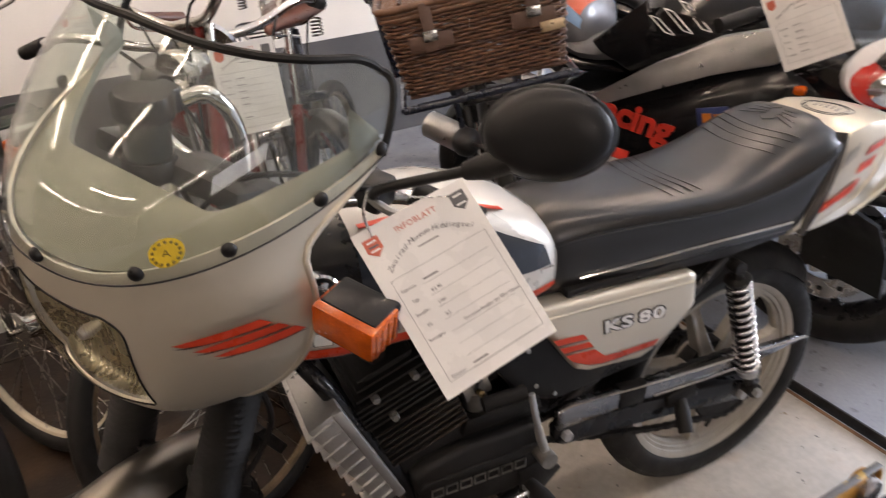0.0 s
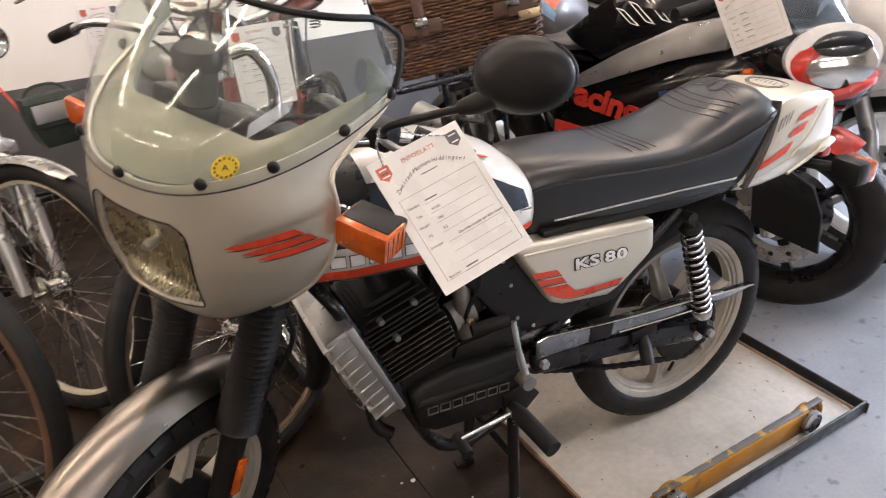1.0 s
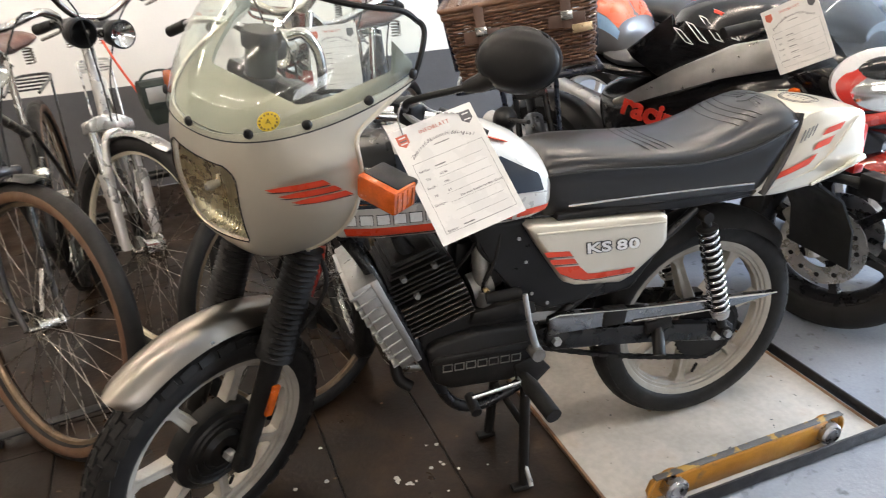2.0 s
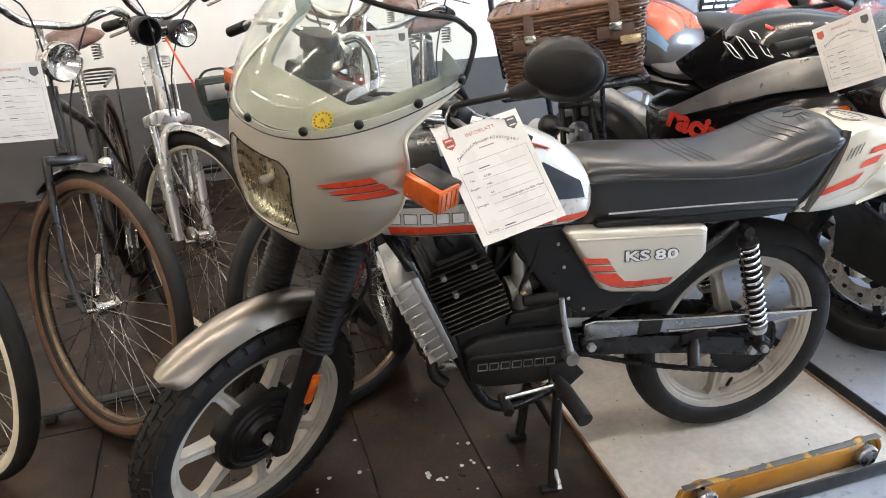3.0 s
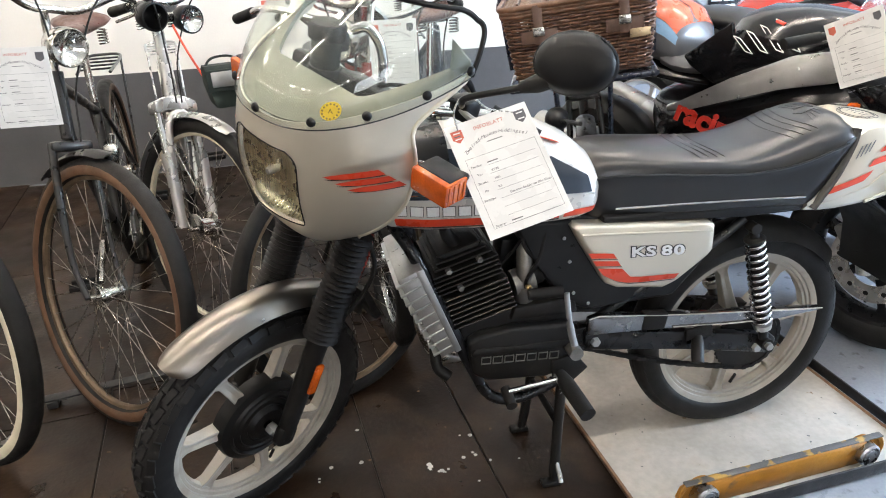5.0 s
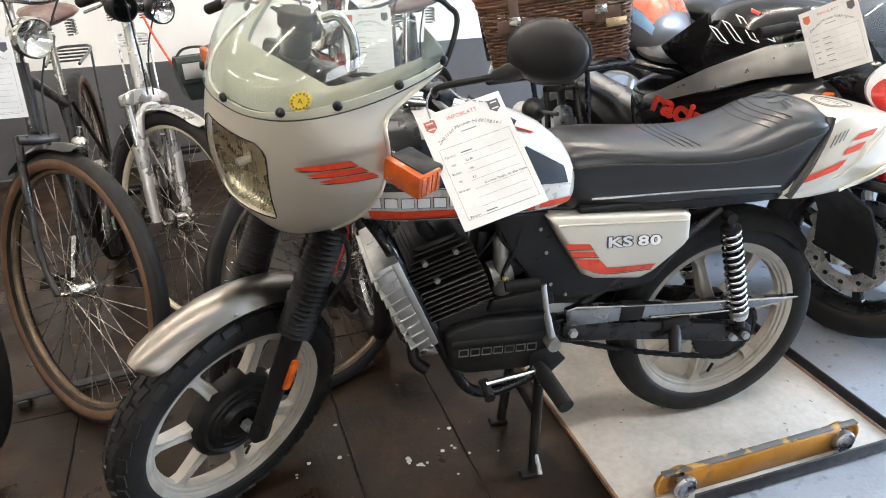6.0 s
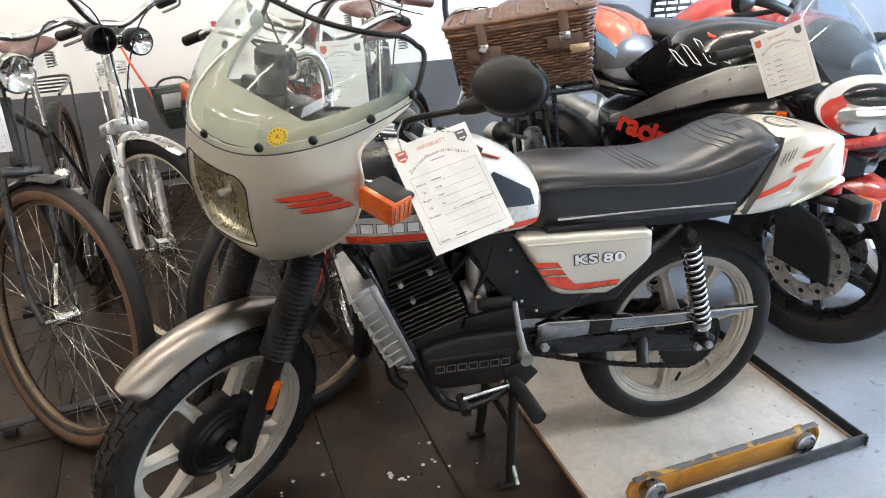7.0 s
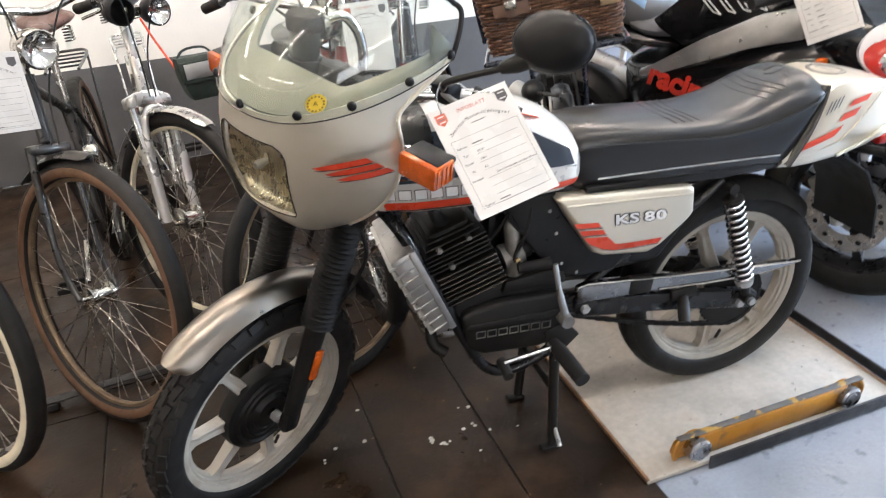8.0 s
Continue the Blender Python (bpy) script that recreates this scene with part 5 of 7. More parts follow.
part("guard_edge", tube([(-0.455, -0.106, 0.452), (-0.43, -0.106, 0.4565), (-0.20, -0.106, 0.4245), (0.165, -0.106, 0.3845)], 0.0028, 6), "chrome", guard)
part("guard_edge", tube([(-0.24, -0.106, 0.397), (-0.10, -0.106, 0.383), (0.03, -0.106, 0.374)], 0.0024, 6), "chrome", guard)
part("guard_strap", prism([(-0.315, 0.445), (-0.255, 0.437), (-0.262, 0.395), (-0.32, 0.40)], -0.108, -0.085, 0.003), "black_matt", guard)
part("passenger_rest", joined(tube([(-0.165, -0.095, 0.36), (-0.18, -0.125, 0.345), (-0.19, -0.150, 0.315)], [0.012, 0.0155, 0.0145], 14), box((-0.17, -0.106, 0.37), (0.07, 0.012, 0.03), 0.004, (0, -5, 0))), "rubber", moto, "black rubber passenger foot rest")
# chain links
path = []
for i in range(27):
    a = radians(90 - 180 * i / 26)
    path.append((0.088 * math.cos(a), 0.297 + 0.088 * math.sin(a)))
for i in range(1, 34):
    t = i / 33
    path.append((-0.455 * t, 0.209 + (0.352 - 0.209) * t - 0.012 * math.sin(math.pi * t)))
for i in range(1, 12):
    a = radians(-90 - 180 * i / 11)
    path.append((-0.455 + 0.030 * math.cos(a), 0.382 + 0.030 * math.sin(a)))
for i in range(1, 34):
    t = i / 33
    path.append((-0.455 + 0.455 * t, 0.412 + (0.385 - 0.412) * t))
chain_bm = []
for i, ((x0, z0), (x1, z1)) in enumerate(zip(path, path[1:])):
    L = math.hypot(x1 - x0, z1 - z0)
    chain_bm.append(box(((x0 + x1) / 2, -0.063, (z0 + z1) / 2), (L * 1.05, 0.013 if i % 2 else 0.009, 0.0095), 0.0, (0, -math.degrees(math.atan2(z1 - z0, x1 - x0)), 0)))
part("drive_chain", joined(*chain_bm), "black_matt", moto, "dark drive chain", smooth=20)

# shock absorbers
for s in (-1, 1):
    top, low = Vector((-0.073, s * 0.112, 0.635)), Vector((0.012, s * 0.112, 0.315))
    ax = (top - low).normalized()
    sh = part("shock_absorber", tube([low, low + ax * 0.055, low + ax * 0.20, top], [0.011, 0.013, 0.017, 0.009], 14), "black_matt", moto, "shock absorber with a bright chromed spring")
    e1 = Vector((0, 1, 0))
    e2 = ax.cross(e1)
    n = 13
    pts = []
    for i in range(n * 14 + 1):
        a = 2 * math.pi * i / 14
        pts.append(low + ax * (0.062 + 0.236 * i / (n * 14)) + 0.0205 * (math.cos(a) * e1 + math.sin(a) * e2))
    part("spring", tube(pts, 0.0042, 8), "chrome", sh, "bright chromed coil spring", smooth=80)
    part("top_cap", joined(tube([low + ax * 0.296, low + ax * 0.302, low + ax * 0.306], [0.023, 0.025, 0.018], 16), tube([low + ax * 0.30, top], [0.011, 0.011], 14), tube([top - e1 * 0.013, top + e1 * 0.013], 0.013, 16)), "black_matt", sh)
    part("spring_seat", tube([low + ax * 0.045, low + ax * 0.062], [0.020, 0.024], 16), "alu", sh)
    part("shock_eye", tube([low - e1 * 0.016, low + e1 * 0.016], 0.016, 14), "black_matt", sh)
    part("mount_nut", tube([low + Vector((0, s * 0.014, 0)), low + Vector((0, s * 0.026, 0))], 0.010, 6), "alu", sh)
# front brake cable and rear flap
part("brake_cable", tube(spline([fork_at(-0.05, 0.55), fork_at(-0.115, 0.44) + Vector((0.05, 0, 0)), fork_at(-0.115, 0.36) + Vector((0.06, 0, 0)), fork_at(-0.10, 0.29) + Vector((0.04, 0, 0))], 6), 0.005, 8), "rubber", moto, m=S)
part("speedometer_cable", tube(spline([fork_at(0.02, 0.52), fork_at(0.13, 0.36), fork_at(0.10, 0.12), fork_at(0.05, 0.02)], 6), 0.004, 8), "rubber", moto, m=S)
part("mud_flap", prism([(FW[0] + 0.262, 0.54), (FW[0] + 0.285, 0.53), (FW[0] + 0.335, 0.42), (FW[0] + 0.315, 0.415)], -0.05, 0.05, 0.003), "rubber", moto, m=S)


# ---- information sheets ----
def sheet(m, w, h, rows_, label, detail=True, group="information sheets"):
    """A laminated sheet; m takes its lower left corner, with x to the right and y up, to the world."""
    t = thing("information_sheet", label, "information sheet", m, group)
    bm = box((w / 2, h / 2, 0), (w, h, 0.0012), 0.0004, seg=1)
    part("paper", bm, "paper", t)
    z = 0.0009
    k = w / 0.154

    def bar(x, y, ww, hh, material="ink"):
        part("printed_line", box((x + ww / 2, y, z), (ww, hh, 0.0003)), material, t)
    if detail:
        for x in (0.018, w - 0.018):
            part("crest", prism([(x - 0.010 * k, h - 0.012), (x + 0.010 * k, h - 0.012), (x + 0.010 * k, h - 0.028), (x, h - 0.036), (x - 0.010 * k, h - 0.028)], z - 0.0002, z + 0.0002, 0, "z"), "ink_red" if x < w / 2 else "ink", t)
            for yy in (0.017, 0.023, 0.028):
                part("crest_mark", box((x, h - yy, z + 0.0003), (0.012 * k, 0.0022, 0.0002)), "paper" if yy != 0.023 else "ink", t)
    else:
        for x in (0.018, w - 0.018):
            part("crest", prism([(x - 0.009, h - 0.012), (x + 0.009, h - 0.012), (x + 0.009, h - 0.028), (x, h - 0.034), (x - 0.009, h - 0.028)], z - 0.0002, z + 0.0002, 0, "z"), "ink_red" if x < w / 2 else "ink", t)
    lettering("heading", "INFOBLATT", 0.0098 * k, Matrix.Translation((w / 2, h - 0.018 * k, z)), "ink_red", t, 0.0002, 0, 1.12)
    word = "Zweirad-Museum Hiddingsel"
    n = len(word)
    for i, ch in enumerate(word):
        if ch == " ":
            continue
        a = (i / (n - 1) * 2 - 1)
        lettering("heading_letter", ch, 0.0092 * k, Matrix.Translation((w / 2 + a * 0.056 * k, h - 0.036 * k - 0.020 * k * a * a, z)) @ Matrix.Rotation(-0.62 * a, 4, "Z"), "ink", t, 0.0002, 0.25)
    bar(w / 2 - 0.014 * k, h - 0.048 * k, 0.028 * k, 0.0013 * k)
    # ruled form
    x0, x1, y0, y1 = 0.014 * k, w - 0.010 * k, 0.016 * k, h - 0.068 * k
    for a, b, c, d in ((x0, y1, x1, y1), (x0, y0, x1, y0)):
        bar(a, b, c - a, 0.0004)
    for x in (x0, x1):
        part("printed_line", box((x, (y0 + y1) / 2, z), (0.0004, y1 - y0, 0.0003)), "ink", t)
    for i, (key, value) in enumerate(rows_):
        y = y1 - 0.0165 * k - i * 0.0158 * k
        if key:
            lettering("field_name", key, 0.0056 * k, Matrix.Translation((x0 + 0.014 * k, y, z)), "ink", t, 0.0002)
        if value == "-":
            bar(x0 + 0.034 * k, y + 0.001, 0.020 * k, 0.0018 * k)
        elif value:
            lettering("field_value", value, 0.0056 * k, Matrix.Translation((x0 + (0.034 + 0.0017 * len(value)) * k, y + 0.001, z)), "ink", t, 0.0002)
        bar(x0 + 0.032 * k, y - 0.004 * k, x1 - x0 - 0.040 * k, 0.00035)
    return t


FIELDS = [("Fabrikat:", "-"), ("Typ:", "KS 80"), ("Baujahr:", "1981"), ("PS:", "8,5"), ("Sonstiges:", "Das erste Baujahr der 80er Klasse"), ("", ""), ("", ""), ("Besitzer:", "-")]
_bl, _br, _tl = Vector((-0.757, -0.349, 0.799)), Vector((-0.606, -0.338, 0.832)), Vector((-0.802, -0.210, 0.958))
tag_m = basis(_bl, _br - _bl, _tl - _bl)
sheet(tag_m, 0.155, 0.216, FIELDS, "white laminated information sheet hanging on a bead chain")


def bead_chain(pts, n):
    t = thing("bead_chain", "fine silver bead chain holding an information sheet", "chain", group="bead chains")
    sp = spline(pts, 12)
    bms = []
    for i in range(n):
        p = sp[round(i / (n - 1) * (len(sp) - 1))]
        b = bmesh.new()
        bmesh.ops.create_icosphere(b, subdivisions=1, radius=0.0021)
        b.transform(Matrix.Translation(p))
        bms.append(b)
    part("beads", joined(*bms), "chrome", t)
    part("wire", tube(sp, 0.0006, 4), "chrome", t)


def on_tag(x, y):
    return tag_m @ Vector((x, y, 0.0018))


bead_chain([on_tag(0.022, 0.205), Vector((-0.783, -0.214, 0.985)), Vector((-0.772, -0.206, 1.006))], 26)
bead_chain([on_tag(0.125, 0.204), on_tag(0.085, 0.214) + Vector((0, 0, 0.010)), Vector((-0.745, -0.215, 1.006)), Vector((-0.768, -0.208, 1.008))], 24)

# ---- lifting platform under the rear wheel ----
LT = pose(-0.371, -0.328, 0, 0, 0, 3.4)
lift = thing("lift_platform", "low lift platform: pale plywood deck in a black steel frame", "lift platform", LT)
LX, LY = 0.796, 0.763
M["raw_edge"] = mat("raw_brown_board_edge", (0.20, 0.10, 0.045), 0.7, 0, 0.3, 20, 200, 0.2, 200)
M["chipped_top"] = mat("flaked_yellow_on_steel", (0.13, 0.125, 0.12), 0.5, 0.2, 0.25, 9, 200, 0.25, 150, stain=((0.48, 0.29, 0.07), 24, 0.52, 0.58))
deck = part("deck", box((LX / 2 - 0.01, LY / 2, 0.006), (LX - 0.02, LY - 0.01, 0.012), 0.002), "ply", lift, "pale worn plywood deck")
part("deck_edge", box((0.004, LY / 2, 0.0065), (0.008, LY - 0.012, 0.0125), 0.001), "raw_edge", deck)
part("deck_edge", box((LX - 0.020, LY / 2, 0.0065), (0.012, LY - 0.012, 0.0125), 0.001), "raw_edge", deck)
part("frame_rail", box((LX / 2 + 0.085, -0.008, 0.019), (LX - 0.16, 0.006, 0.038), 0.0015), "steel_black", lift, "black steel angle")
part("frame_rail", box((LX + 0.004, LY / 2 - 0.008, 0.016), (0.006, LY + 0.016, 0.032), 0.0015), "steel_black", lift, "black steel angle")
part("frame_rail", box((LX / 2, LY + 0.008, 0.022), (LX, 0.008, 0.044), 0.0015), "steel_black", lift, "black steel angle")
# channel-shaped yellow beam with open roller ends
BX0, BX1 = 0.088, 0.668
BEAM = pose(0, 0.020, 0)
beam = part("roller_beam", prism([(0.004, 0.014), (0.010, 0.012), (0.012, 0.075), (0.022, 0.077), (0.022, 0.0825), (0.006, 0.082), (0.003, 0.077)], BX0 + 0.065, BX1 - 0.06, 0.0008, "x", 1), "yellow_steel", lift, "chipped yellow steel beam", m=BEAM)
part("top_flange", box(((BX0 + BX1) / 2, 0.0125, 0.0845), (BX1 - BX0 - 0.02, 0.017, 0.004), 0.0012), "chipped_top", beam, "worn top edge with flaked paint", m=BEAM)
for x0, s in ((BX0, 1), (BX1, -1)):
    out = [(x0 + s * 0.004, 0.016), (x0 + s * 0.09, 0.016), (x0 + s * 0.09, 0.081), (x0 + s * 0.03, 0.081), (x0 + s * 0.006, 0.072), (x0 - s * 0.004, 0.044)]
    part("end_plate", prism(out if s > 0 else out[::-1], 0.016, 0.024, 0.002), "yellow_steel", beam, m=BEAM)
    part("end_cap", tube(spline([(x0 + s * 0.05, 0.014, 0.081), (x0 + s * 0.015, 0.012, 0.077), (x0, 0.012, 0.050), (x0 + s * 0.004, 0.012, 0.022)], 5), 0.0055, 8), "yellow_steel", beam, m=BEAM)
for x in (0.150, 0.612):
    r = part("roller", lathe([(0, -0.028), (0.019, -0.028), (0.020, -0.025), (0.026, -0.028), (0.031, -0.024), (0.0325, 0.010), (0.030, 0.018), (0, 0.018)], (x, 0.014, 0.046), "y", 32), "steel", lift, "bare steel roller", m=BEAM)
    part("roller_collar", lathe([(0.032, 0.004), (0.036, 0.006), (0.036, 0.016), (0.032, 0.018)], (x, 0.014, 0.046), "y", 32), "yellow_steel", r, m=BEAM)
# small dark specks trodden into the deck
rng = random.Random(4)
bm = bmesh.new()
for i in range(46):
    x, y, r = rng.uniform(0.05, 0.78), rng.uniform(0.08, 0.68), rng.choice((0.0012, 0.0016, 0.0024))
    b = bmesh.new()
    bmesh.ops.create_circle(b, cap_ends=True, segments=7, radius=r)
    b.transform(Matrix.Translation((x, y, 0.0124)) @ Matrix.Rotation(rng.uniform(0, 3), 4, "Z") @ Matrix.Diagonal((rng.uniform(0.7, 2.6), 1, 1, 1)))
    bm = joined(bm, b)
specks = part("deck_specks", bm, "ink", deck)
tagged(specks, kind="stuff")

# ---- bicycles along the wall ----
M["bk_black"] = mat("old_black_enamel", (0.012, 0.0115, 0.011), 0.35, 0, 0.3, 18, 200, 0.1, 200, 0.2, stain=((0.10, 0.06, 0.035), 26, 0.62, 0.85))
M["bk_silver"] = mat("silver_enamel", (0.58, 0.58, 0.56), 0.28, 0.7, 0.03, 8, 300, 0.0, 300, 0.3, 0.03)
M["bk_red"] = mat("dark_red_enamel", (0.20, 0.022, 0.016), 0.3, 0.0, 0.15, 14, 300, 0.03, 300, 0.4)
M["bk_blue"] = mat("dark_blue_enamel", (0.012, 0.017, 0.032), 0.3, 0.0, 0.15, 14, 300, 0.03, 300, 0.4)
M["brown_rubber"] = mat("brown_gum_rubber", (0.105, 0.052, 0.026), 0.55, 0, 0.25, 14, 260, 0.2, 200)
M["cream"] = mat("cream_tyre_wall", (0.66, 0.60, 0.46), 0.55, 0, 0.12, 14, 260, 0.1, 200, stain=((0.3, 0.24, 0.16), 20, 0.6, 0.9))
M["saddle_brown"] = mat("brown_saddle_leather", (0.095, 0.032, 0.02), 0.36, 0, 0.25, 16, 260, 0.2, 260, 0.1)
M["old_chrome"] = mat("old_chrome", (0.62, 0.60, 0.56), 0.2, 1.0, 0.15, 20, 300, 0.06, 300, 0, 0.1, stain=((0.22, 0.15, 0.10), 30, 0.62, 0.9))
M["spoke"] = mat("spoke_wire", (0.34, 0.32, 0.29), 0.3, 1.0, 0.2, 30)
M["grey_rim"] = mat("grey_rim_metal", (0.52, 0.52, 0.51), 0.28, 0.9, 0.12, 20, 200, 0.05, 300)
M["tan_rim"] = mat("rusty_rim_metal", (0.22, 0.16, 0.105), 0.42, 0.7, 0.3, 20, 200, 0.1, 300)


def wire_wheel(parent, c, m, r, tw, tyre_mat, wall_mat, rim_mat, label, n=36, hub_mat="old_chrome", hub_r=0.020, tread_mat=None):
    ty = part("tyre", ring(tyre_profile(r, r - tw * 1.05, tw, 7), c, 56), tread_mat or tyre_mat, parent, label, m=m)
    if wall_mat:
        for s in (-1, 1):
            rr = r - tw * 0.62
            part("tyre_wall", ring([(rr + tw * 0.30, s * (tw * 0.44)), (rr + tw * 0.15, s * (tw * 0.53)), (rr - tw * 0.15, s * (tw * 0.53)), (rr - tw * 0.32, s * (tw * 0.42))], c, 56), wall_mat, ty, m=m)
    ri = r - tw * 0.95
    rim = part("rim", ring([(ri + 0.004, -0.013), (ri + 0.006, -0.012), (ri - 0.002, -0.0105), (ri - 0.012, -0.008), (ri - 0.015, 0), (ri - 0.012, 0.008), (ri - 0.002, 0.0105), (ri + 0.006, 0.012), (ri + 0.004, 0.013)], c, 56), rim_mat, parent, m=m)
    hub = part("hub", lathe([(0.005, -0.052), (0.007, -0.05), (0.007, -0.036), (hub_r * 1.5, -0.034), (hub_r * 1.5, -0.029), (hub_r, -0.024), (hub_r * 0.9, 0), (hub_r, 0.024), (hub_r * 1.5, 0.029), (hub_r * 1.5, 0.034), (0.007, 0.036), (0.007, 0.05), (0.005, 0.052)], c, "y", 16), hub_mat, parent, m=m)
    bms = []
    for i in range(n):
        a = 2 * math.pi * i / n
        b = a + (0.42 if (i // 2) % 2 else -0.42)
        s = 1 if i % 2 else -1
        h = Vector(c) + Vector((hub_r * 1.4 * math.cos(b), s * 0.031, hub_r * 1.4 * math.sin(b)))
        e = Vector(c) + Vector(((ri - 0.012) * math.cos(a), s * 0.003, (ri - 0.012) * math.sin(a)))
        bms.append(tube([h, e], 0.00115, 4))
    part("spokes", joined(*bms), "spoke", rim, "thin wire spokes", m=m)
    return ty


def bicycle(label, hub, heading, steer, o):
    """A town bicycle. hub: the front hub on the plan; heading: degrees from -y; steer: degrees to its left. o: looks."""
    r = o.get("r", 0.36)
    tw = o.get("tw", 0.042)
    rk = radians(20)
    u = Vector((math.sin(rk), 0, math.cos(rk)))
    fa = Vector((-0.58, 0, r))
    base = Vector((-0.535, 0, r))
    Sb = Matrix.Translation(base) @ Matrix.Rotation(radians(steer), 4, u) @ Matrix.Translation(-base)
    rot = Matrix.Rotation(radians(90 + heading), 4, "Z") @ Matrix.Rotation(radians(o.get("lean", 0)), 4, "X")
    p = rot @ (Sb @ fa)
    at = Matrix.Translation((hub[0] - p.x, hub[1] - p.y, 0)) @ rot
    t = thing("bicycle", label, "bicycle", at, "old bicycles")
    fm, fork = o.get("frame", "bk_black"), o.get("fork", o.get("frame", "bk_black"))

    def ax(s, dx=0.0, y=0.0):
        return base + u * s + Vector((dx, y, 0))
    wire_wheel(t, tuple(fa), Sb, r, tw, o.get("tyre", "rubber"), o.get("wall"), o.get("rim", "old_chrome"), o.get("tyre_label", "black bicycle tyre"), hub_r=o.get("hub_r", 0.020), tread_mat=o.get("tread"))
    wire_wheel(t, (0.52, 0, r), None, r, tw, o.get("tyre", "rubber"), o.get("wall"), o.get("rim", "old_chrome"), o.get("tyre_label", "black bicycle tyre"), hub_r=0.03, tread_mat=o.get("tread"))
    # frame
    ht, hb_ = ax(o.get("head", 0.60)), ax(0.42)
    bb, st_, ra = Vector((0.05, 0, 0.285)), Vector((0.20, 0, 0.74)), Vector((0.52, 0, r))
    part("head_tube", tube([hb_, ht], 0.019, 12), fm, t)
    part("down_tube", tube(spline([hb_ + u * 0.02, (hb_ + bb) / 2 + Vector((0, 0, -0.03)), bb], 5) if o.get("low") else [hb_ + u * 0.02, bb], 0.0165, 12), fm, t)
    if o.get("low"):
        part("top_tube", tube(spline([ht - u * 0.03, (ht + bb) / 2 + Vector((-0.01, 0, 0.02)), Vector((0.09, 0, 0.43))], 5), 0.0145, 12), fm, t)
    else:
        part("top_tube", tube([ht - u * 0.03, st_ - Vector((0, 0, 0.03))], 0.0145, 12), fm, t)
    part("seat_tube", tube([bb, st_], 0.0155, 12), fm, t)
    for s in (-1, 1):
        part("chain_stay", tube([bb + Vector((0, s * 0.03, 0)), ra + Vector((0, s * 0.058, 0))], 0.009, 8), fm, t)
        part("seat_stay", tube([st_ + Vector((0.0, s * 0.018, -0.02)), ra + Vector((0, s * 0.058, 0))], 0.0075, 8), fm, t)
    # fork
    cr = ax(0.40)
    if o.get("suspension"):
        crown = prism([(-0.078, -0.022), (-0.078, 0.014), (-0.052, 0.022), (-0.026, 0.034), (0.026, 0.034), (0.052, 0.022), (0.078, 0.014), (0.078, -0.022), (0.044, -0.022), (0.030, -0.006), (-0.030, -0.006), (-0.044, -0.022)], -0.026, 0.026, 0.008, "x")
        part("fork_crown", crown, o.get("crown", fork), t, m=Sb @ Matrix.Translation(cr) @ Matrix.Rotation(rk, 4, "Y"))
    else:
        part("fork_crown", box(tuple(cr), (0.038, 0.115, 0.028), 0.010, (0, 20, 0)), o.get("crown", fork), t, m=Sb)
    if o.get("suspension"):
        for s in (-1, 1):
            part("fork_leg", tube([fa + Vector((0.03, s * 0.060, 0.0)), fa + Vector((0.03, s * 0.060, 0.0)) + u * 0.25], [0.016, 0.0225], 14), fork, t, m=Sb)
            part("fork_stanchion", tube([fa + Vector((0.03, s * 0.060, 0)) + u * 0.22, ax(0.41, 0, s * 0.058)], 0.0155, 12), "chrome", t, m=Sb)
        part("fork_arch", tube(spline([ax(0.18, -0.02, -0.058), ax(0.345, -0.03, -0.045), ax(0.385, -0.03, 0), ax(0.345, -0.03, 0.045), ax(0.18, -0.02, 0.058)], 6), 0.013, 10), fork, t, m=Sb)
    else:
        for s in (-1, 1):
            part("fork_blade", tube(spline([ax(0.41, 0, s * 0.050), ax(0.20, 0, s * 0.058), ax(0.08, -0.006, s * 0.058), fa + Vector((0, s * 0.056, 0))], 5), [0.0110] * 6 + [0.0098] * 5 + [0.0085] * 5, 10), fork, t, m=Sb)
    # stem and handlebar
    top = ax(o.get("stem", 0.76))
    part("stem", tube([ax(0.55), top - u * 0.002, top + Vector((-0.05, 0, 0.012))], 0.0115, 10), "old_chrome", t, m=Sb)
    w, back = o.get("bar_w", 0.29), o.get("bar_back", 0.19)
    g0 = top + Vector((-0.05, 0, 0.012))
    up = o.get("rise", 0.0)
    bar_pts = [g0 + Vector((back, -w, up)), g0 + Vector((back * 0.35, -w * 0.93, 0.035 + up)), g0 + Vector((-0.01, -w * 0.6, 0.055 + up * 0.9)), g0 + Vector((-0.005, -0.07, 0.005 + up * 0.15)), g0, g0 + Vector((-0.005, 0.07, 0.005 + up * 0.15)), g0 + Vector((-0.01, w * 0.6, 0.055 + up * 0.9)), g0 + Vector((back * 0.35, w * 0.93, 0.035 + up)), g0 + Vector((back, w, up))]
    hb = part("handlebar", tube(spline(bar_pts, 5), 0.011, 10), "old_chrome", t, "chromed swept handlebar", m=Sb)
    for s in (-1, 1):
        part("grip", tube([g0 + Vector((back * 0.55, s * w * 0.965, 0.022 + up)), g0 + Vector((back * 1.12, s * w * 1.01, -0.004 + up))], [0.014, 0.0165], 12), o.get("grip", "rubber"), hb, m=Sb)
        part("brake_lever", tube(spline([g0 + Vector((back * 0.2, s * w * 0.88, 0.03 + up)), g0 + Vector((back * 0.4, s * w * 0.97, 0.005 + up)), g0 + Vector((back * 0.95, s * w * 0.99, -0.03 + up))], 4), 0.0045, 8), "old_chrome", hb, m=Sb)
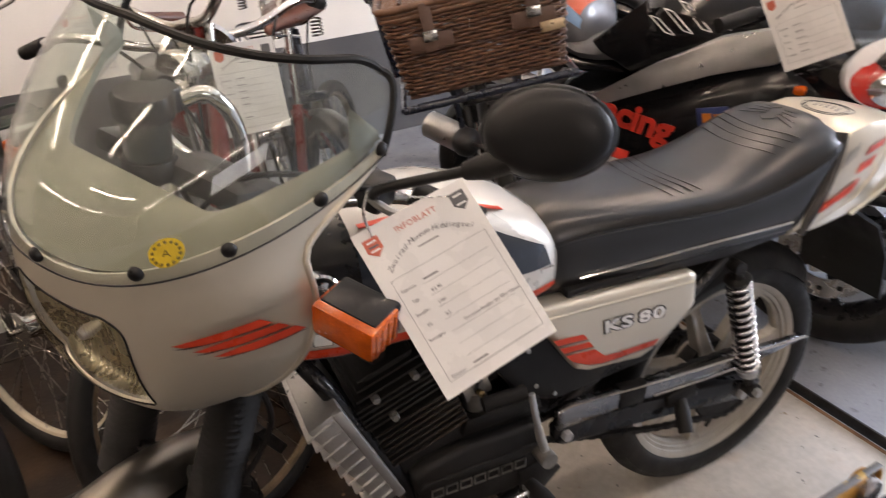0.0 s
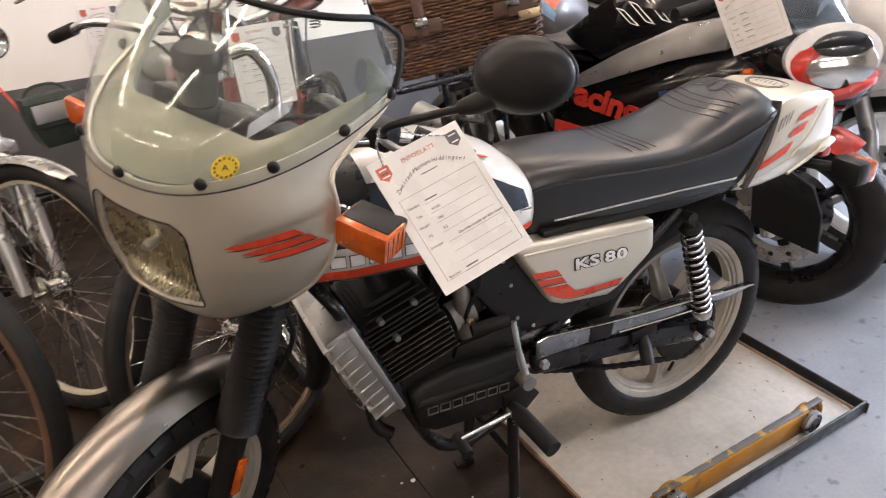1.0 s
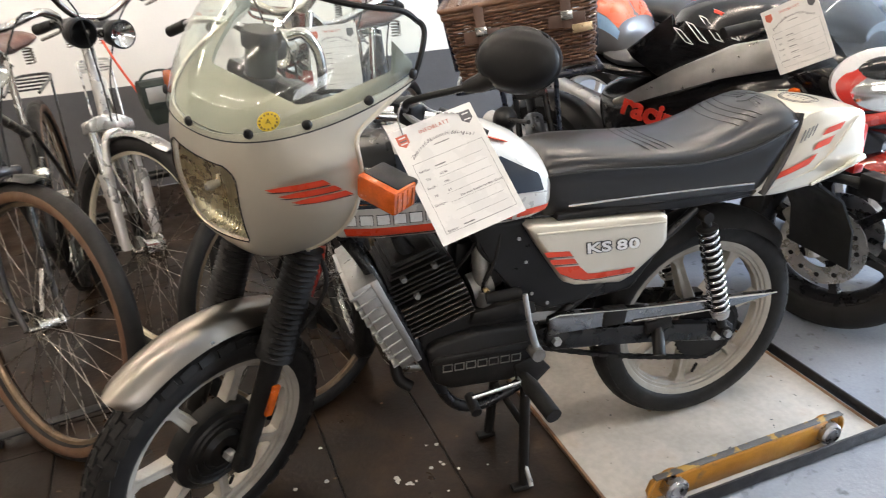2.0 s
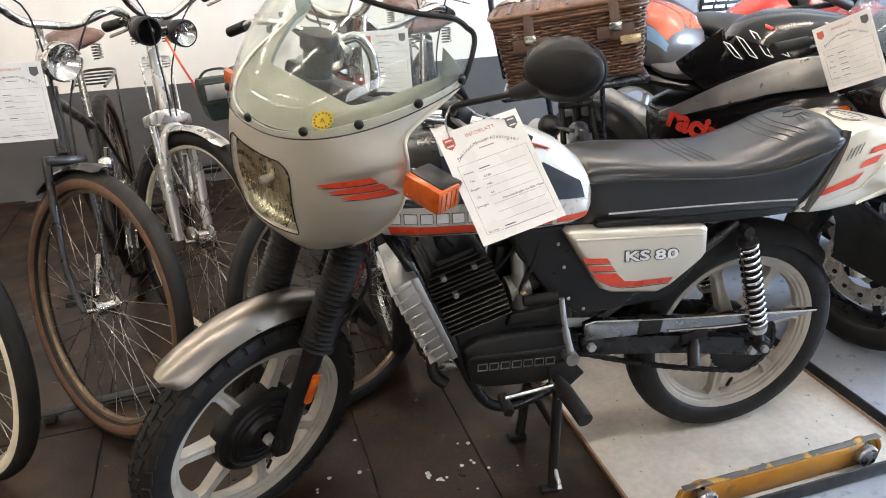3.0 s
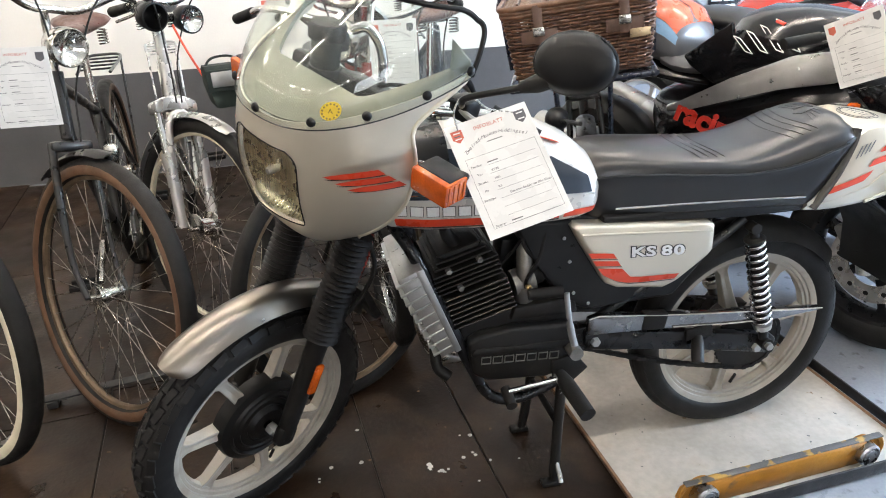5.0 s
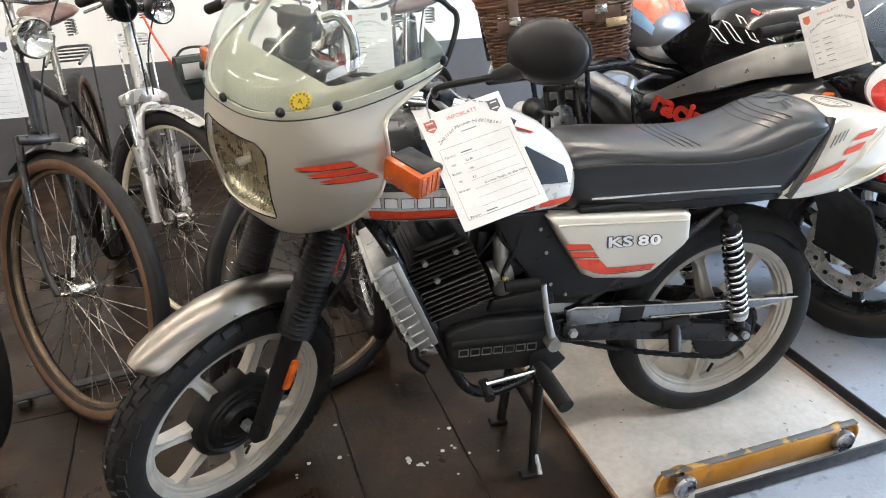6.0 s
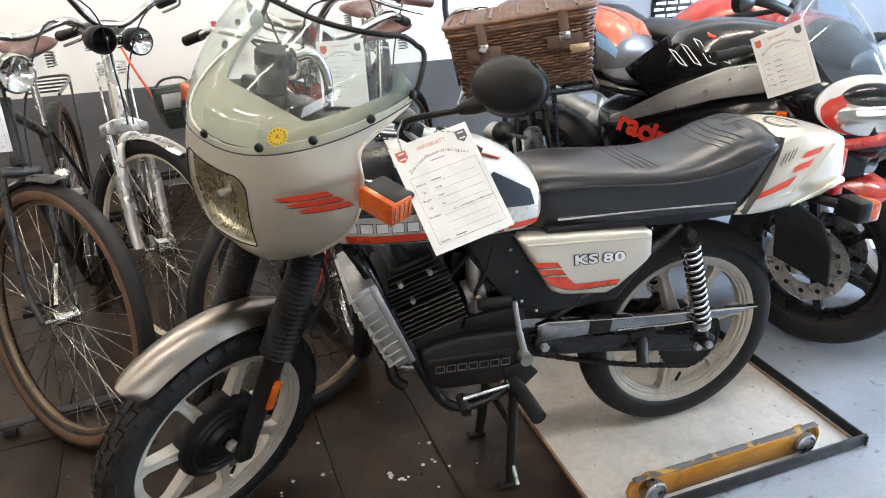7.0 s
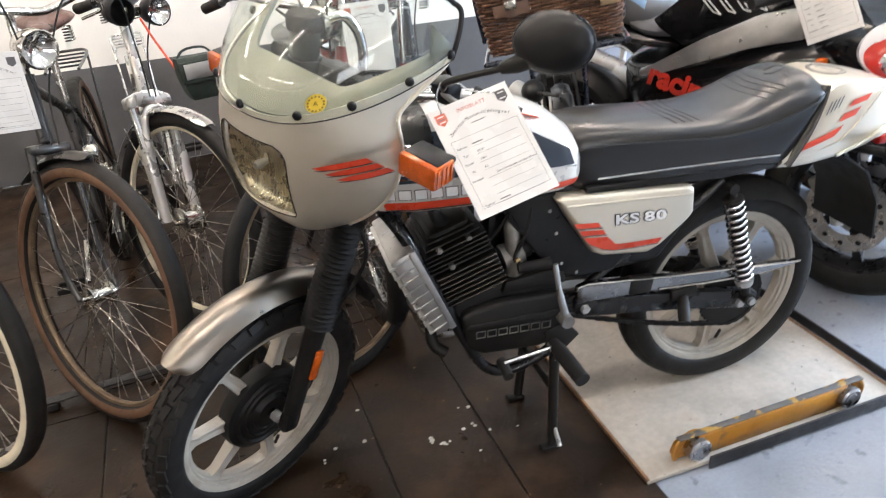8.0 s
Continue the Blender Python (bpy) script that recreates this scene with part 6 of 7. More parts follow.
    for k, s in enumerate((-1, 1)):
        part("brake_cable", tube(spline([g0 + Vector((0.02, s * w * 0.8, 0.04 + up)), g0 + Vector((-0.05, s * 0.09, 0.035 + 0.012 * k)), ax(0.58, -0.06, s * 0.02), ax(0.42, -0.045, s * 0.01)], 6), 0.0028, 6), "rubber", t, m=Sb)
    part("bell", lathe([(0, 0.022), (0.014, 0.019), (0.022, 0.008), (0.023, 0.0), (0, 0)], tuple(g0 + Vector((0.0, 0.10, 0.028))), "z", 18), "old_chrome", hb, m=Sb) if o.get("bell") else None
    # lamp
    lk = o.get("lamp", "chrome")
    lp = ax(o.get("lamp_s", 0.68), -0.075)
    if lk == "chrome":
        lamp_ = part("headlamp", lathe([(0, 0.055), (0.016, 0.05), (0.032, 0.03), (0.040, 0.0), (0.041, -0.02), (0.038, -0.026), (0.036, -0.022)], tuple(lp), "x", 24, k=1.28), "old_chrome", t, "bullet-shaped chromed headlamp", m=Sb)
        part("lamp_glass", lathe([(0, -0.032), (0.02, -0.029), (0.036, -0.022)], tuple(lp), "x", 24, k=1.28), "lens", lamp_, m=Sb).visible_shadow = False
        part("lamp_reflector", lathe([(0, 0.0), (0.018, -0.006), (0.036, -0.021)], tuple(lp), "x", 24, k=1.28), "chrome", lamp_, m=Sb)
        part("lamp_bracket", tube([lp + Vector((0.02, 0, -0.035)), lp + Vector((0.05, 0, -0.06))], 0.006, 8), "old_chrome", lamp_, m=Sb)
    elif lk == "pair":
        for y, mm_ in ((0.055, "plastic"), (-0.075, "plastic")):
            lamp_ = part("headlamp", lathe([(0, 0.065), (0.020, 0.058), (0.040, 0.030), (0.046, -0.006), (0.045, -0.022), (0.040, -0.024)], tuple(lp + Vector((0.0, y, 0.0))), "x", 24), mm_, t, "black round bicycle lamp", m=Sb)
            if y < 0:
                part("lamp_reflector", lathe([(0, 0.004), (0.020, -0.004), (0.040, -0.022)], tuple(lp + Vector((0.0, y, 0.0))), "x", 24), "chrome", lamp_, m=Sb)
                part("lamp_glass", lathe([(0, -0.030), (0.02, -0.027), (0.037, -0.022)], tuple(lp + Vector((0.0, y, 0.0))), "x", 24), "lens", lamp_, m=Sb).visible_shadow = False
        part("lamp_bracket", box(tuple(lp + Vector((0.03, -0.01, 0.0))), (0.03, 0.07, 0.028), 0.008), "old_chrome", t, m=Sb)
    # mudguards
    gm = o.get("guard")
    if gm:
        part("front_mudguard", mudguard(tuple(fa), r + 0.018, o.get("g0", 150), 15, tw + 0.018, 0.014, 22), gm, t, m=Sb)
        part("rear_mudguard", mudguard((0.52, 0, r), r + 0.018, 178, 5, tw + 0.018, 0.014, 22), gm, t)
        for s in (-1, 1):
            part("mudguard_stay", tube([fa + Vector((0, s * 0.05, 0)), fa + Vector((0.28, s * 0.03, 0.27))], 0.0022, 6), "old_chrome", t, m=Sb)
    if o.get("dynamo"):
        dn_ = fa + Vector((0.045, -0.036, r + 0.004))
        dy = part("dynamo", lathe([(0, 0.055), (0.006, 0.055), (0.006, 0.030), (0.010, 0.028), (0.019, 0.020), (0.021, 0.014), (0.021, -0.022), (0.017, -0.028), (0, -0.028)], tuple(dn_), "z", 18), "old_chrome", t, "dull metal bottle dynamo", m=Sb)
        part("dynamo_bracket", box(tuple(dn_ + Vector((0.035, 0.01, -0.01))), (0.07, 0.012, 0.012), 0.003), "bk_black", dy, m=Sb)
        part("front_mudguard", mudguard(tuple(fa), r + 0.022, 92, 40, tw + 0.016, 0.016, 18), "bk_black", t, m=Sb)
    # saddle
    sp = Vector((0.235, 0, o.get("saddle_z", 0.97)))
    part("seat_post", tube([st_, sp - Vector((0.0, 0, 0.02))], 0.0125, 10), "old_chrome", t)
    rows = []
    for x, w_, z, h in ((-0.15, 0.014, 0.004, 0.022), (-0.13, 0.022, 0.008, 0.03), (-0.06, 0.030, 0.006, 0.04), (0.0, 0.052, 0.004, 0.05), (0.06, 0.085, 0.012, 0.058), (0.10, 0.098, 0.018, 0.06), (0.125, 0.088, 0.014, 0.05), (0.135, 0.06, 0.004, 0.03)):
        row = []
        for j in range(14):
            a = 2 * math.pi * j / 14
            row.append((sp.x + x, sp.y + w_ * math.cos(a), sp.z + z + (h / 2) * math.sin(a) * (1 if math.sin(a) > 0 else 0.9)))
        rows.append(row)
    sad = part("saddle", loft(rows, True), o.get("saddle", "saddle_brown"), t, o.get("saddle_label", "brown leather saddle"), smooth=70)
    for s in (-1, 1):
        part("saddle_spring", tube([(sp.x + 0.09 + 0.016 * math.cos(i * 0.7), s * 0.06 + 0.016 * math.sin(i * 0.7), sp.z - 0.065 + 0.0011 * i) for i in range(48)], 0.003, 6), "old_chrome", sad)
    part("saddle_rail", tube([(sp.x - 0.12, 0, sp.z - 0.012), (sp.x, 0, sp.z - 0.04), (sp.x + 0.10, 0, sp.z - 0.065)], 0.005, 6), "old_chrome", sad)
    # rack
    if o.get("rack"):
        rz_ = 2 * r + 0.06
        rm = o["rack"]
        rk_ = part("rear_rack", tube(spline([(0.34, -0.055, rz_), (0.70, -0.065, rz_), (0.76, 0, rz_), (0.70, 0.065, rz_), (0.34, 0.055, rz_)], 6), 0.0055, 8), rm, t)
        for x in (0.42, 0.50, 0.58, 0.66):
            part("rack_bar", tube([(x, -0.06, rz_), (x, 0.06, rz_)], 0.004, 6), rm, rk_)
        for s in (-1, 1):
            part("rack_stay", tube([(0.68, s * 0.065, rz_), (0.53, s * 0.062, r)], 0.005, 6), rm, rk_)
    # cranks
    ch = part("chainwheel", lathe([(0.028, -0.050), (0.082, -0.050), (0.088, -0.048), (0.088, -0.045), (0.028, -0.045)], tuple(bb), "y", 36), "old_chrome", t)
    for s, a in ((-1, 0.6), (1, 0.6 + math.pi)):
        e = bb + Vector((0.165 * math.cos(a), s * 0.075, 0.165 * math.sin(a)))
        cr_ = part("crank", tube([bb + Vector((0, s * 0.062, 0)), e], [0.011, 0.008], 8), "old_chrome", t)
        part("pedal", joined(box(tuple(e + Vector((-0.028, s * 0.055, 0))), (0.020, 0.085, 0.020), 0.005), box(tuple(e + Vector((0.028, s * 0.055, 0))), (0.020, 0.085, 0.020), 0.005), tube([e, e + Vector((0, s * 0.10, 0))], 0.006, 8)), "rubber", cr_)
    if o.get("case"):
        part("chain_case", prism([(0.16, 0.32), (0.10, 0.385), (0.0, 0.385), (-0.06, 0.31), (-0.04, 0.23), (0.05, 0.185), (0.35, 0.27), (0.57, 0.32), (0.57, 0.40), (0.45, 0.41)], -0.066, -0.050, 0.006), o["case"], t)
    part("prop_stand", tube([(0.10, 0.05, 0.27), (0.16, 0.17, 0.012)], 0.009, 8), "bk_black", t)
    return t


bicycle("silver town bicycle with suspension fork and two lamps", (-1.394, 0.927), 9, 32, dict(r=0.365, tw=0.045, frame="bk_silver", fork="bk_silver", crown="bk_silver", suspension=True, lamp="pair", rim="cream", guard="bk_silver", g0=112, rack="bk_silver", saddle="plastic", saddle_label="black saddle", low=True, hub_r=0.034, bar_w=0.33, rise=0.075, head=0.66, stem=0.735, lamp_s=0.70))
bicycle("old black bicycle with brown tyres and chromed headlamp", (-1.615, 0.490), 6, 38, dict(dynamo=True, r=0.378, tw=0.048, tyre="brown_rubber", tread="rubber", wall="brown_rubber", rim="tan_rim", tyre_label="black tyre with brown gum walls", frame="bk_black", rack="bk_black", lamp="chrome", case="bk_black", saddle_z=0.98, guard=None))
bicycle("black bicycle with cream-walled tyres", (-1.98, 0.40), 24, 24, dict(r=0.375, tw=0.05, tyre="rubber", wall="cream", rim="grey_rim", tyre_label="black tyre with cream walls", frame="bk_black", low=True, lamp="chrome", rack="bk_black", case="bk_black"))
bicycle("dark red bicycle with worn chrome parts", (-0.97, 0.44), -30, -28, dict(r=0.355, tw=0.040, tyre="rubber", rim="tan_rim", frame="bk_red", guard=None, lamp="chrome", grip="saddle_brown", low=True))
bicycle("old dark blue bicycle with brown grips", (-0.52, 0.98), -3, 8, dict(r=0.36, tw=0.042, rim="old_chrome", frame="bk_blue", guard="bk_black", lamp="chrome", grip="saddle_brown", rack="bk_black", bar_w=0.33))

# ---- old red moped among the bicycles ----
def moped(at):
    t = thing("moped", "old moped with a dark red tank and chrome forks", "moped", at)
    r, fh, rh = 0.29, (-0.56, 0.0, 0.29), (0.56, 0.0, 0.29)
    for c in (fh, rh):
        wire_wheel(t, c, None, r, 0.062, "rubber", None, "old_chrome", "black moped tyre", 36, hub_r=0.045)
        part("mudguard", mudguard(c, r + 0.022, 150, 5, 0.10, 0.04, 24), "bk_black", t)
    for s in (-1, 1):
        part("fork_leg", tube([(fh[0], s * 0.062, 0.27), (-0.49, s * 0.062, 0.55), (-0.42, s * 0.062, 0.86)], [0.014, 0.018, 0.016], 12), "chrome", t, "chromed fork leg")
        part("rear_shock", tube([(0.54, s * 0.085, 0.30), (0.46, s * 0.085, 0.60)], 0.019, 10), "old_chrome", t)
    part("frame", joined(tube(spline([(-0.42, 0, 0.86), (-0.30, 0, 0.60), (-0.12, 0, 0.34), (0.15, 0, 0.32), (0.54, 0, 0.30)], 5), 0.022, 10), tube(spline([(-0.42, 0, 0.84), (-0.10, 0, 0.76), (0.30, 0, 0.66), (0.50, 0, 0.60)], 5), 0.022, 10)), "bk_black", t)
    part("tank", skin([(-0.40, 0.86, 0.80, 0.03), (-0.37, 0.93, 0.77, 0.08), (-0.28, 0.965, 0.75, 0.112), (-0.15, 0.955, 0.74, 0.112), (-0.02, 0.90, 0.73, 0.09), (0.05, 0.84, 0.74, 0.05)]), "bk_red", t, "dark red tank", smooth=60)
    lamp_ = part("headlamp", lathe([(0, 0.12), (0.03, 0.11), (0.065, 0.06), (0.076, 0.0), (0.076, -0.03), (0.07, -0.034)], (-0.47, 0.02, 0.985), "x", 28, k=1.1), "bk_red", t, "red headlamp shell with a chrome rim")
    part("lamp_rim", lathe([(0.078, -0.020), (0.082, -0.030), (0.074, -0.042), (0.066, -0.036)], (-0.47, 0.02, 0.985), "x", 28, k=1.1), "chrome", lamp_)
    part("lamp_reflector", lathe([(0, 0.0), (0.04, -0.012), (0.070, -0.034)], (-0.47, 0.02, 0.985), "x", 28, k=1.1), "chrome", lamp_)
    part("handlebar", tube(spline([(-0.26, -0.34, 1.03), (-0.36, -0.26, 1.06), (-0.42, -0.10, 1.02), (-0.42, 0.10, 1.02), (-0.36, 0.26, 1.06), (-0.26, 0.34, 1.03)], 6), 0.011, 10), "chrome", t, "wide chromed handlebar")
    for s in (-1, 1):
        part("grip", tube([(-0.30, s * 0.31, 1.045), (-0.22, s * 0.36, 1.02)], 0.016, 12), "rubber", t)
        part("control_cable", tube(spline([(-0.38, s * 0.20, 1.05), (-0.50, s * 0.13, 0.98), (-0.46, s * 0.05, 0.82), (-0.25, s * 0.04, 0.55)], 6), 0.004, 6), "rubber", t)
    part("seat", skin([(0.04, 0.80, 0.75, 0.05), (0.10, 0.83, 0.75, 0.10), (0.30, 0.835, 0.75, 0.125), (0.50, 0.84, 0.75, 0.12), (0.56, 0.81, 0.76, 0.08)]), "leather", t, "black seat", smooth=60)
    eng = part("engine", joined(box((-0.06, 0, 0.34), (0.24, 0.17, 0.16), 0.03, (0, 8, 0), 3), tube([(-0.12, 0, 0.40), (-0.20, 0, 0.58)], 0.045, 16)), "alu_dark", t, "dull alloy engine")
    for k in range(7):
        part("cooling_fin", box((-0.130 - 0.0105 * k, 0, 0.44 + 0.020 * k), (0.135, 0.135, 0.005), 0.001, (0, 27, 0), 1), "alu_dark", eng)
    part("exhaust_pipe", tube(spline([(-0.20, 0.03, 0.46), (-0.28, 0.08, 0.34), (-0.10, 0.13, 0.24), (0.30, 0.13, 0.24), (0.65, 0.13, 0.28)], 6), [0.014] * 12 + [0.028] * 13, 12), "worn_chrome", t)
    part("prop_stand", joined(tube([(0.02, -0.06, 0.28), (0.05, -0.17, 0.012)], 0.010, 8), tube([(0.02, 0.06, 0.28), (0.05, 0.17, 0.012)], 0.010, 8)), "bk_black", t)
    return t


moped(pose(-0.84, 1.22, 0) @ Matrix.Rotation(radians(93), 4, "Z"))

# red cord and green bag on the silver bicycle
cord = thing("red_cord", "thin red cord from a bicycle handlebar to a bag", "cord")
part("strand", tube(spline([(-1.385, 1.02, 1.01), (-1.355, 0.98, 0.945), (-1.308, 0.925, 0.858)], 8), 0.004, 6), "red", cord)
M["bag_green"] = mat("dark_green_canvas", (0.018, 0.03, 0.026), 0.7, 0, 0.2, 20, 300, 0.3, 400)
bag = thing("saddle_bag", "dark green canvas bag with a pale label", "bag", pose(-1.250, 0.945, 0.765, 0, 0, 18))
part("body", loft([[(x * k, y * k2, z) for x, y in ((-0.062, -0.035), (0.062, -0.035), (0.068, 0.0), (0.062, 0.035), (-0.062, 0.035), (-0.068, 0.0))] for k, k2, z in ((0.60, 0.8, 0.0), (0.78, 1.1, 0.02), (0.95, 1.15, 0.07), (1.0, 0.9, 0.115), (0.97, 0.5, 0.130))], True), "bag_green", bag)
part("flap", box((0.0, -0.041, 0.088), (0.128, 0.007, 0.066), 0.003, (-6, 0, 0)), "bag_green", bag)
part("label_patch", box((0.0, -0.046, 0.092), (0.100, 0.003, 0.046), 0.001, (-6, 0, 0)), "alu", bag)
part("strap", tube(spline([(-0.06, 0, 0.12), (-0.03, 0.0, 0.15), (0.03, 0, 0.15), (0.06, 0, 0.12)], 5), 0.004, 6), "bag_green", bag)
# low steel rail of the bicycle stand
rail = thing("bicycle_stand", "low dark steel rail of a bicycle stand", "bicycle stand")
part("rail", box((-1.62, 0.585, 0.028), (0.56, 0.035, 0.006), 0.001, (0, 0, 9)), "steel_black", rail)
for x in (-1.86, -1.38):
    part("foot", box((x, 0.585 + (x + 1.62) * 0.158, 0.015), (0.03, 0.05, 0.022), 0.002, (0, 0, 9)), "steel_black", rail)

# ---- delivery bicycle with a wicker hamper ----
def fork_carrier(t):
    """Black tube carrier over the front wheel, in the bicycle's own axes."""
    fr = part("front_carrier", tube(spline([(-0.80, -0.21, 0.844), (-0.80, 0.21, 0.844)], 2), 0.010, 10), "bk_blue", t, "dark carrier of bent tubes")
    for y in (-0.21, -0.07, 0.07, 0.21):
        part("carrier_bar", tube([(-0.80, y, 0.844), (-0.46, y, 0.844)], 0.008, 8), "bk_blue", fr)
    part("carrier_bar", tube([(-0.46, -0.21, 0.844), (-0.46, 0.21, 0.844)], 0.010, 8), "bk_blue", fr)
    part("carrier_hoop", tube(spline([(-0.47, -0.235, 0.844), (-0.465, -0.240, 1.0), (-0.46, -0.225, 1.12), (-0.46, -0.18, 1.142), (-0.46, 0.19, 1.138), (-0.46, 0.235, 1.12), (-0.465, 0.235, 1.0), (-0.47, 0.225, 0.844)], 5), 0.0105, 10), "bk_blue", fr)
    part("hoop_rail", tube([(-0.466, -0.238, 0.985), (-0.466, 0.158, 0.985)], 0.006, 8), "bk_blue", fr)
    for y in (-0.085, 0.085):
        part("carrier_stay", tube([(-0.70, y, 0.844), (-0.585, y * 0.75, 0.33)], 0.008, 8), "bk_blue", fr)


def delivery():
    t = bicycle("black delivery bicycle with a tube carrier and small lamp", (-0.071, 0.732), -21.3, 0, dict(lean=-7.8, r=0.33, tw=0.045, frame="bk_black", guard="bk_black", lamp="none", stem=0.72, rim="old_chrome", g0=120, bar_w=0.27, rack="bk_black", case="bk_black"))
    fork_carrier(t)
    return t


M["m_white_lens"] = mat("frosted_bulb", (0.75, 0.74, 0.70), 0.3)
deliv = delivery()
_at = deliv.matrix_basis.inverted() @ look((-0.318, 0.485, 0.752), (-1.03, -1.40, 1.15)) @ Matrix.Rotation(radians(90), 4, "Y")
_lamp = part("headlamp", lathe([(0, 0.050), (0.016, 0.045), (0.028, 0.028), (0.0335, 0.0), (0.035, -0.006), (0.033, -0.012), (0.030, -0.010)], (0, 0, 0), "x", 24), "plastic", deliv, "small round black lamp with a bright lens", m=_at)
part("lamp_reflector", lathe([(0, 0.006), (0.015, 0.002), (0.030, -0.009)], (0, 0, 0), "x", 24), "chrome", _lamp, m=_at)
part("bulb", lathe([(0, -0.008), (0.005, -0.006), (0.007, 0.002), (0, 0.004)], (0, 0, 0), "x", 12), "m_white_lens", _lamp, m=_at)
part("lamp_glass", lathe([(0, -0.018), (0.016, -0.016), (0.030, -0.010)], (0, 0, 0), "x", 24), "lens", _lamp, m=_at).visible_shadow = False
part("lamp_bracket", tube([(0.02, 0, 0), (0.06, 0, -0.02), (0.16, 0, -0.06)], 0.006, 8), "bk_black", _lamp, m=_at)
M["wicker"] = mat("brown_wicker", (0.135, 0.062, 0.030), 0.42, 0, 0.35, 30, 200, 0.2, 200, 0.15)
M["wicker_dark"] = mat("dark_brown_wicker", (0.075, 0.032, 0.017), 0.42, 0, 0.35, 30, 200, 0.2, 200, 0.15)
hamper = thing("wicker_hamper", "brown wicker hamper with leather straps on a bicycle carrier", "hamper", deliv.matrix_basis @ pose(-0.635, -0.005, 0.855, 0, 0, 0))


def hoop_pt(f, z, grow=0.0):
    """Round the hamper's rectangular wall: f in 0..1, height 0..0.2."""
    k = z / 0.195
    hx, hy, rc = 0.125 + 0.020 * k + grow, 0.195 + 0.024 * k + grow, 0.045
    per = [2 * (hy - rc), math.pi / 2 * rc, 2 * (hx - rc), math.pi / 2 * rc] * 2
    d = (f % 1.0) * sum(per)
    corners = [(-1, 1), (1, 1), (1, -1), (-1, -1)]
    pos = [((-hx, -(hy - rc)), (0, 1)), None, ((-(hx - rc), hy), (1, 0)), None, ((hx, hy - rc), (0, -1)), None, ((hx - rc, -hy), (-1, 0)), None]
    for i, L in enumerate(per):
        if d <= L or i == 7:
            if i % 2 == 0:
                (x, y), (dx, dy) = pos[i]
                return Vector((x + dx * d, y + dy * d, z))
            sx, sy = corners[i // 2]
            a0 = [math.pi, math.pi / 2, 0, -math.pi / 2][i // 2]
            a = a0 - d / rc
            return Vector((sx * (hx - rc) + rc * math.cos(a), sy * (hy - rc) + rc * math.sin(a), z))
        d -= L


NS = 48
for k in range(20):
    z = 0.008 + 0.0093 * k
    pts = []
    for i in range(NS * 4):
        f = i / (NS * 4)
        wave = 0.0036 * math.sin(2 * math.pi * (f * NS / 2 + 0.5 * (k % 2))) + random.uniform(-0.0006, 0.0006)
        p = hoop_pt(f, z, wave)
        p.z += random.uniform(-0.0010, 0.0010)
        pts.append(p)
    part("woven_rod", tube(pts, 0.0042, 5, True), "wicker" if k % 5 else "wicker_dark", hamper, smooth=80)
for i in range(NS):
    part("stake", tube([hoop_pt(i / NS, 0.0), hoop_pt(i / NS, 0.198)], 0.0032, 5), "wicker_dark", hamper)
part("hamper_base", box((0, 0, 0.004), (0.25, 0.39, 0.008), 0.003), "wicker_dark", hamper)
for z, r_ in ((0.196, 0.0085), (0.206, 0.0075)):
    part("braided_rim", tube([hoop_pt(i / 120, z, 0.002 + 0.0022 * math.sin(i * 1.7)) for i in range(120)], r_, 7, True), "wicker", hamper, smooth=80)
lid = part("lid", tube([hoop_pt(i / 120, 0.218, 0.004 + 0.002 * math.sin(i * 1.9)) for i in range(120)], 0.0095, 7, True), "wicker", hamper, "woven lid", smooth=80)
for i in range(35):
    part("lid_rod", tube([Vector((-0.145 + 0.0085 * i + 0.002, -0.215 + 0.43 * j / 40, 0.216 + 0.002 * math.sin(j * 1.6 + math.pi * (i % 2)) + 0.006 * math.sin(math.pi * j / 40))) for j in range(41)], 0.0044, 5), "wicker", lid, smooth=80)
for y in (-0.17, -0.085, 0, 0.085, 0.17):
    part("cross_rib", tube([(-0.14, y, 0.226), (0.14, y, 0.226)], 0.005, 6), "wicker_dark", lid)
M["strap"] = mat("brown_strap_leather", (0.10, 0.055, 0.038), 0.5, 0, 0.2, 20, 200, 0.2, 300)
for y in (-0.115, 0.125):
    strap = part("strap", tube([(0.05, -y, 0.232), (-0.12, -y, 0.232), (-0.158, -y, 0.220), (-0.166, -y, 0.17), (-0.163, -y, 0.115)], 0.014, 8, flat=0.22), "strap", hamper, "brown leather strap")
    part("buckle", box((-0.172, -y, 0.150), (0.006, 0.034, 0.026), 0.002), "old_chrome", strap)
    part("strap_patch", box((-0.158, -y, 0.135), (0.008, 0.105, 0.036), 0.003), "strap", strap)

M["brass"] = mat("pale_brass", (0.62, 0.48, 0.30), 0.35, 0.8, 0.15, 20)
part("name_plate", box((-0.163, -0.165, 0.108), (0.006, 0.056, 0.024), 0.001), "brass", hamper, "small pale brass plate")


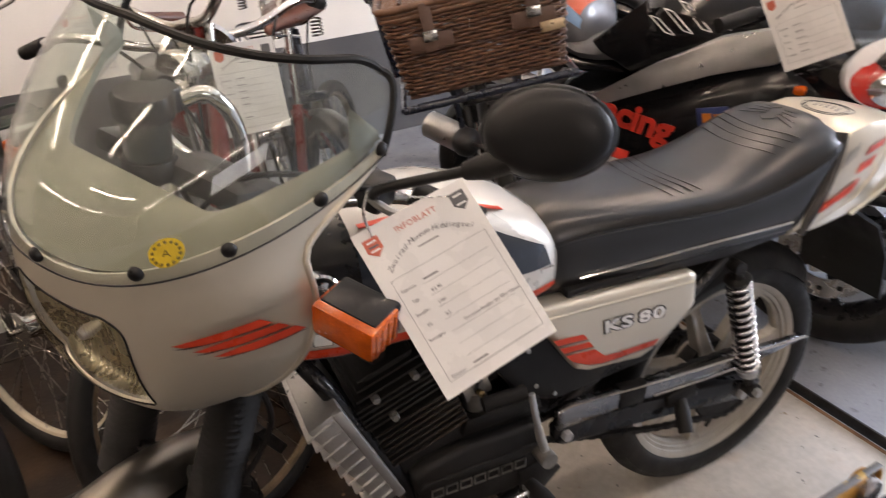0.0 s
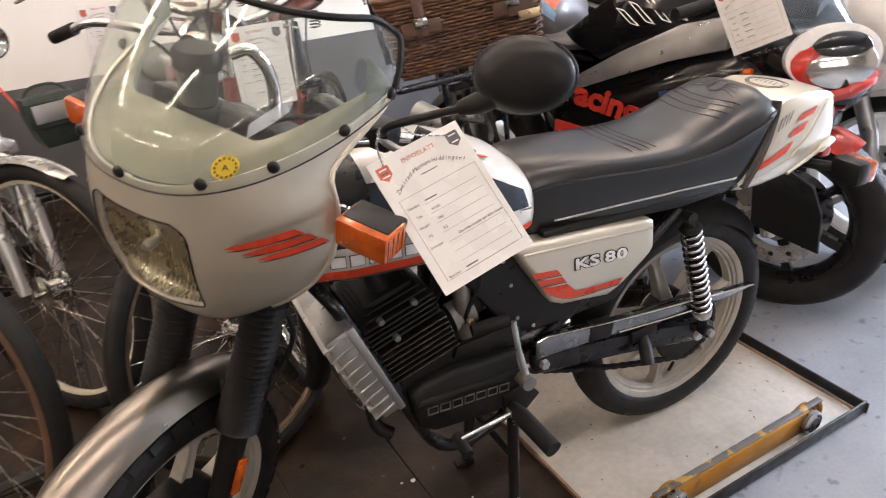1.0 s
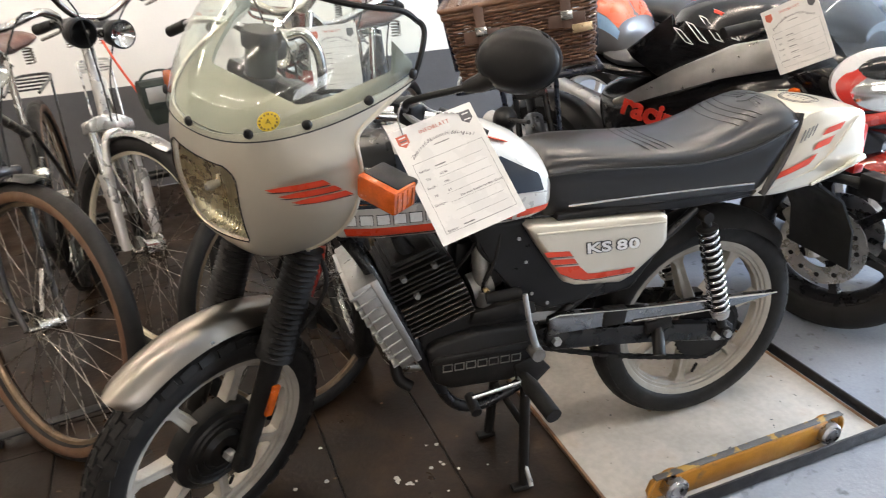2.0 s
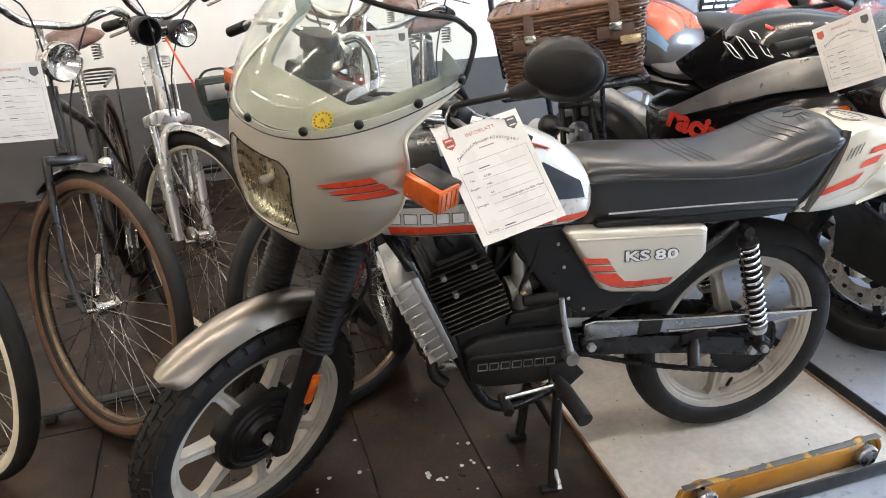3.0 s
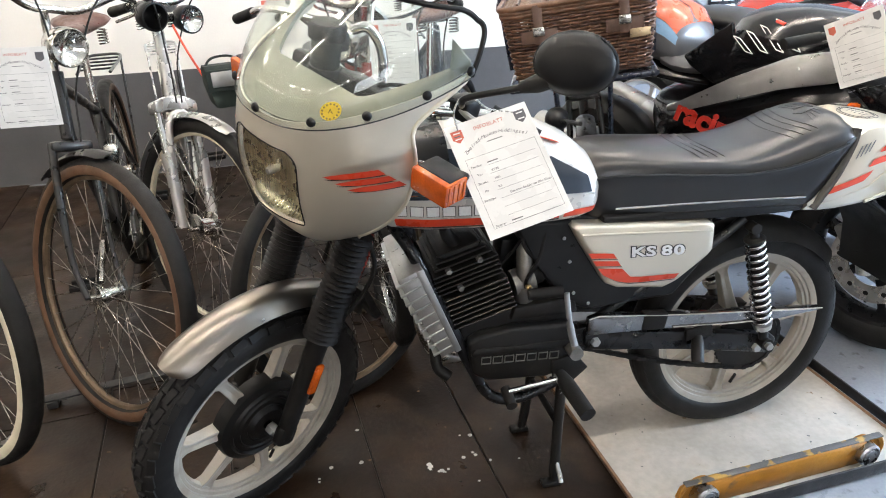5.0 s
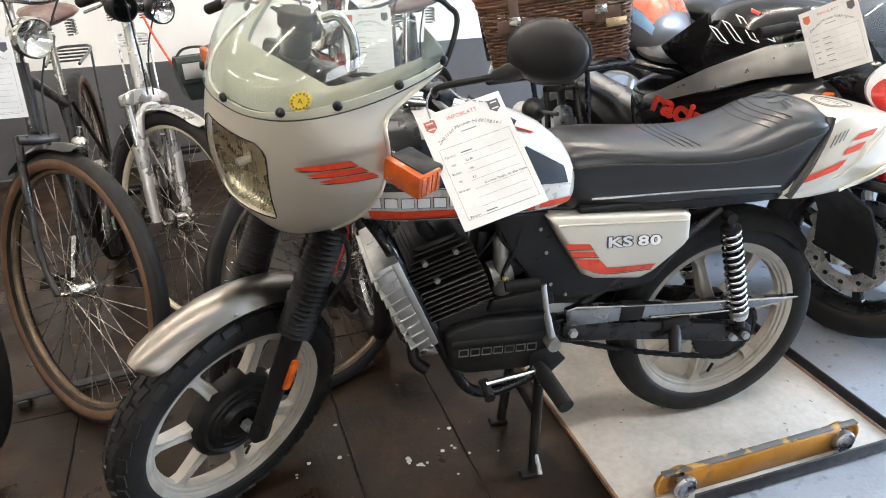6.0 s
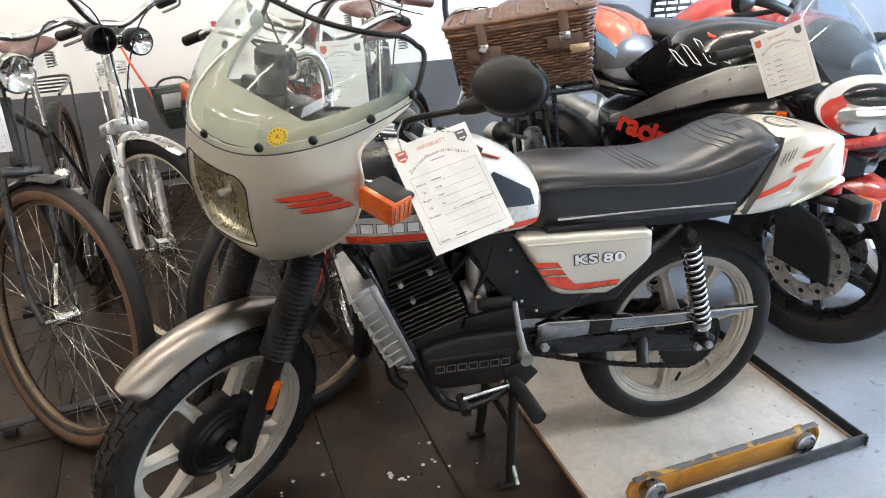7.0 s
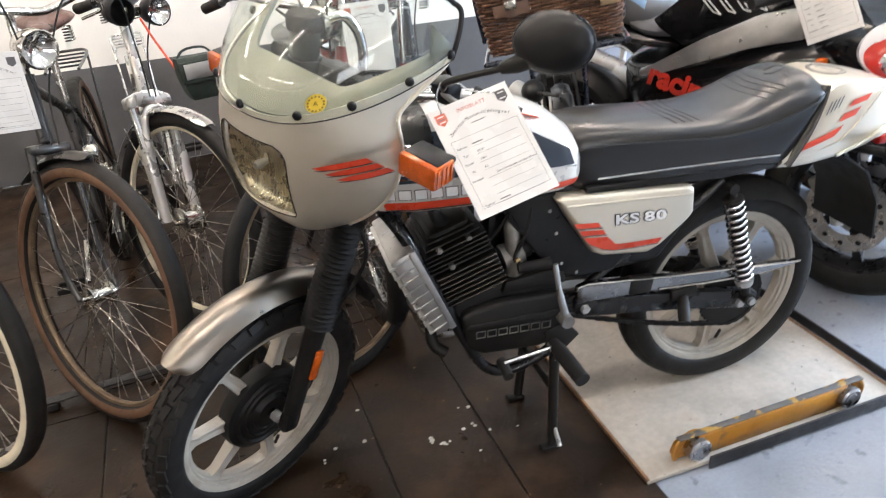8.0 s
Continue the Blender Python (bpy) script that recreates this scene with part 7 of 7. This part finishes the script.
# ---- other motorcycles ----
M["m_black"] = mat("gloss_black_fairing", (0.006, 0.006, 0.007), 0.15, 0, 0.2, 6, 300, 0, 0, 0.15, spec=0.4)
M["m_red"] = mat("gloss_red_fairing", (0.52, 0.035, 0.022), 0.22, 0, 0.1, 6, 300, 0, 0, 0.7)
M["m_white"] = mat("gloss_white_fairing", (0.74, 0.73, 0.70), 0.25, 0, 0.05, 6, 300, 0, 0, 0.6)
M["m_blue"] = mat("pale_blue_panel", (0.25, 0.42, 0.62), 0.3, 0, 0.1, 6)
M["m_letters"] = mat("bright_red_letters", (0.72, 0.05, 0.03), 0.35)
M["seat_grey"] = mat("worn_grey_seat_cover", (0.11, 0.11, 0.115), 0.55, 0, 0.15, 8, 300, 0.15, 300)
M["bike_screen"] = glass("clear_blue_grey_screen", (0.86, 0.92, 0.97), 0.02, 0.03)
M["orange"] = mat("orange_sticker", (0.70, 0.22, 0.03), 0.4)
M["navy"] = mat("navy_sticker", (0.03, 0.05, 0.16), 0.4)


def sport_bike(label, hub, fwd, c):
    """A faired motorcycle. hub: the front hub on the plan; fwd: where it points. c: colours and options."""
    f = Vector((*fwd, 0)).normalized()
    ang = math.atan2(-f.y, -f.x)
    rot = Matrix.Rotation(ang, 4, "Z")
    p = rot @ Vector((-0.60, 0, 0))
    at = Matrix.Translation((hub[0] - p.x, hub[1] - p.y, 0)) @ rot
    t = thing("motorcycle", label, "motorcycle", at, "parked motorcycles")
    r = c.get("r", 0.30)
    fh, rh = (-0.60, 0.0, r), (0.52, 0.0, r)
    wm = c.get("wheel", "alu_dark")
    cast_wheel(t, fh, None, r - 0.085, r, 0.105, 18, 6, wm=wm, label=c.get("wheel_label", "grey cast wheel rim"))
    cast_wheel(t, rh, None, r - 0.085, r, 0.130, 40, 6, wm=wm, label=c.get("wheel_label", "grey cast wheel rim"))
    for s in (-1, 1):
        part("brake_disc", joined(*[ring([(a, s * 0.066), (b, s * 0.066), (b, s * 0.070), (a, s * 0.070)], fh, 40) for a, b in ((0.072, 0.128), (0.03, 0.05))]), "steel", t, "drilled steel brake disc")
        for i in range(12):
            a = 2 * math.pi * i / 12
            part("disc_hole", lathe([(0, s * 0.0705), (0.008, s * 0.0705), (0.008, s * 0.0712), (0, s * 0.0712)], (fh[0] + 0.10 * math.cos(a), 0, fh[2] + 0.10 * math.sin(a)), "y", 8), "plastic", t) if s > 0 else None
        part("brake_caliper", box((fh[0] + 0.08, s * 0.085, fh[2] + 0.09), (0.075, 0.035, 0.055), 0.010, (0, 35, 0)), "alu_dark", t)
        part("fork_leg", tube([(fh[0] + 0.01, s * 0.092, fh[2] - 0.03), (fh[0] + 0.06, s * 0.092, fh[2] + 0.17), (fh[0] + 0.19, s * 0.092, fh[2] + 0.50)], [0.022, 0.026, 0.021], 12), c.get("fork", "alu"), t)
    part("front_mudguard", mudguard(fh, r + 0.022, c.get("g0", 165), 40, 0.125, 0.05, 22), c["guard"], t)
    part("tank", skin(c.get("tank_rows") or [(-0.40, 0.90, 0.80, 0.04), (-0.36, 0.955, 0.78, 0.11), (-0.28, 0.995, 0.76, 0.155), (-0.16, 1.005, 0.75, 0.17), (-0.05, 0.985, 0.74, 0.165), (0.04, 0.93, 0.73, 0.135), (0.10, 0.86, 0.72, 0.10)]), c["tank"], t, c.get("tank_label", ""))
    part("seat", skin(c.get("seat_rows") or [(0.02, 0.86, 0.79, 0.10), (0.10, 0.845, 0.78, 0.135), (0.22, 0.845, 0.775, 0.145), (0.32, 0.875, 0.785, 0.135), (0.42, 0.925, 0.83, 0.115), (0.56, 0.93, 0.85, 0.10), (0.66, 0.915, 0.865, 0.07)]), c.get("seat", "leather"), t, "black seat")
    part("tail_unit", skin(c.get("tail_rows") or [(0.10, 0.80, 0.72, 0.12), (0.30, 0.835, 0.735, 0.135), (0.50, 0.885, 0.79, 0.12), (0.68, 0.915, 0.84, 0.095), (0.78, 0.92, 0.87, 0.06)]), c["tail"], t)
    part("tail_lamp", box((0.785, 0, 0.893), (0.03, 0.10, 0.04), 0.008), "red_lens", t)
    body = part("fairing", skin(c.get("body", [(-0.70, 0.62, 0.56, 0.05), (-0.62, 0.80, 0.52, 0.13), (-0.50, 0.90, 0.44, 0.175), (-0.36, 0.90, 0.33, 0.19), (-0.16, 0.84, 0.27, 0.19), (0.04, 0.78, 0.27, 0.18), (0.14, 0.72, 0.32, 0.15)]), 24, 3.0), c["body_mat"], t, c.get("body_label", "glossy fairing"))
    part("nose", skin([(-0.76, 0.80, 0.70, 0.05), (-0.72, 0.865, 0.66, 0.11), (-0.62, 0.93, 0.65, 0.155), (-0.50, 0.965, 0.68, 0.165), (-0.42, 0.95, 0.74, 0.15)]), c["nose"], t)
    rows = []
    for i in range(9):
        u_ = i / 8
        x, z, w = -0.69 + 0.235 * u_, 0.89 + 0.225 * math.sin(u_ * math.pi / 2), 0.10 + 0.065 * math.sin(u_ * math.pi)
        rows.append([(x + 0.035 * (abs(q) ** 2), w * q, z - 0.09 * abs(q) ** 2.2) for q in (-1, -0.7, -0.35, 0, 0.35, 0.7, 1)])
    part("windscreen", thick(loft(rows), 0.002), c.get("screen", "bike_screen"), t, c.get("screen_label", "clear windscreen"), smooth=80).visible_shadow = False
    for s in (-1, 1):
        part("handlebar", tube([(-0.42, s * 0.12, 0.965), (-0.33, s * 0.30, 0.945)], 0.012, 10), "plastic", t)
        part("grip", tube([(-0.375, s * 0.21, 0.955), (-0.33, s * 0.305, 0.944)], 0.017, 12), "rubber", t)
        part("indicator", box((-0.50, s * 0.200, 0.785), (0.028, 0.034, 0.022), 0.009), "amber", t)
    part("engine", box((-0.05, 0, 0.42), (0.34, 0.28, 0.26), 0.04, (0, 12, 0), 3), "alu_dark", t)
    part("swinging_arm", joined(*[tube([(0.06, s * 0.10, 0.38), (0.54, s * 0.11, r)], [0.028, 0.022], 10) for s in (-1, 1)]), c.get("frame", "alu"), t)
    part("silencer", tube([(0.10, 0.14, 0.36), (0.30, 0.165, 0.40), (0.72, 0.175, 0.50)], [0.03, 0.05, 0.05], 16), "alu", t)
    part("rear_hugger", mudguard(rh, r + 0.02, 30, 140, 0.15, 0.05, 16), "plastic", t)
    for s in (-1, 1):
        part("side_beam", prism(c.get("beam") or [(-0.42, 0.86), (-0.36, 0.90), (0.10, 0.74), (0.20, 0.66), (0.14, 0.65), (-0.05, 0.745)], min(s * 0.165, s * 0.20), max(s * 0.165, s * 0.20), 0.008), c.get("frame", "alu"), t, "grey alloy frame beam")
    part("prop_stand", tube([(0.02, -0.12, 0.30), (0.06, -0.24, 0.012)], 0.011, 8), "steel_black", t)
    return t, body


def on_right(x, z, y):
    """A pose on a bike's right flank, reading from the tail to the nose."""
    return basis((x, y, z), (-1, 0, 0), (0, 0, 1))


F1 = (0.42, -0.91)
blk, body = sport_bike("black racing motorcycle with red letters and grey frame beam", (0.66, 0.22), F1, dict(tank="m_black", tail="m_black", guard="m_red", wheel="black_paint", wheel_label="black cast wheel rim", g0=124, seat="seat_grey", seat_rows=[(-0.06, 0.87, 0.79, 0.10), (0.02, 0.842, 0.775, 0.13), (0.08, 0.83, 0.77, 0.14), (0.14, 0.835, 0.77, 0.14), (0.20, 0.85, 0.78, 0.12)], tail_rows=[(0.0, 0.79, 0.72, 0.12), (0.20, 0.80, 0.735, 0.135), (0.50, 0.86, 0.79, 0.12), (0.68, 0.90, 0.84, 0.095), (0.78, 0.92, 0.87, 0.06)], beam=[(-0.44, 0.838), (-0.435, 0.925), (-0.30, 0.893), (-0.125, 0.806), (0.045, 0.706), (0.10, 0.682), (0.095, 0.658), (0.0, 0.686), (-0.13, 0.738), (-0.28, 0.795)], tank_rows=[(-0.48, 0.90, 0.80, 0.04), (-0.45, 0.96, 0.78, 0.11), (-0.37, 1.0, 0.76, 0.155), (-0.25, 1.015, 0.75, 0.17), (-0.13, 1.01, 0.74, 0.165), (-0.07, 0.988, 0.73, 0.15), (-0.045, 0.93, 0.72, 0.13), (-0.03, 0.85, 0.72, 0.10)], body_mat="m_black", nose="m_black", frame="alu", body=[(-0.70, 0.66, 0.60, 0.05), (-0.62, 0.80, 0.55, 0.13), (-0.50, 0.90, 0.50, 0.175), (-0.36, 0.88, 0.44, 0.19), (-0.16, 0.80, 0.38, 0.195), (0.02, 0.74, 0.38, 0.19), (0.16, 0.72, 0.46, 0.15), (0.22, 0.70, 0.56, 0.10)]))
lettering("racing_letters", "racing", 0.108, on_right(-0.065, 0.652, 0.1985) @ Matrix.Rotation(radians(-11), 4, "Z"), "m_letters", body, 0.002, 0.10, 0.98, 0.004, "bright red letters")
part("red_panel", box((0.02, 0.193, 0.51), (0.16, 0.006, 0.10), 0.001, (0, -8, 0)), "m_letters", body, "red sticker")
part("plain_bar", box((0.02, 0.1975, 0.515), (0.12, 0.002, 0.028), 0.0, (0, -8, 0)), "m_white", body)
part("sticker", box((-0.30, 0.1935, 0.685), (0.085, 0.004, 0.055), 0.001, (0, 12, 0)), "navy", body, "navy and orange sticker")
part("sticker_patch", joined(box((-0.285, 0.196, 0.68), (0.024, 0.003, 0.030), 0.0, (0, 12, 0)), box((-0.315, 0.196, 0.683), (0.024, 0.003, 0.030), 0.0, (0, 12, 0))), "orange", body)


def tank_flank(x, z):
    q = min(0.98, abs(z - 0.88) / 0.13)
    return (x, 0.168 * (1 - q ** 2.6) ** (1 / 2.6) * (1 - 0.16 * q * q if z > 0.88 else 1) + 0.004, z)


for k in range(4):
    x, z, L = -0.125 - 0.043 * k, 0.900 + 0.011 * k, 0.052 + 0.014 * k
    out = []
    for a, b in ((0, 0), (L, 0), (L, 1), (0, 1)):
        out.append(tank_flank(x - a * 0.95 - 0.026 * b + 0.6 * L, z - a * 0.75 - 0.006 * b + 0.5 * L))
    part("outline_bar", tube([Vector(out[i]).lerp(Vector(out[(i + 1) % 4]), f / 4) for i in range(4) for f in range(4)], 0.0016, 5, True), "m_white", blk)
part("red_mark", tube([tank_flank(-0.205, 0.975), tank_flank(-0.235, 0.968)], 0.006, 6), "m_letters", blk)
# single-seat hump with an orange top and a pale blue band
M["hump_orange"] = mat("satin_orange_red_hump", (0.62, 0.115, 0.045), 0.3, 0, 0.1, 8, 300, 0, 0, 0.4)
M["hump_grey"] = mat("satin_grey_seat_hump", (0.13, 0.13, 0.135), 0.42, 0, 0.15, 8, 300, 0.1, 300, 0.2)
HUMP = [(0.135, 0.87, 0.80, 0.09), (0.152, 0.93, 0.785, 0.12), (0.185, 0.972, 0.78, 0.135), (0.25, 1.0, 0.79, 0.138), (0.36, 1.015, 0.80, 0.132), (0.50, 1.005, 0.83, 0.115), (0.64, 0.975, 0.86, 0.088), (0.74, 0.94, 0.88, 0.05)]
hump = part("seat_hump", skin(HUMP, 28), "hump_grey", blk, "grey seat hump with orange top and pale blue band")


def hump_strip(x0, x1, fractions, side):
    """A strip on the hump's flank between two stations; fractions run from its base to its crest."""
    rows = []
    for i in range(13):
        x = x0 + (x1 - x0) * i / 12
        for (xa, ta, ba, wa), (xb, tb, bb, wb) in zip(HUMP, HUMP[1:]):
            if xa <= x <= xb:
                u = (x - xa) / (xb - xa)
                zt, zb, w = ta + (tb - ta) * u, ba + (bb - ba) * u, wa + (wb - wa) * u
        rows.append([(x, side * (w * (1 - abs(2 * f - 1) ** 2.6) ** (1 / 2.6) + 0.004), zb + (zt - zb) * f + 0.004) for f in fractions])
    return loft(rows)


for s_ in (-1, 1):
    part("hump_band", hump_strip(0.146, 0.34, (0.58, 0.62, 0.68, 0.74, 0.79), s_), "m_blue", hump, "pale blue band")
    part("hump_top", hump_strip(0.150, 0.62, (0.80, 0.86, 0.91, 0.95, 0.98, 0.995, 1.0), s_), "hump_orange", hump, "orange top")
for s_ in (-1, 1):
    part("side_panel", prism([(-0.075, 0.965), (-0.04, 0.935), (0.085, 0.842), (0.06, 0.815), (-0.04, 0.765), (-0.12, 0.80)], min(s_ * 0.135, s_ * 0.152), max(s_ * 0.135, s_ * 0.152), 0.006), "m_black", blk)
part("instrument_panel", skin([(-0.62, 0.95, 0.90, 0.09), (-0.55, 1.015, 0.90, 0.12), (-0.48, 1.03, 0.91, 0.115), (-0.44, 1.0, 0.92, 0.09)]), "plastic", blk, "black instrument panel behind the screen")
part("chin", skin([(-0.775, 0.765, 0.735, 0.05), (-0.74, 0.768, 0.705, 0.105), (-0.66, 0.745, 0.68, 0.150), (-0.58, 0.73, 0.66, 0.165)]), "m_red", blk, "red chin below the headlamp")
# almond-shaped lamp in a red and white surround
LAMP = pose(-0.680, 0.098, 0.815) @ Matrix.Rotation(radians(-50), 4, "Z") @ Matrix.Rotation(radians(10), 4, "Y") @ Matrix.Scale(1.12, 4)


def lamp_dome(r, deep, dy, dz, sy, sz, dx=0.0, back=0.03):
    """A shallow dome stretched sideways, facing -x."""
    bm = lathe([(0, -deep), (r * 0.35, -deep * 0.9), (r * 0.7, -deep * 0.58), (r * 0.92, -deep * 0.2), (r, 0.0), (r * 0.97, back), (0, back)], (0, 0, 0), "x", 36)
    bmesh.ops.scale(bm, vec=(1, sy, sz), verts=bm.verts)
    bm.transform(LAMP @ Matrix.Translation((dx, dy, dz)))
    return bm


eye = part("headlamp", lamp_dome(0.088, 0.018, 0.0, 0.004, 1.28, 0.86), "m_white", blk, "almond-shaped headlamp in a red and white surround", smooth=60)
part("red_surround", lamp_dome(0.078, 0.020, 0.006, -0.006, 1.24, 0.80, -0.004), "m_red", eye, smooth=60)
part("dark_brow", lamp_dome(0.062, 0.020, -0.010, 0.022, 1.20, 0.62, -0.010), "m_black", eye, smooth=60)
part("lamp_reflector", lamp_dome(0.072, 0.012, -0.010, -0.014, 1.16, 0.76, -0.0145), "chrome", eye, smooth=60)
part("lamp_glass", lamp_dome(0.073, 0.026, -0.010, -0.014, 1.16, 0.76, -0.0165, 0.006), "lens", eye, smooth=60).visible_shadow = False

wht, body = sport_bike("white sport motorcycle with red lettering bars and white wheels", (1.13, 0.22), F1, dict(r=0.315, tank="m_white", tail="m_black", guard="m_white", body_mat="m_white", nose="m_white", wheel="m_white", wheel_label="white cast wheel rim", fork="alu", tank_rows=[(-0.40, 0.84, 0.76, 0.04), (-0.36, 0.87, 0.74, 0.11), (-0.28, 0.895, 0.72, 0.15), (-0.16, 0.90, 0.70, 0.16), (-0.05, 0.88, 0.69, 0.155), (0.04, 0.85, 0.68, 0.13), (0.10, 0.82, 0.68, 0.10)], body=[(-0.66, 0.72, 0.66, 0.05), (-0.58, 0.86, 0.62, 0.13), (-0.46, 0.92, 0.58, 0.16), (-0.32, 0.90, 0.50, 0.165), (-0.16, 0.84, 0.42, 0.165), (0.04, 0.78, 0.40, 0.16), (0.14, 0.72, 0.44, 0.13)]))
for k in range(6):
    part("plain_bar", box((-0.30 - 0.042 * k, 0.1655 - 0.0012 * k * k * 0.4, 0.80 - 0.012 * k), (0.034, 0.006, 0.042), 0.001, (0, -16, 0)), "m_letters", body)
for k in range(2):
    part("guard_mark", box((-0.50 + 0.02 * k, 0.062, 0.60 - 0.012 * k), (0.07, 0.004, 0.008), 0.0, (0, 24, 0)), "black_line", wht)

red, body = sport_bike("red and white motorcycle with a clear windscreen", (1.16, 0.84), (0.40, -0.92), dict(tank="m_red", tail="m_red", guard="m_red", body_mat="m_red", nose="m_red", wheel="m_white", wheel_label="white cast wheel rim"))
for s_ in (-1, 1):
    stalk = part("mirror_stalk", tube(spline([(-0.47, s_ * 0.10, 0.955), (-0.43, s_ * 0.19, 0.995), (-0.38, s_ * 0.27, 1.02)], 5), 0.012, 10, flat=1.6), "plastic", red)
    part("mirror", skin([(-0.42, 1.02, 0.99, 0.02), (-0.40, 1.045, 0.965, 0.055), (-0.375, 1.05, 0.96, 0.06), (-0.365, 1.045, 0.965, 0.055)]), "plastic", stalk, m=Matrix.Translation((0, s_ * 0.30, 0.01)))
    part("fairing_trim", box((-0.455, s_ * 0.06, 0.955), (0.035, 0.03, 0.10), 0.008, (0, -20, 0)), "plastic", red)
part("tail_panel", box((0.55, 0.118, 0.865), (0.18, 0.012, 0.05), 0.004, (0, -12, 0)), "m_blue", red, "pale blue side panel")
part("tail_panel", box((0.68, 0.102, 0.90), (0.14, 0.012, 0.05), 0.004, (0, -8, 0)), "m_white", red, "white side panel")

# sheets on the other machines
sheet(basis((0.396, 0.243, 0.832), (0.056, -0.122, 0.065), (-0.025, 0.053, 0.163)), 0.150, 0.176, [("Fabrikat:", "-"), ("Typ:", "-"), ("Baujahr:", "-"), ("PS:", "-"), ("Sonstiges:", "-"), ("", ""), ("", ""), ("Besitzer:", "-")], "white laminated information sheet on the black motorcycle", False)
sheet(basis((-1.735, 0.445, 0.868), (0.10, 0.012, -0.004), (0.0, 0.0, 0.17)), 0.135, 0.185, [("Fabrikat:", "-"), ("Typ:", "-"), ("Baujahr:", "-"), ("", ""), ("Sonstiges:", "-"), ("", ""), ("", ""), ("Besitzer:", "-")], "white laminated information sheet on a bicycle handlebar", False)
sheet(basis((-1.125, 1.30, 0.88), (0.10, 0.0, 0.0), (0.01, 0.02, 0.2)), 0.12, 0.17, [("Fabrikat:", "-"), ("Typ:", "-"), ("", "-"), ("", "-")], "white information sheet hanging behind the silver bicycle", False)
sheet(basis((-0.83, 0.55, 0.86), (0.12, 0.0, 0.0), (-0.004, 0.02, 0.2)), 0.13, 0.185, [("Fabrikat:", "-"), ("Typ:", "-"), ("Baujahr:", "-"), ("", "-"), ("Sonstiges:", "-"), ("", ""), ("", "-")], "white information sheet seen through the windscreen", False)

# dark printed board on the wall
board = thing("wall_board", "dark printed board with pale lines on the wall", "wall board", pose(1.70, 2.708, 0.79))
part("board", box((0, 0, 0), (0.36, 0.012, 0.30), 0.002), "black_paint", board)
for k in range(7):
    for i in range(4):
        part("plain_bar", box((-0.13 + 0.085 * i + 0.01 * (k % 2), -0.007, 0.12 - 0.038 * k), (0.07, 0.002, 0.018)), "alu", board)

# spilt paint specks on the floor plates
bm = bmesh.new()
for cx, cy, n, sp in ((-0.80, 0.0, 9, 0.045), (-0.71, 0.03, 3, 0.02), (-0.98, 0.2, 1, 0.01), (-0.70, 0.10, 2, 0.02), (-1.05, 0.05, 4, 0.12), (-0.62, -0.05, 3, 0.1)):
    for i in range(n):
        x, y, r_ = cx + random.uniform(-1, 1) * sp, cy + random.uniform(-0.6, 0.6) * sp, random.uniform(0.003, 0.0075)
        vs = [bm.verts.new((x + r_ * (0.75 + 0.4 * random.random()) * math.cos(a), y + r_ * (0.75 + 0.4 * random.random()) * math.sin(a), 0.0012)) for a in (2 * math.pi * k / 9 for k in range(9))]
        bm.faces.new(vs)
sp_ = part("paint_specks", bm, "m_white")
tagged(sp_, "small dried specks of white paint on the floor", "paint specks", kind="stuff")
